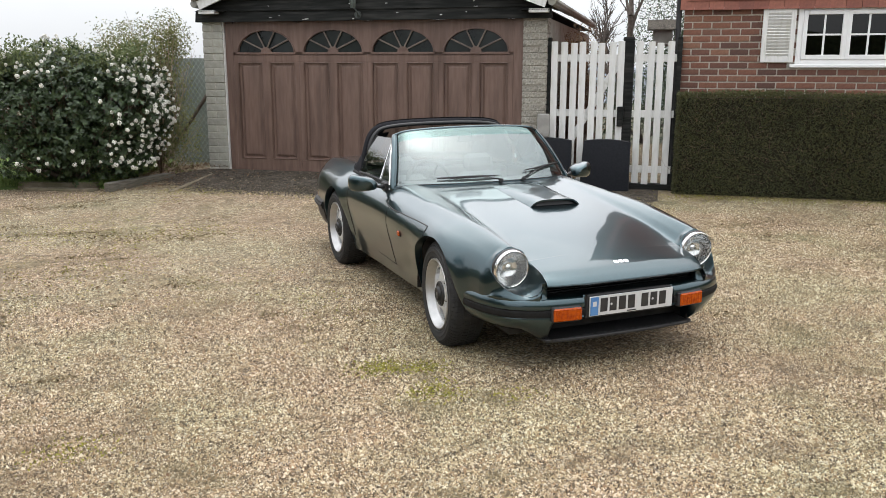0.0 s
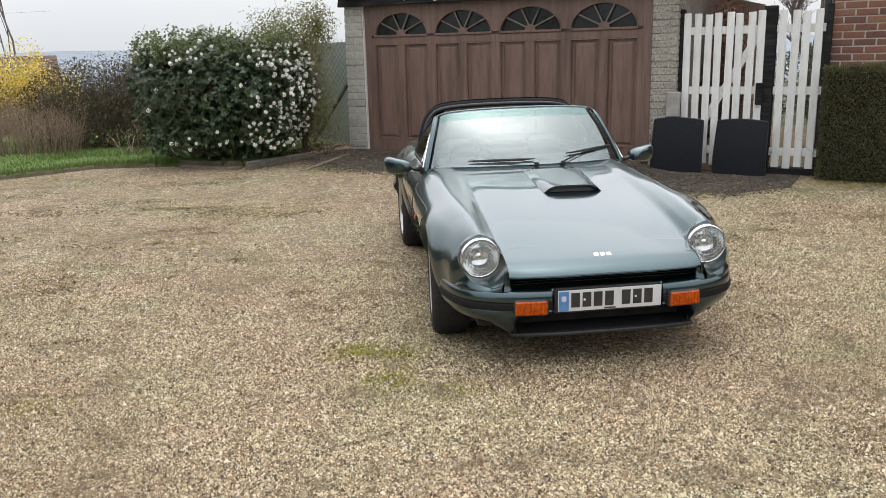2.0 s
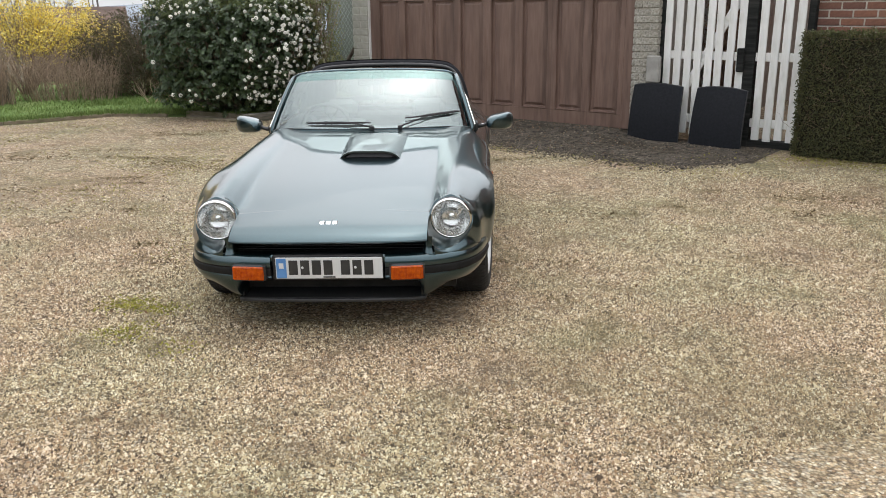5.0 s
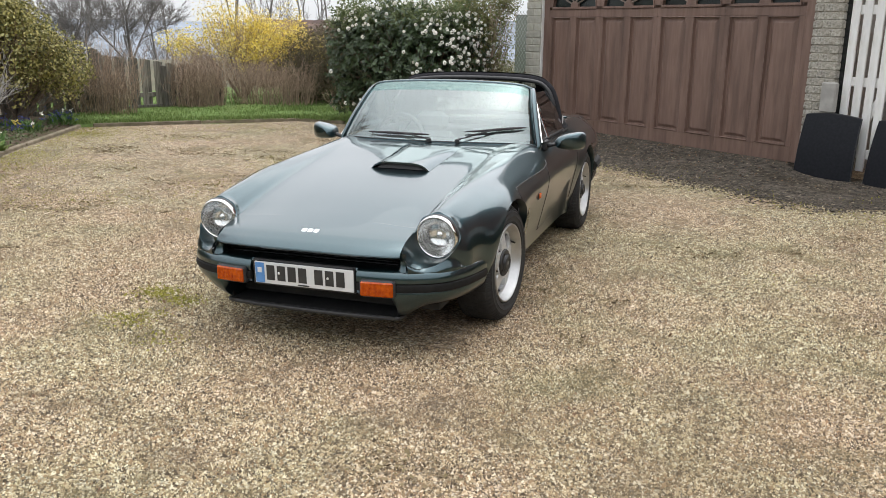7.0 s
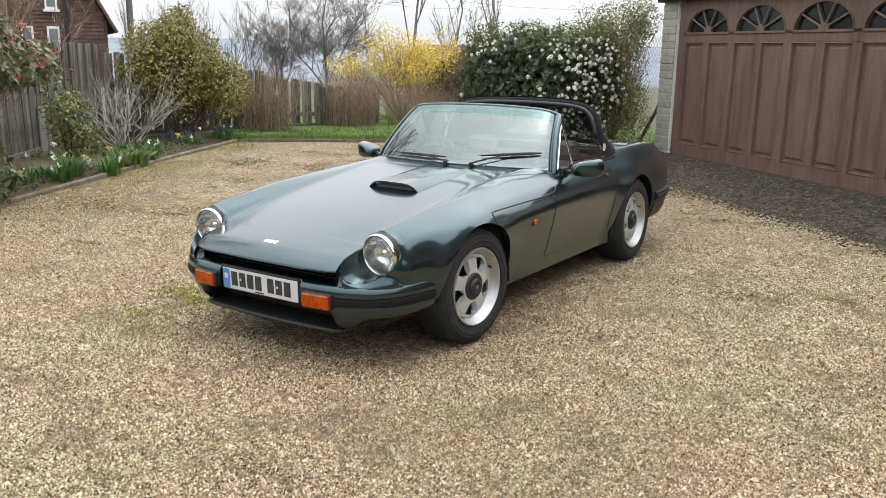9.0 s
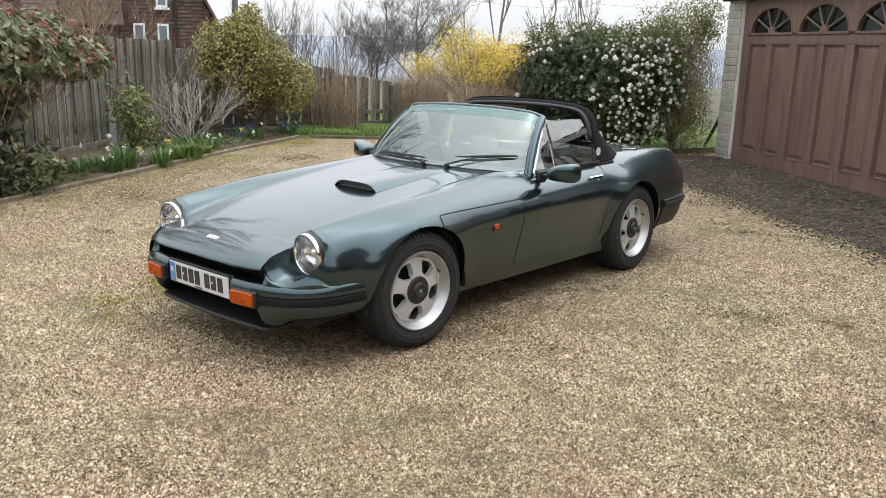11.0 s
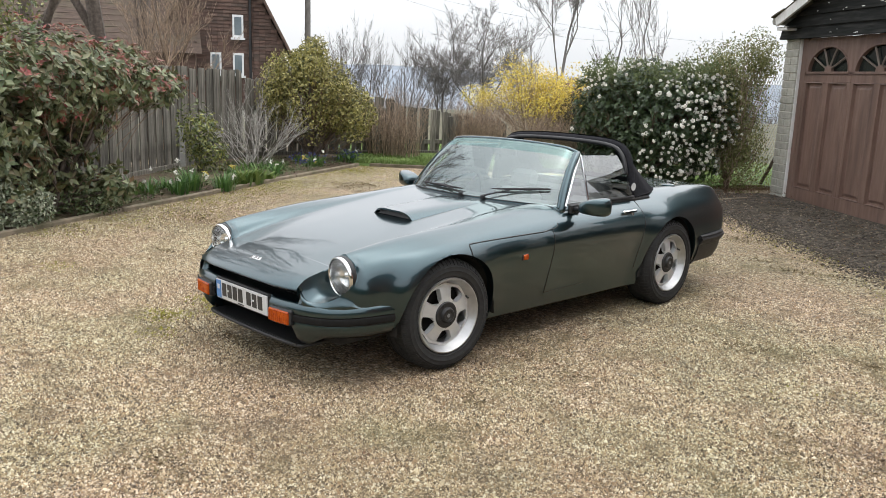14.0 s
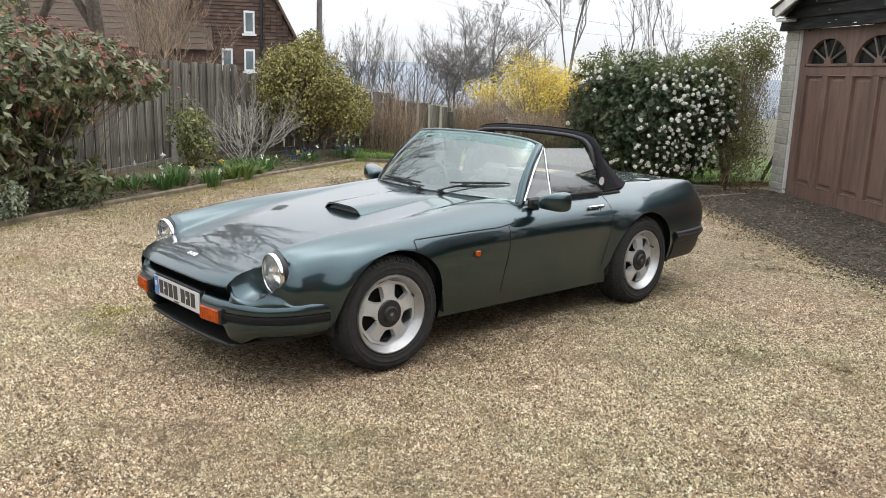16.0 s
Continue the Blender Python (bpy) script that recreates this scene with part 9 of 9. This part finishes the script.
    tagged(part("mud", leaf_mesh("mud", np.column_stack([Q, gz(Q[:, 0], Q[:, 1]) + 0.009]), np.tile([0, 0, 1.0], (len(Q), 1)), 0.026, 0.016, M["mud"], 0.3), None), "dark muddy crumbs worn into the gravel", "mud", kind="stuff")
    n = 10000
    x, y = g.uniform(-3.5, 8, n), g.uniform(3.0, 11.5, n)
    drift = np.sin(x * 2.3 + 1.7 * np.sin(y * 1.1)) + np.sin(y * 3.1 + 1.3 * np.sin(x * 0.9)) + 0.8 * np.sin(x * 5.3 - y * 4.1)
    ok = (g.random(n) < 1 / (1 + np.exp(-2.2 * (drift - 1.0)))) & ~((np.abs(x - 2.7) < 1.0) & (y < 7.6))
    x, y = x[ok], y[ok]
    x, y = np.concatenate([x, g.uniform(-2.5, 7, 350)]), np.concatenate([y, g.uniform(1, 6, 350)])
    pts = np.column_stack([x, y, gz(x, y) + 0.012])
    m2 = np.column_stack([g.normal(0.9, 0.5, 350), g.normal(11.6, 0.35, 350)])
    lit = np.column_stack([g.normal(1.2, 0.55, 2600), g.normal(12.75, 0.5, 2600)])
    ap = [GARAGE @ Vector((g.uniform(-1.6, 3.6), -g.uniform(0.0, 1.25) ** 1.0, 0)) for _ in range(500)]
    m2 = np.concatenate([m2, np.array([(v.x, v.y) for v in ap])])
    pts = np.concatenate([pts, np.column_stack([m2, gz(m2[:, 0], m2[:, 1]) + np.where(np.arange(len(m2)) < 350, 0.05, 0.014)])])
    pts = np.concatenate([pts, np.column_stack([lit, gz(lit[:, 0], lit[:, 1]) + 0.07])])
    tagged(part("dead_leaves", leaf_mesh("dead_leaves", pts, np.tile([0, 0, 1.0], (len(pts), 1)), 0.026, 0.015, M["dead_leaf"], 0.5), None), "scattered brown dead leaves and bark bits", "dead leaves", kind="stuff")


weeds()


def apron_grit():
    """Dark lumps on the apron, thinning out across its ragged edge."""
    g = np.random.default_rng(31)
    n = 16000
    w = g.random(n)
    u = g.uniform(-1.75, 4.95, n)
    reach = 1.26 + 0.10 * smooth01((u - 1.0) / 2.0) - 0.55 * smooth01((u - 4.45) / 0.5) - 0.45 * smooth01((-0.7 - u) / 0.9)
    d = np.where(w < 0.55, g.uniform(0.0, 1.0, n) * reach, reach + g.normal(0, 0.15, n))
    m = np.array(GARAGE)
    p = np.column_stack([u, -d, np.zeros(n), np.ones(n)]) @ m.T
    x, y = p[:, 0], p[:, 1]
    r = 0.0065 * np.exp(g.normal(0, 0.4, n))
    base = np.array([(1, 0, 0), (0, 1, 0), (-1, 0, 0), (0, -1, 0), (0, 0, 1), (0, 0, -1)], float)
    v = (base[None] + g.normal(0, 0.25, (n, 6, 3))) * (r[:, None, None] * np.array([1.2, 0.9, 0.6]))
    v += np.column_stack([x, y, gz(x, y) + 0.010])[:, None, :]
    f = np.array([(0, 1, 4), (1, 2, 4), (2, 3, 4), (3, 0, 4), (1, 0, 5), (2, 1, 5), (3, 2, 5), (0, 3, 5)])
    F = (f[None] + (np.arange(n) * 6)[:, None, None]).reshape(-1, 3)
    tagged(part("apron_grit", arrays_to_mesh("apron_grit", v.reshape(-1, 3), F, M["grit"], True), None), "dark crumbs and grit lying on the apron", "grit", kind="stuff")


M["grit"] = ramp_by_random("apron_grit", [(0.03, 0.026, 0.022), (0.06, 0.05, 0.04), (0.11, 0.09, 0.07), (0.07, 0.058, 0.046), (0.26, 0.22, 0.16)], "island", 0.9, 0.0, 60)
apron_grit()
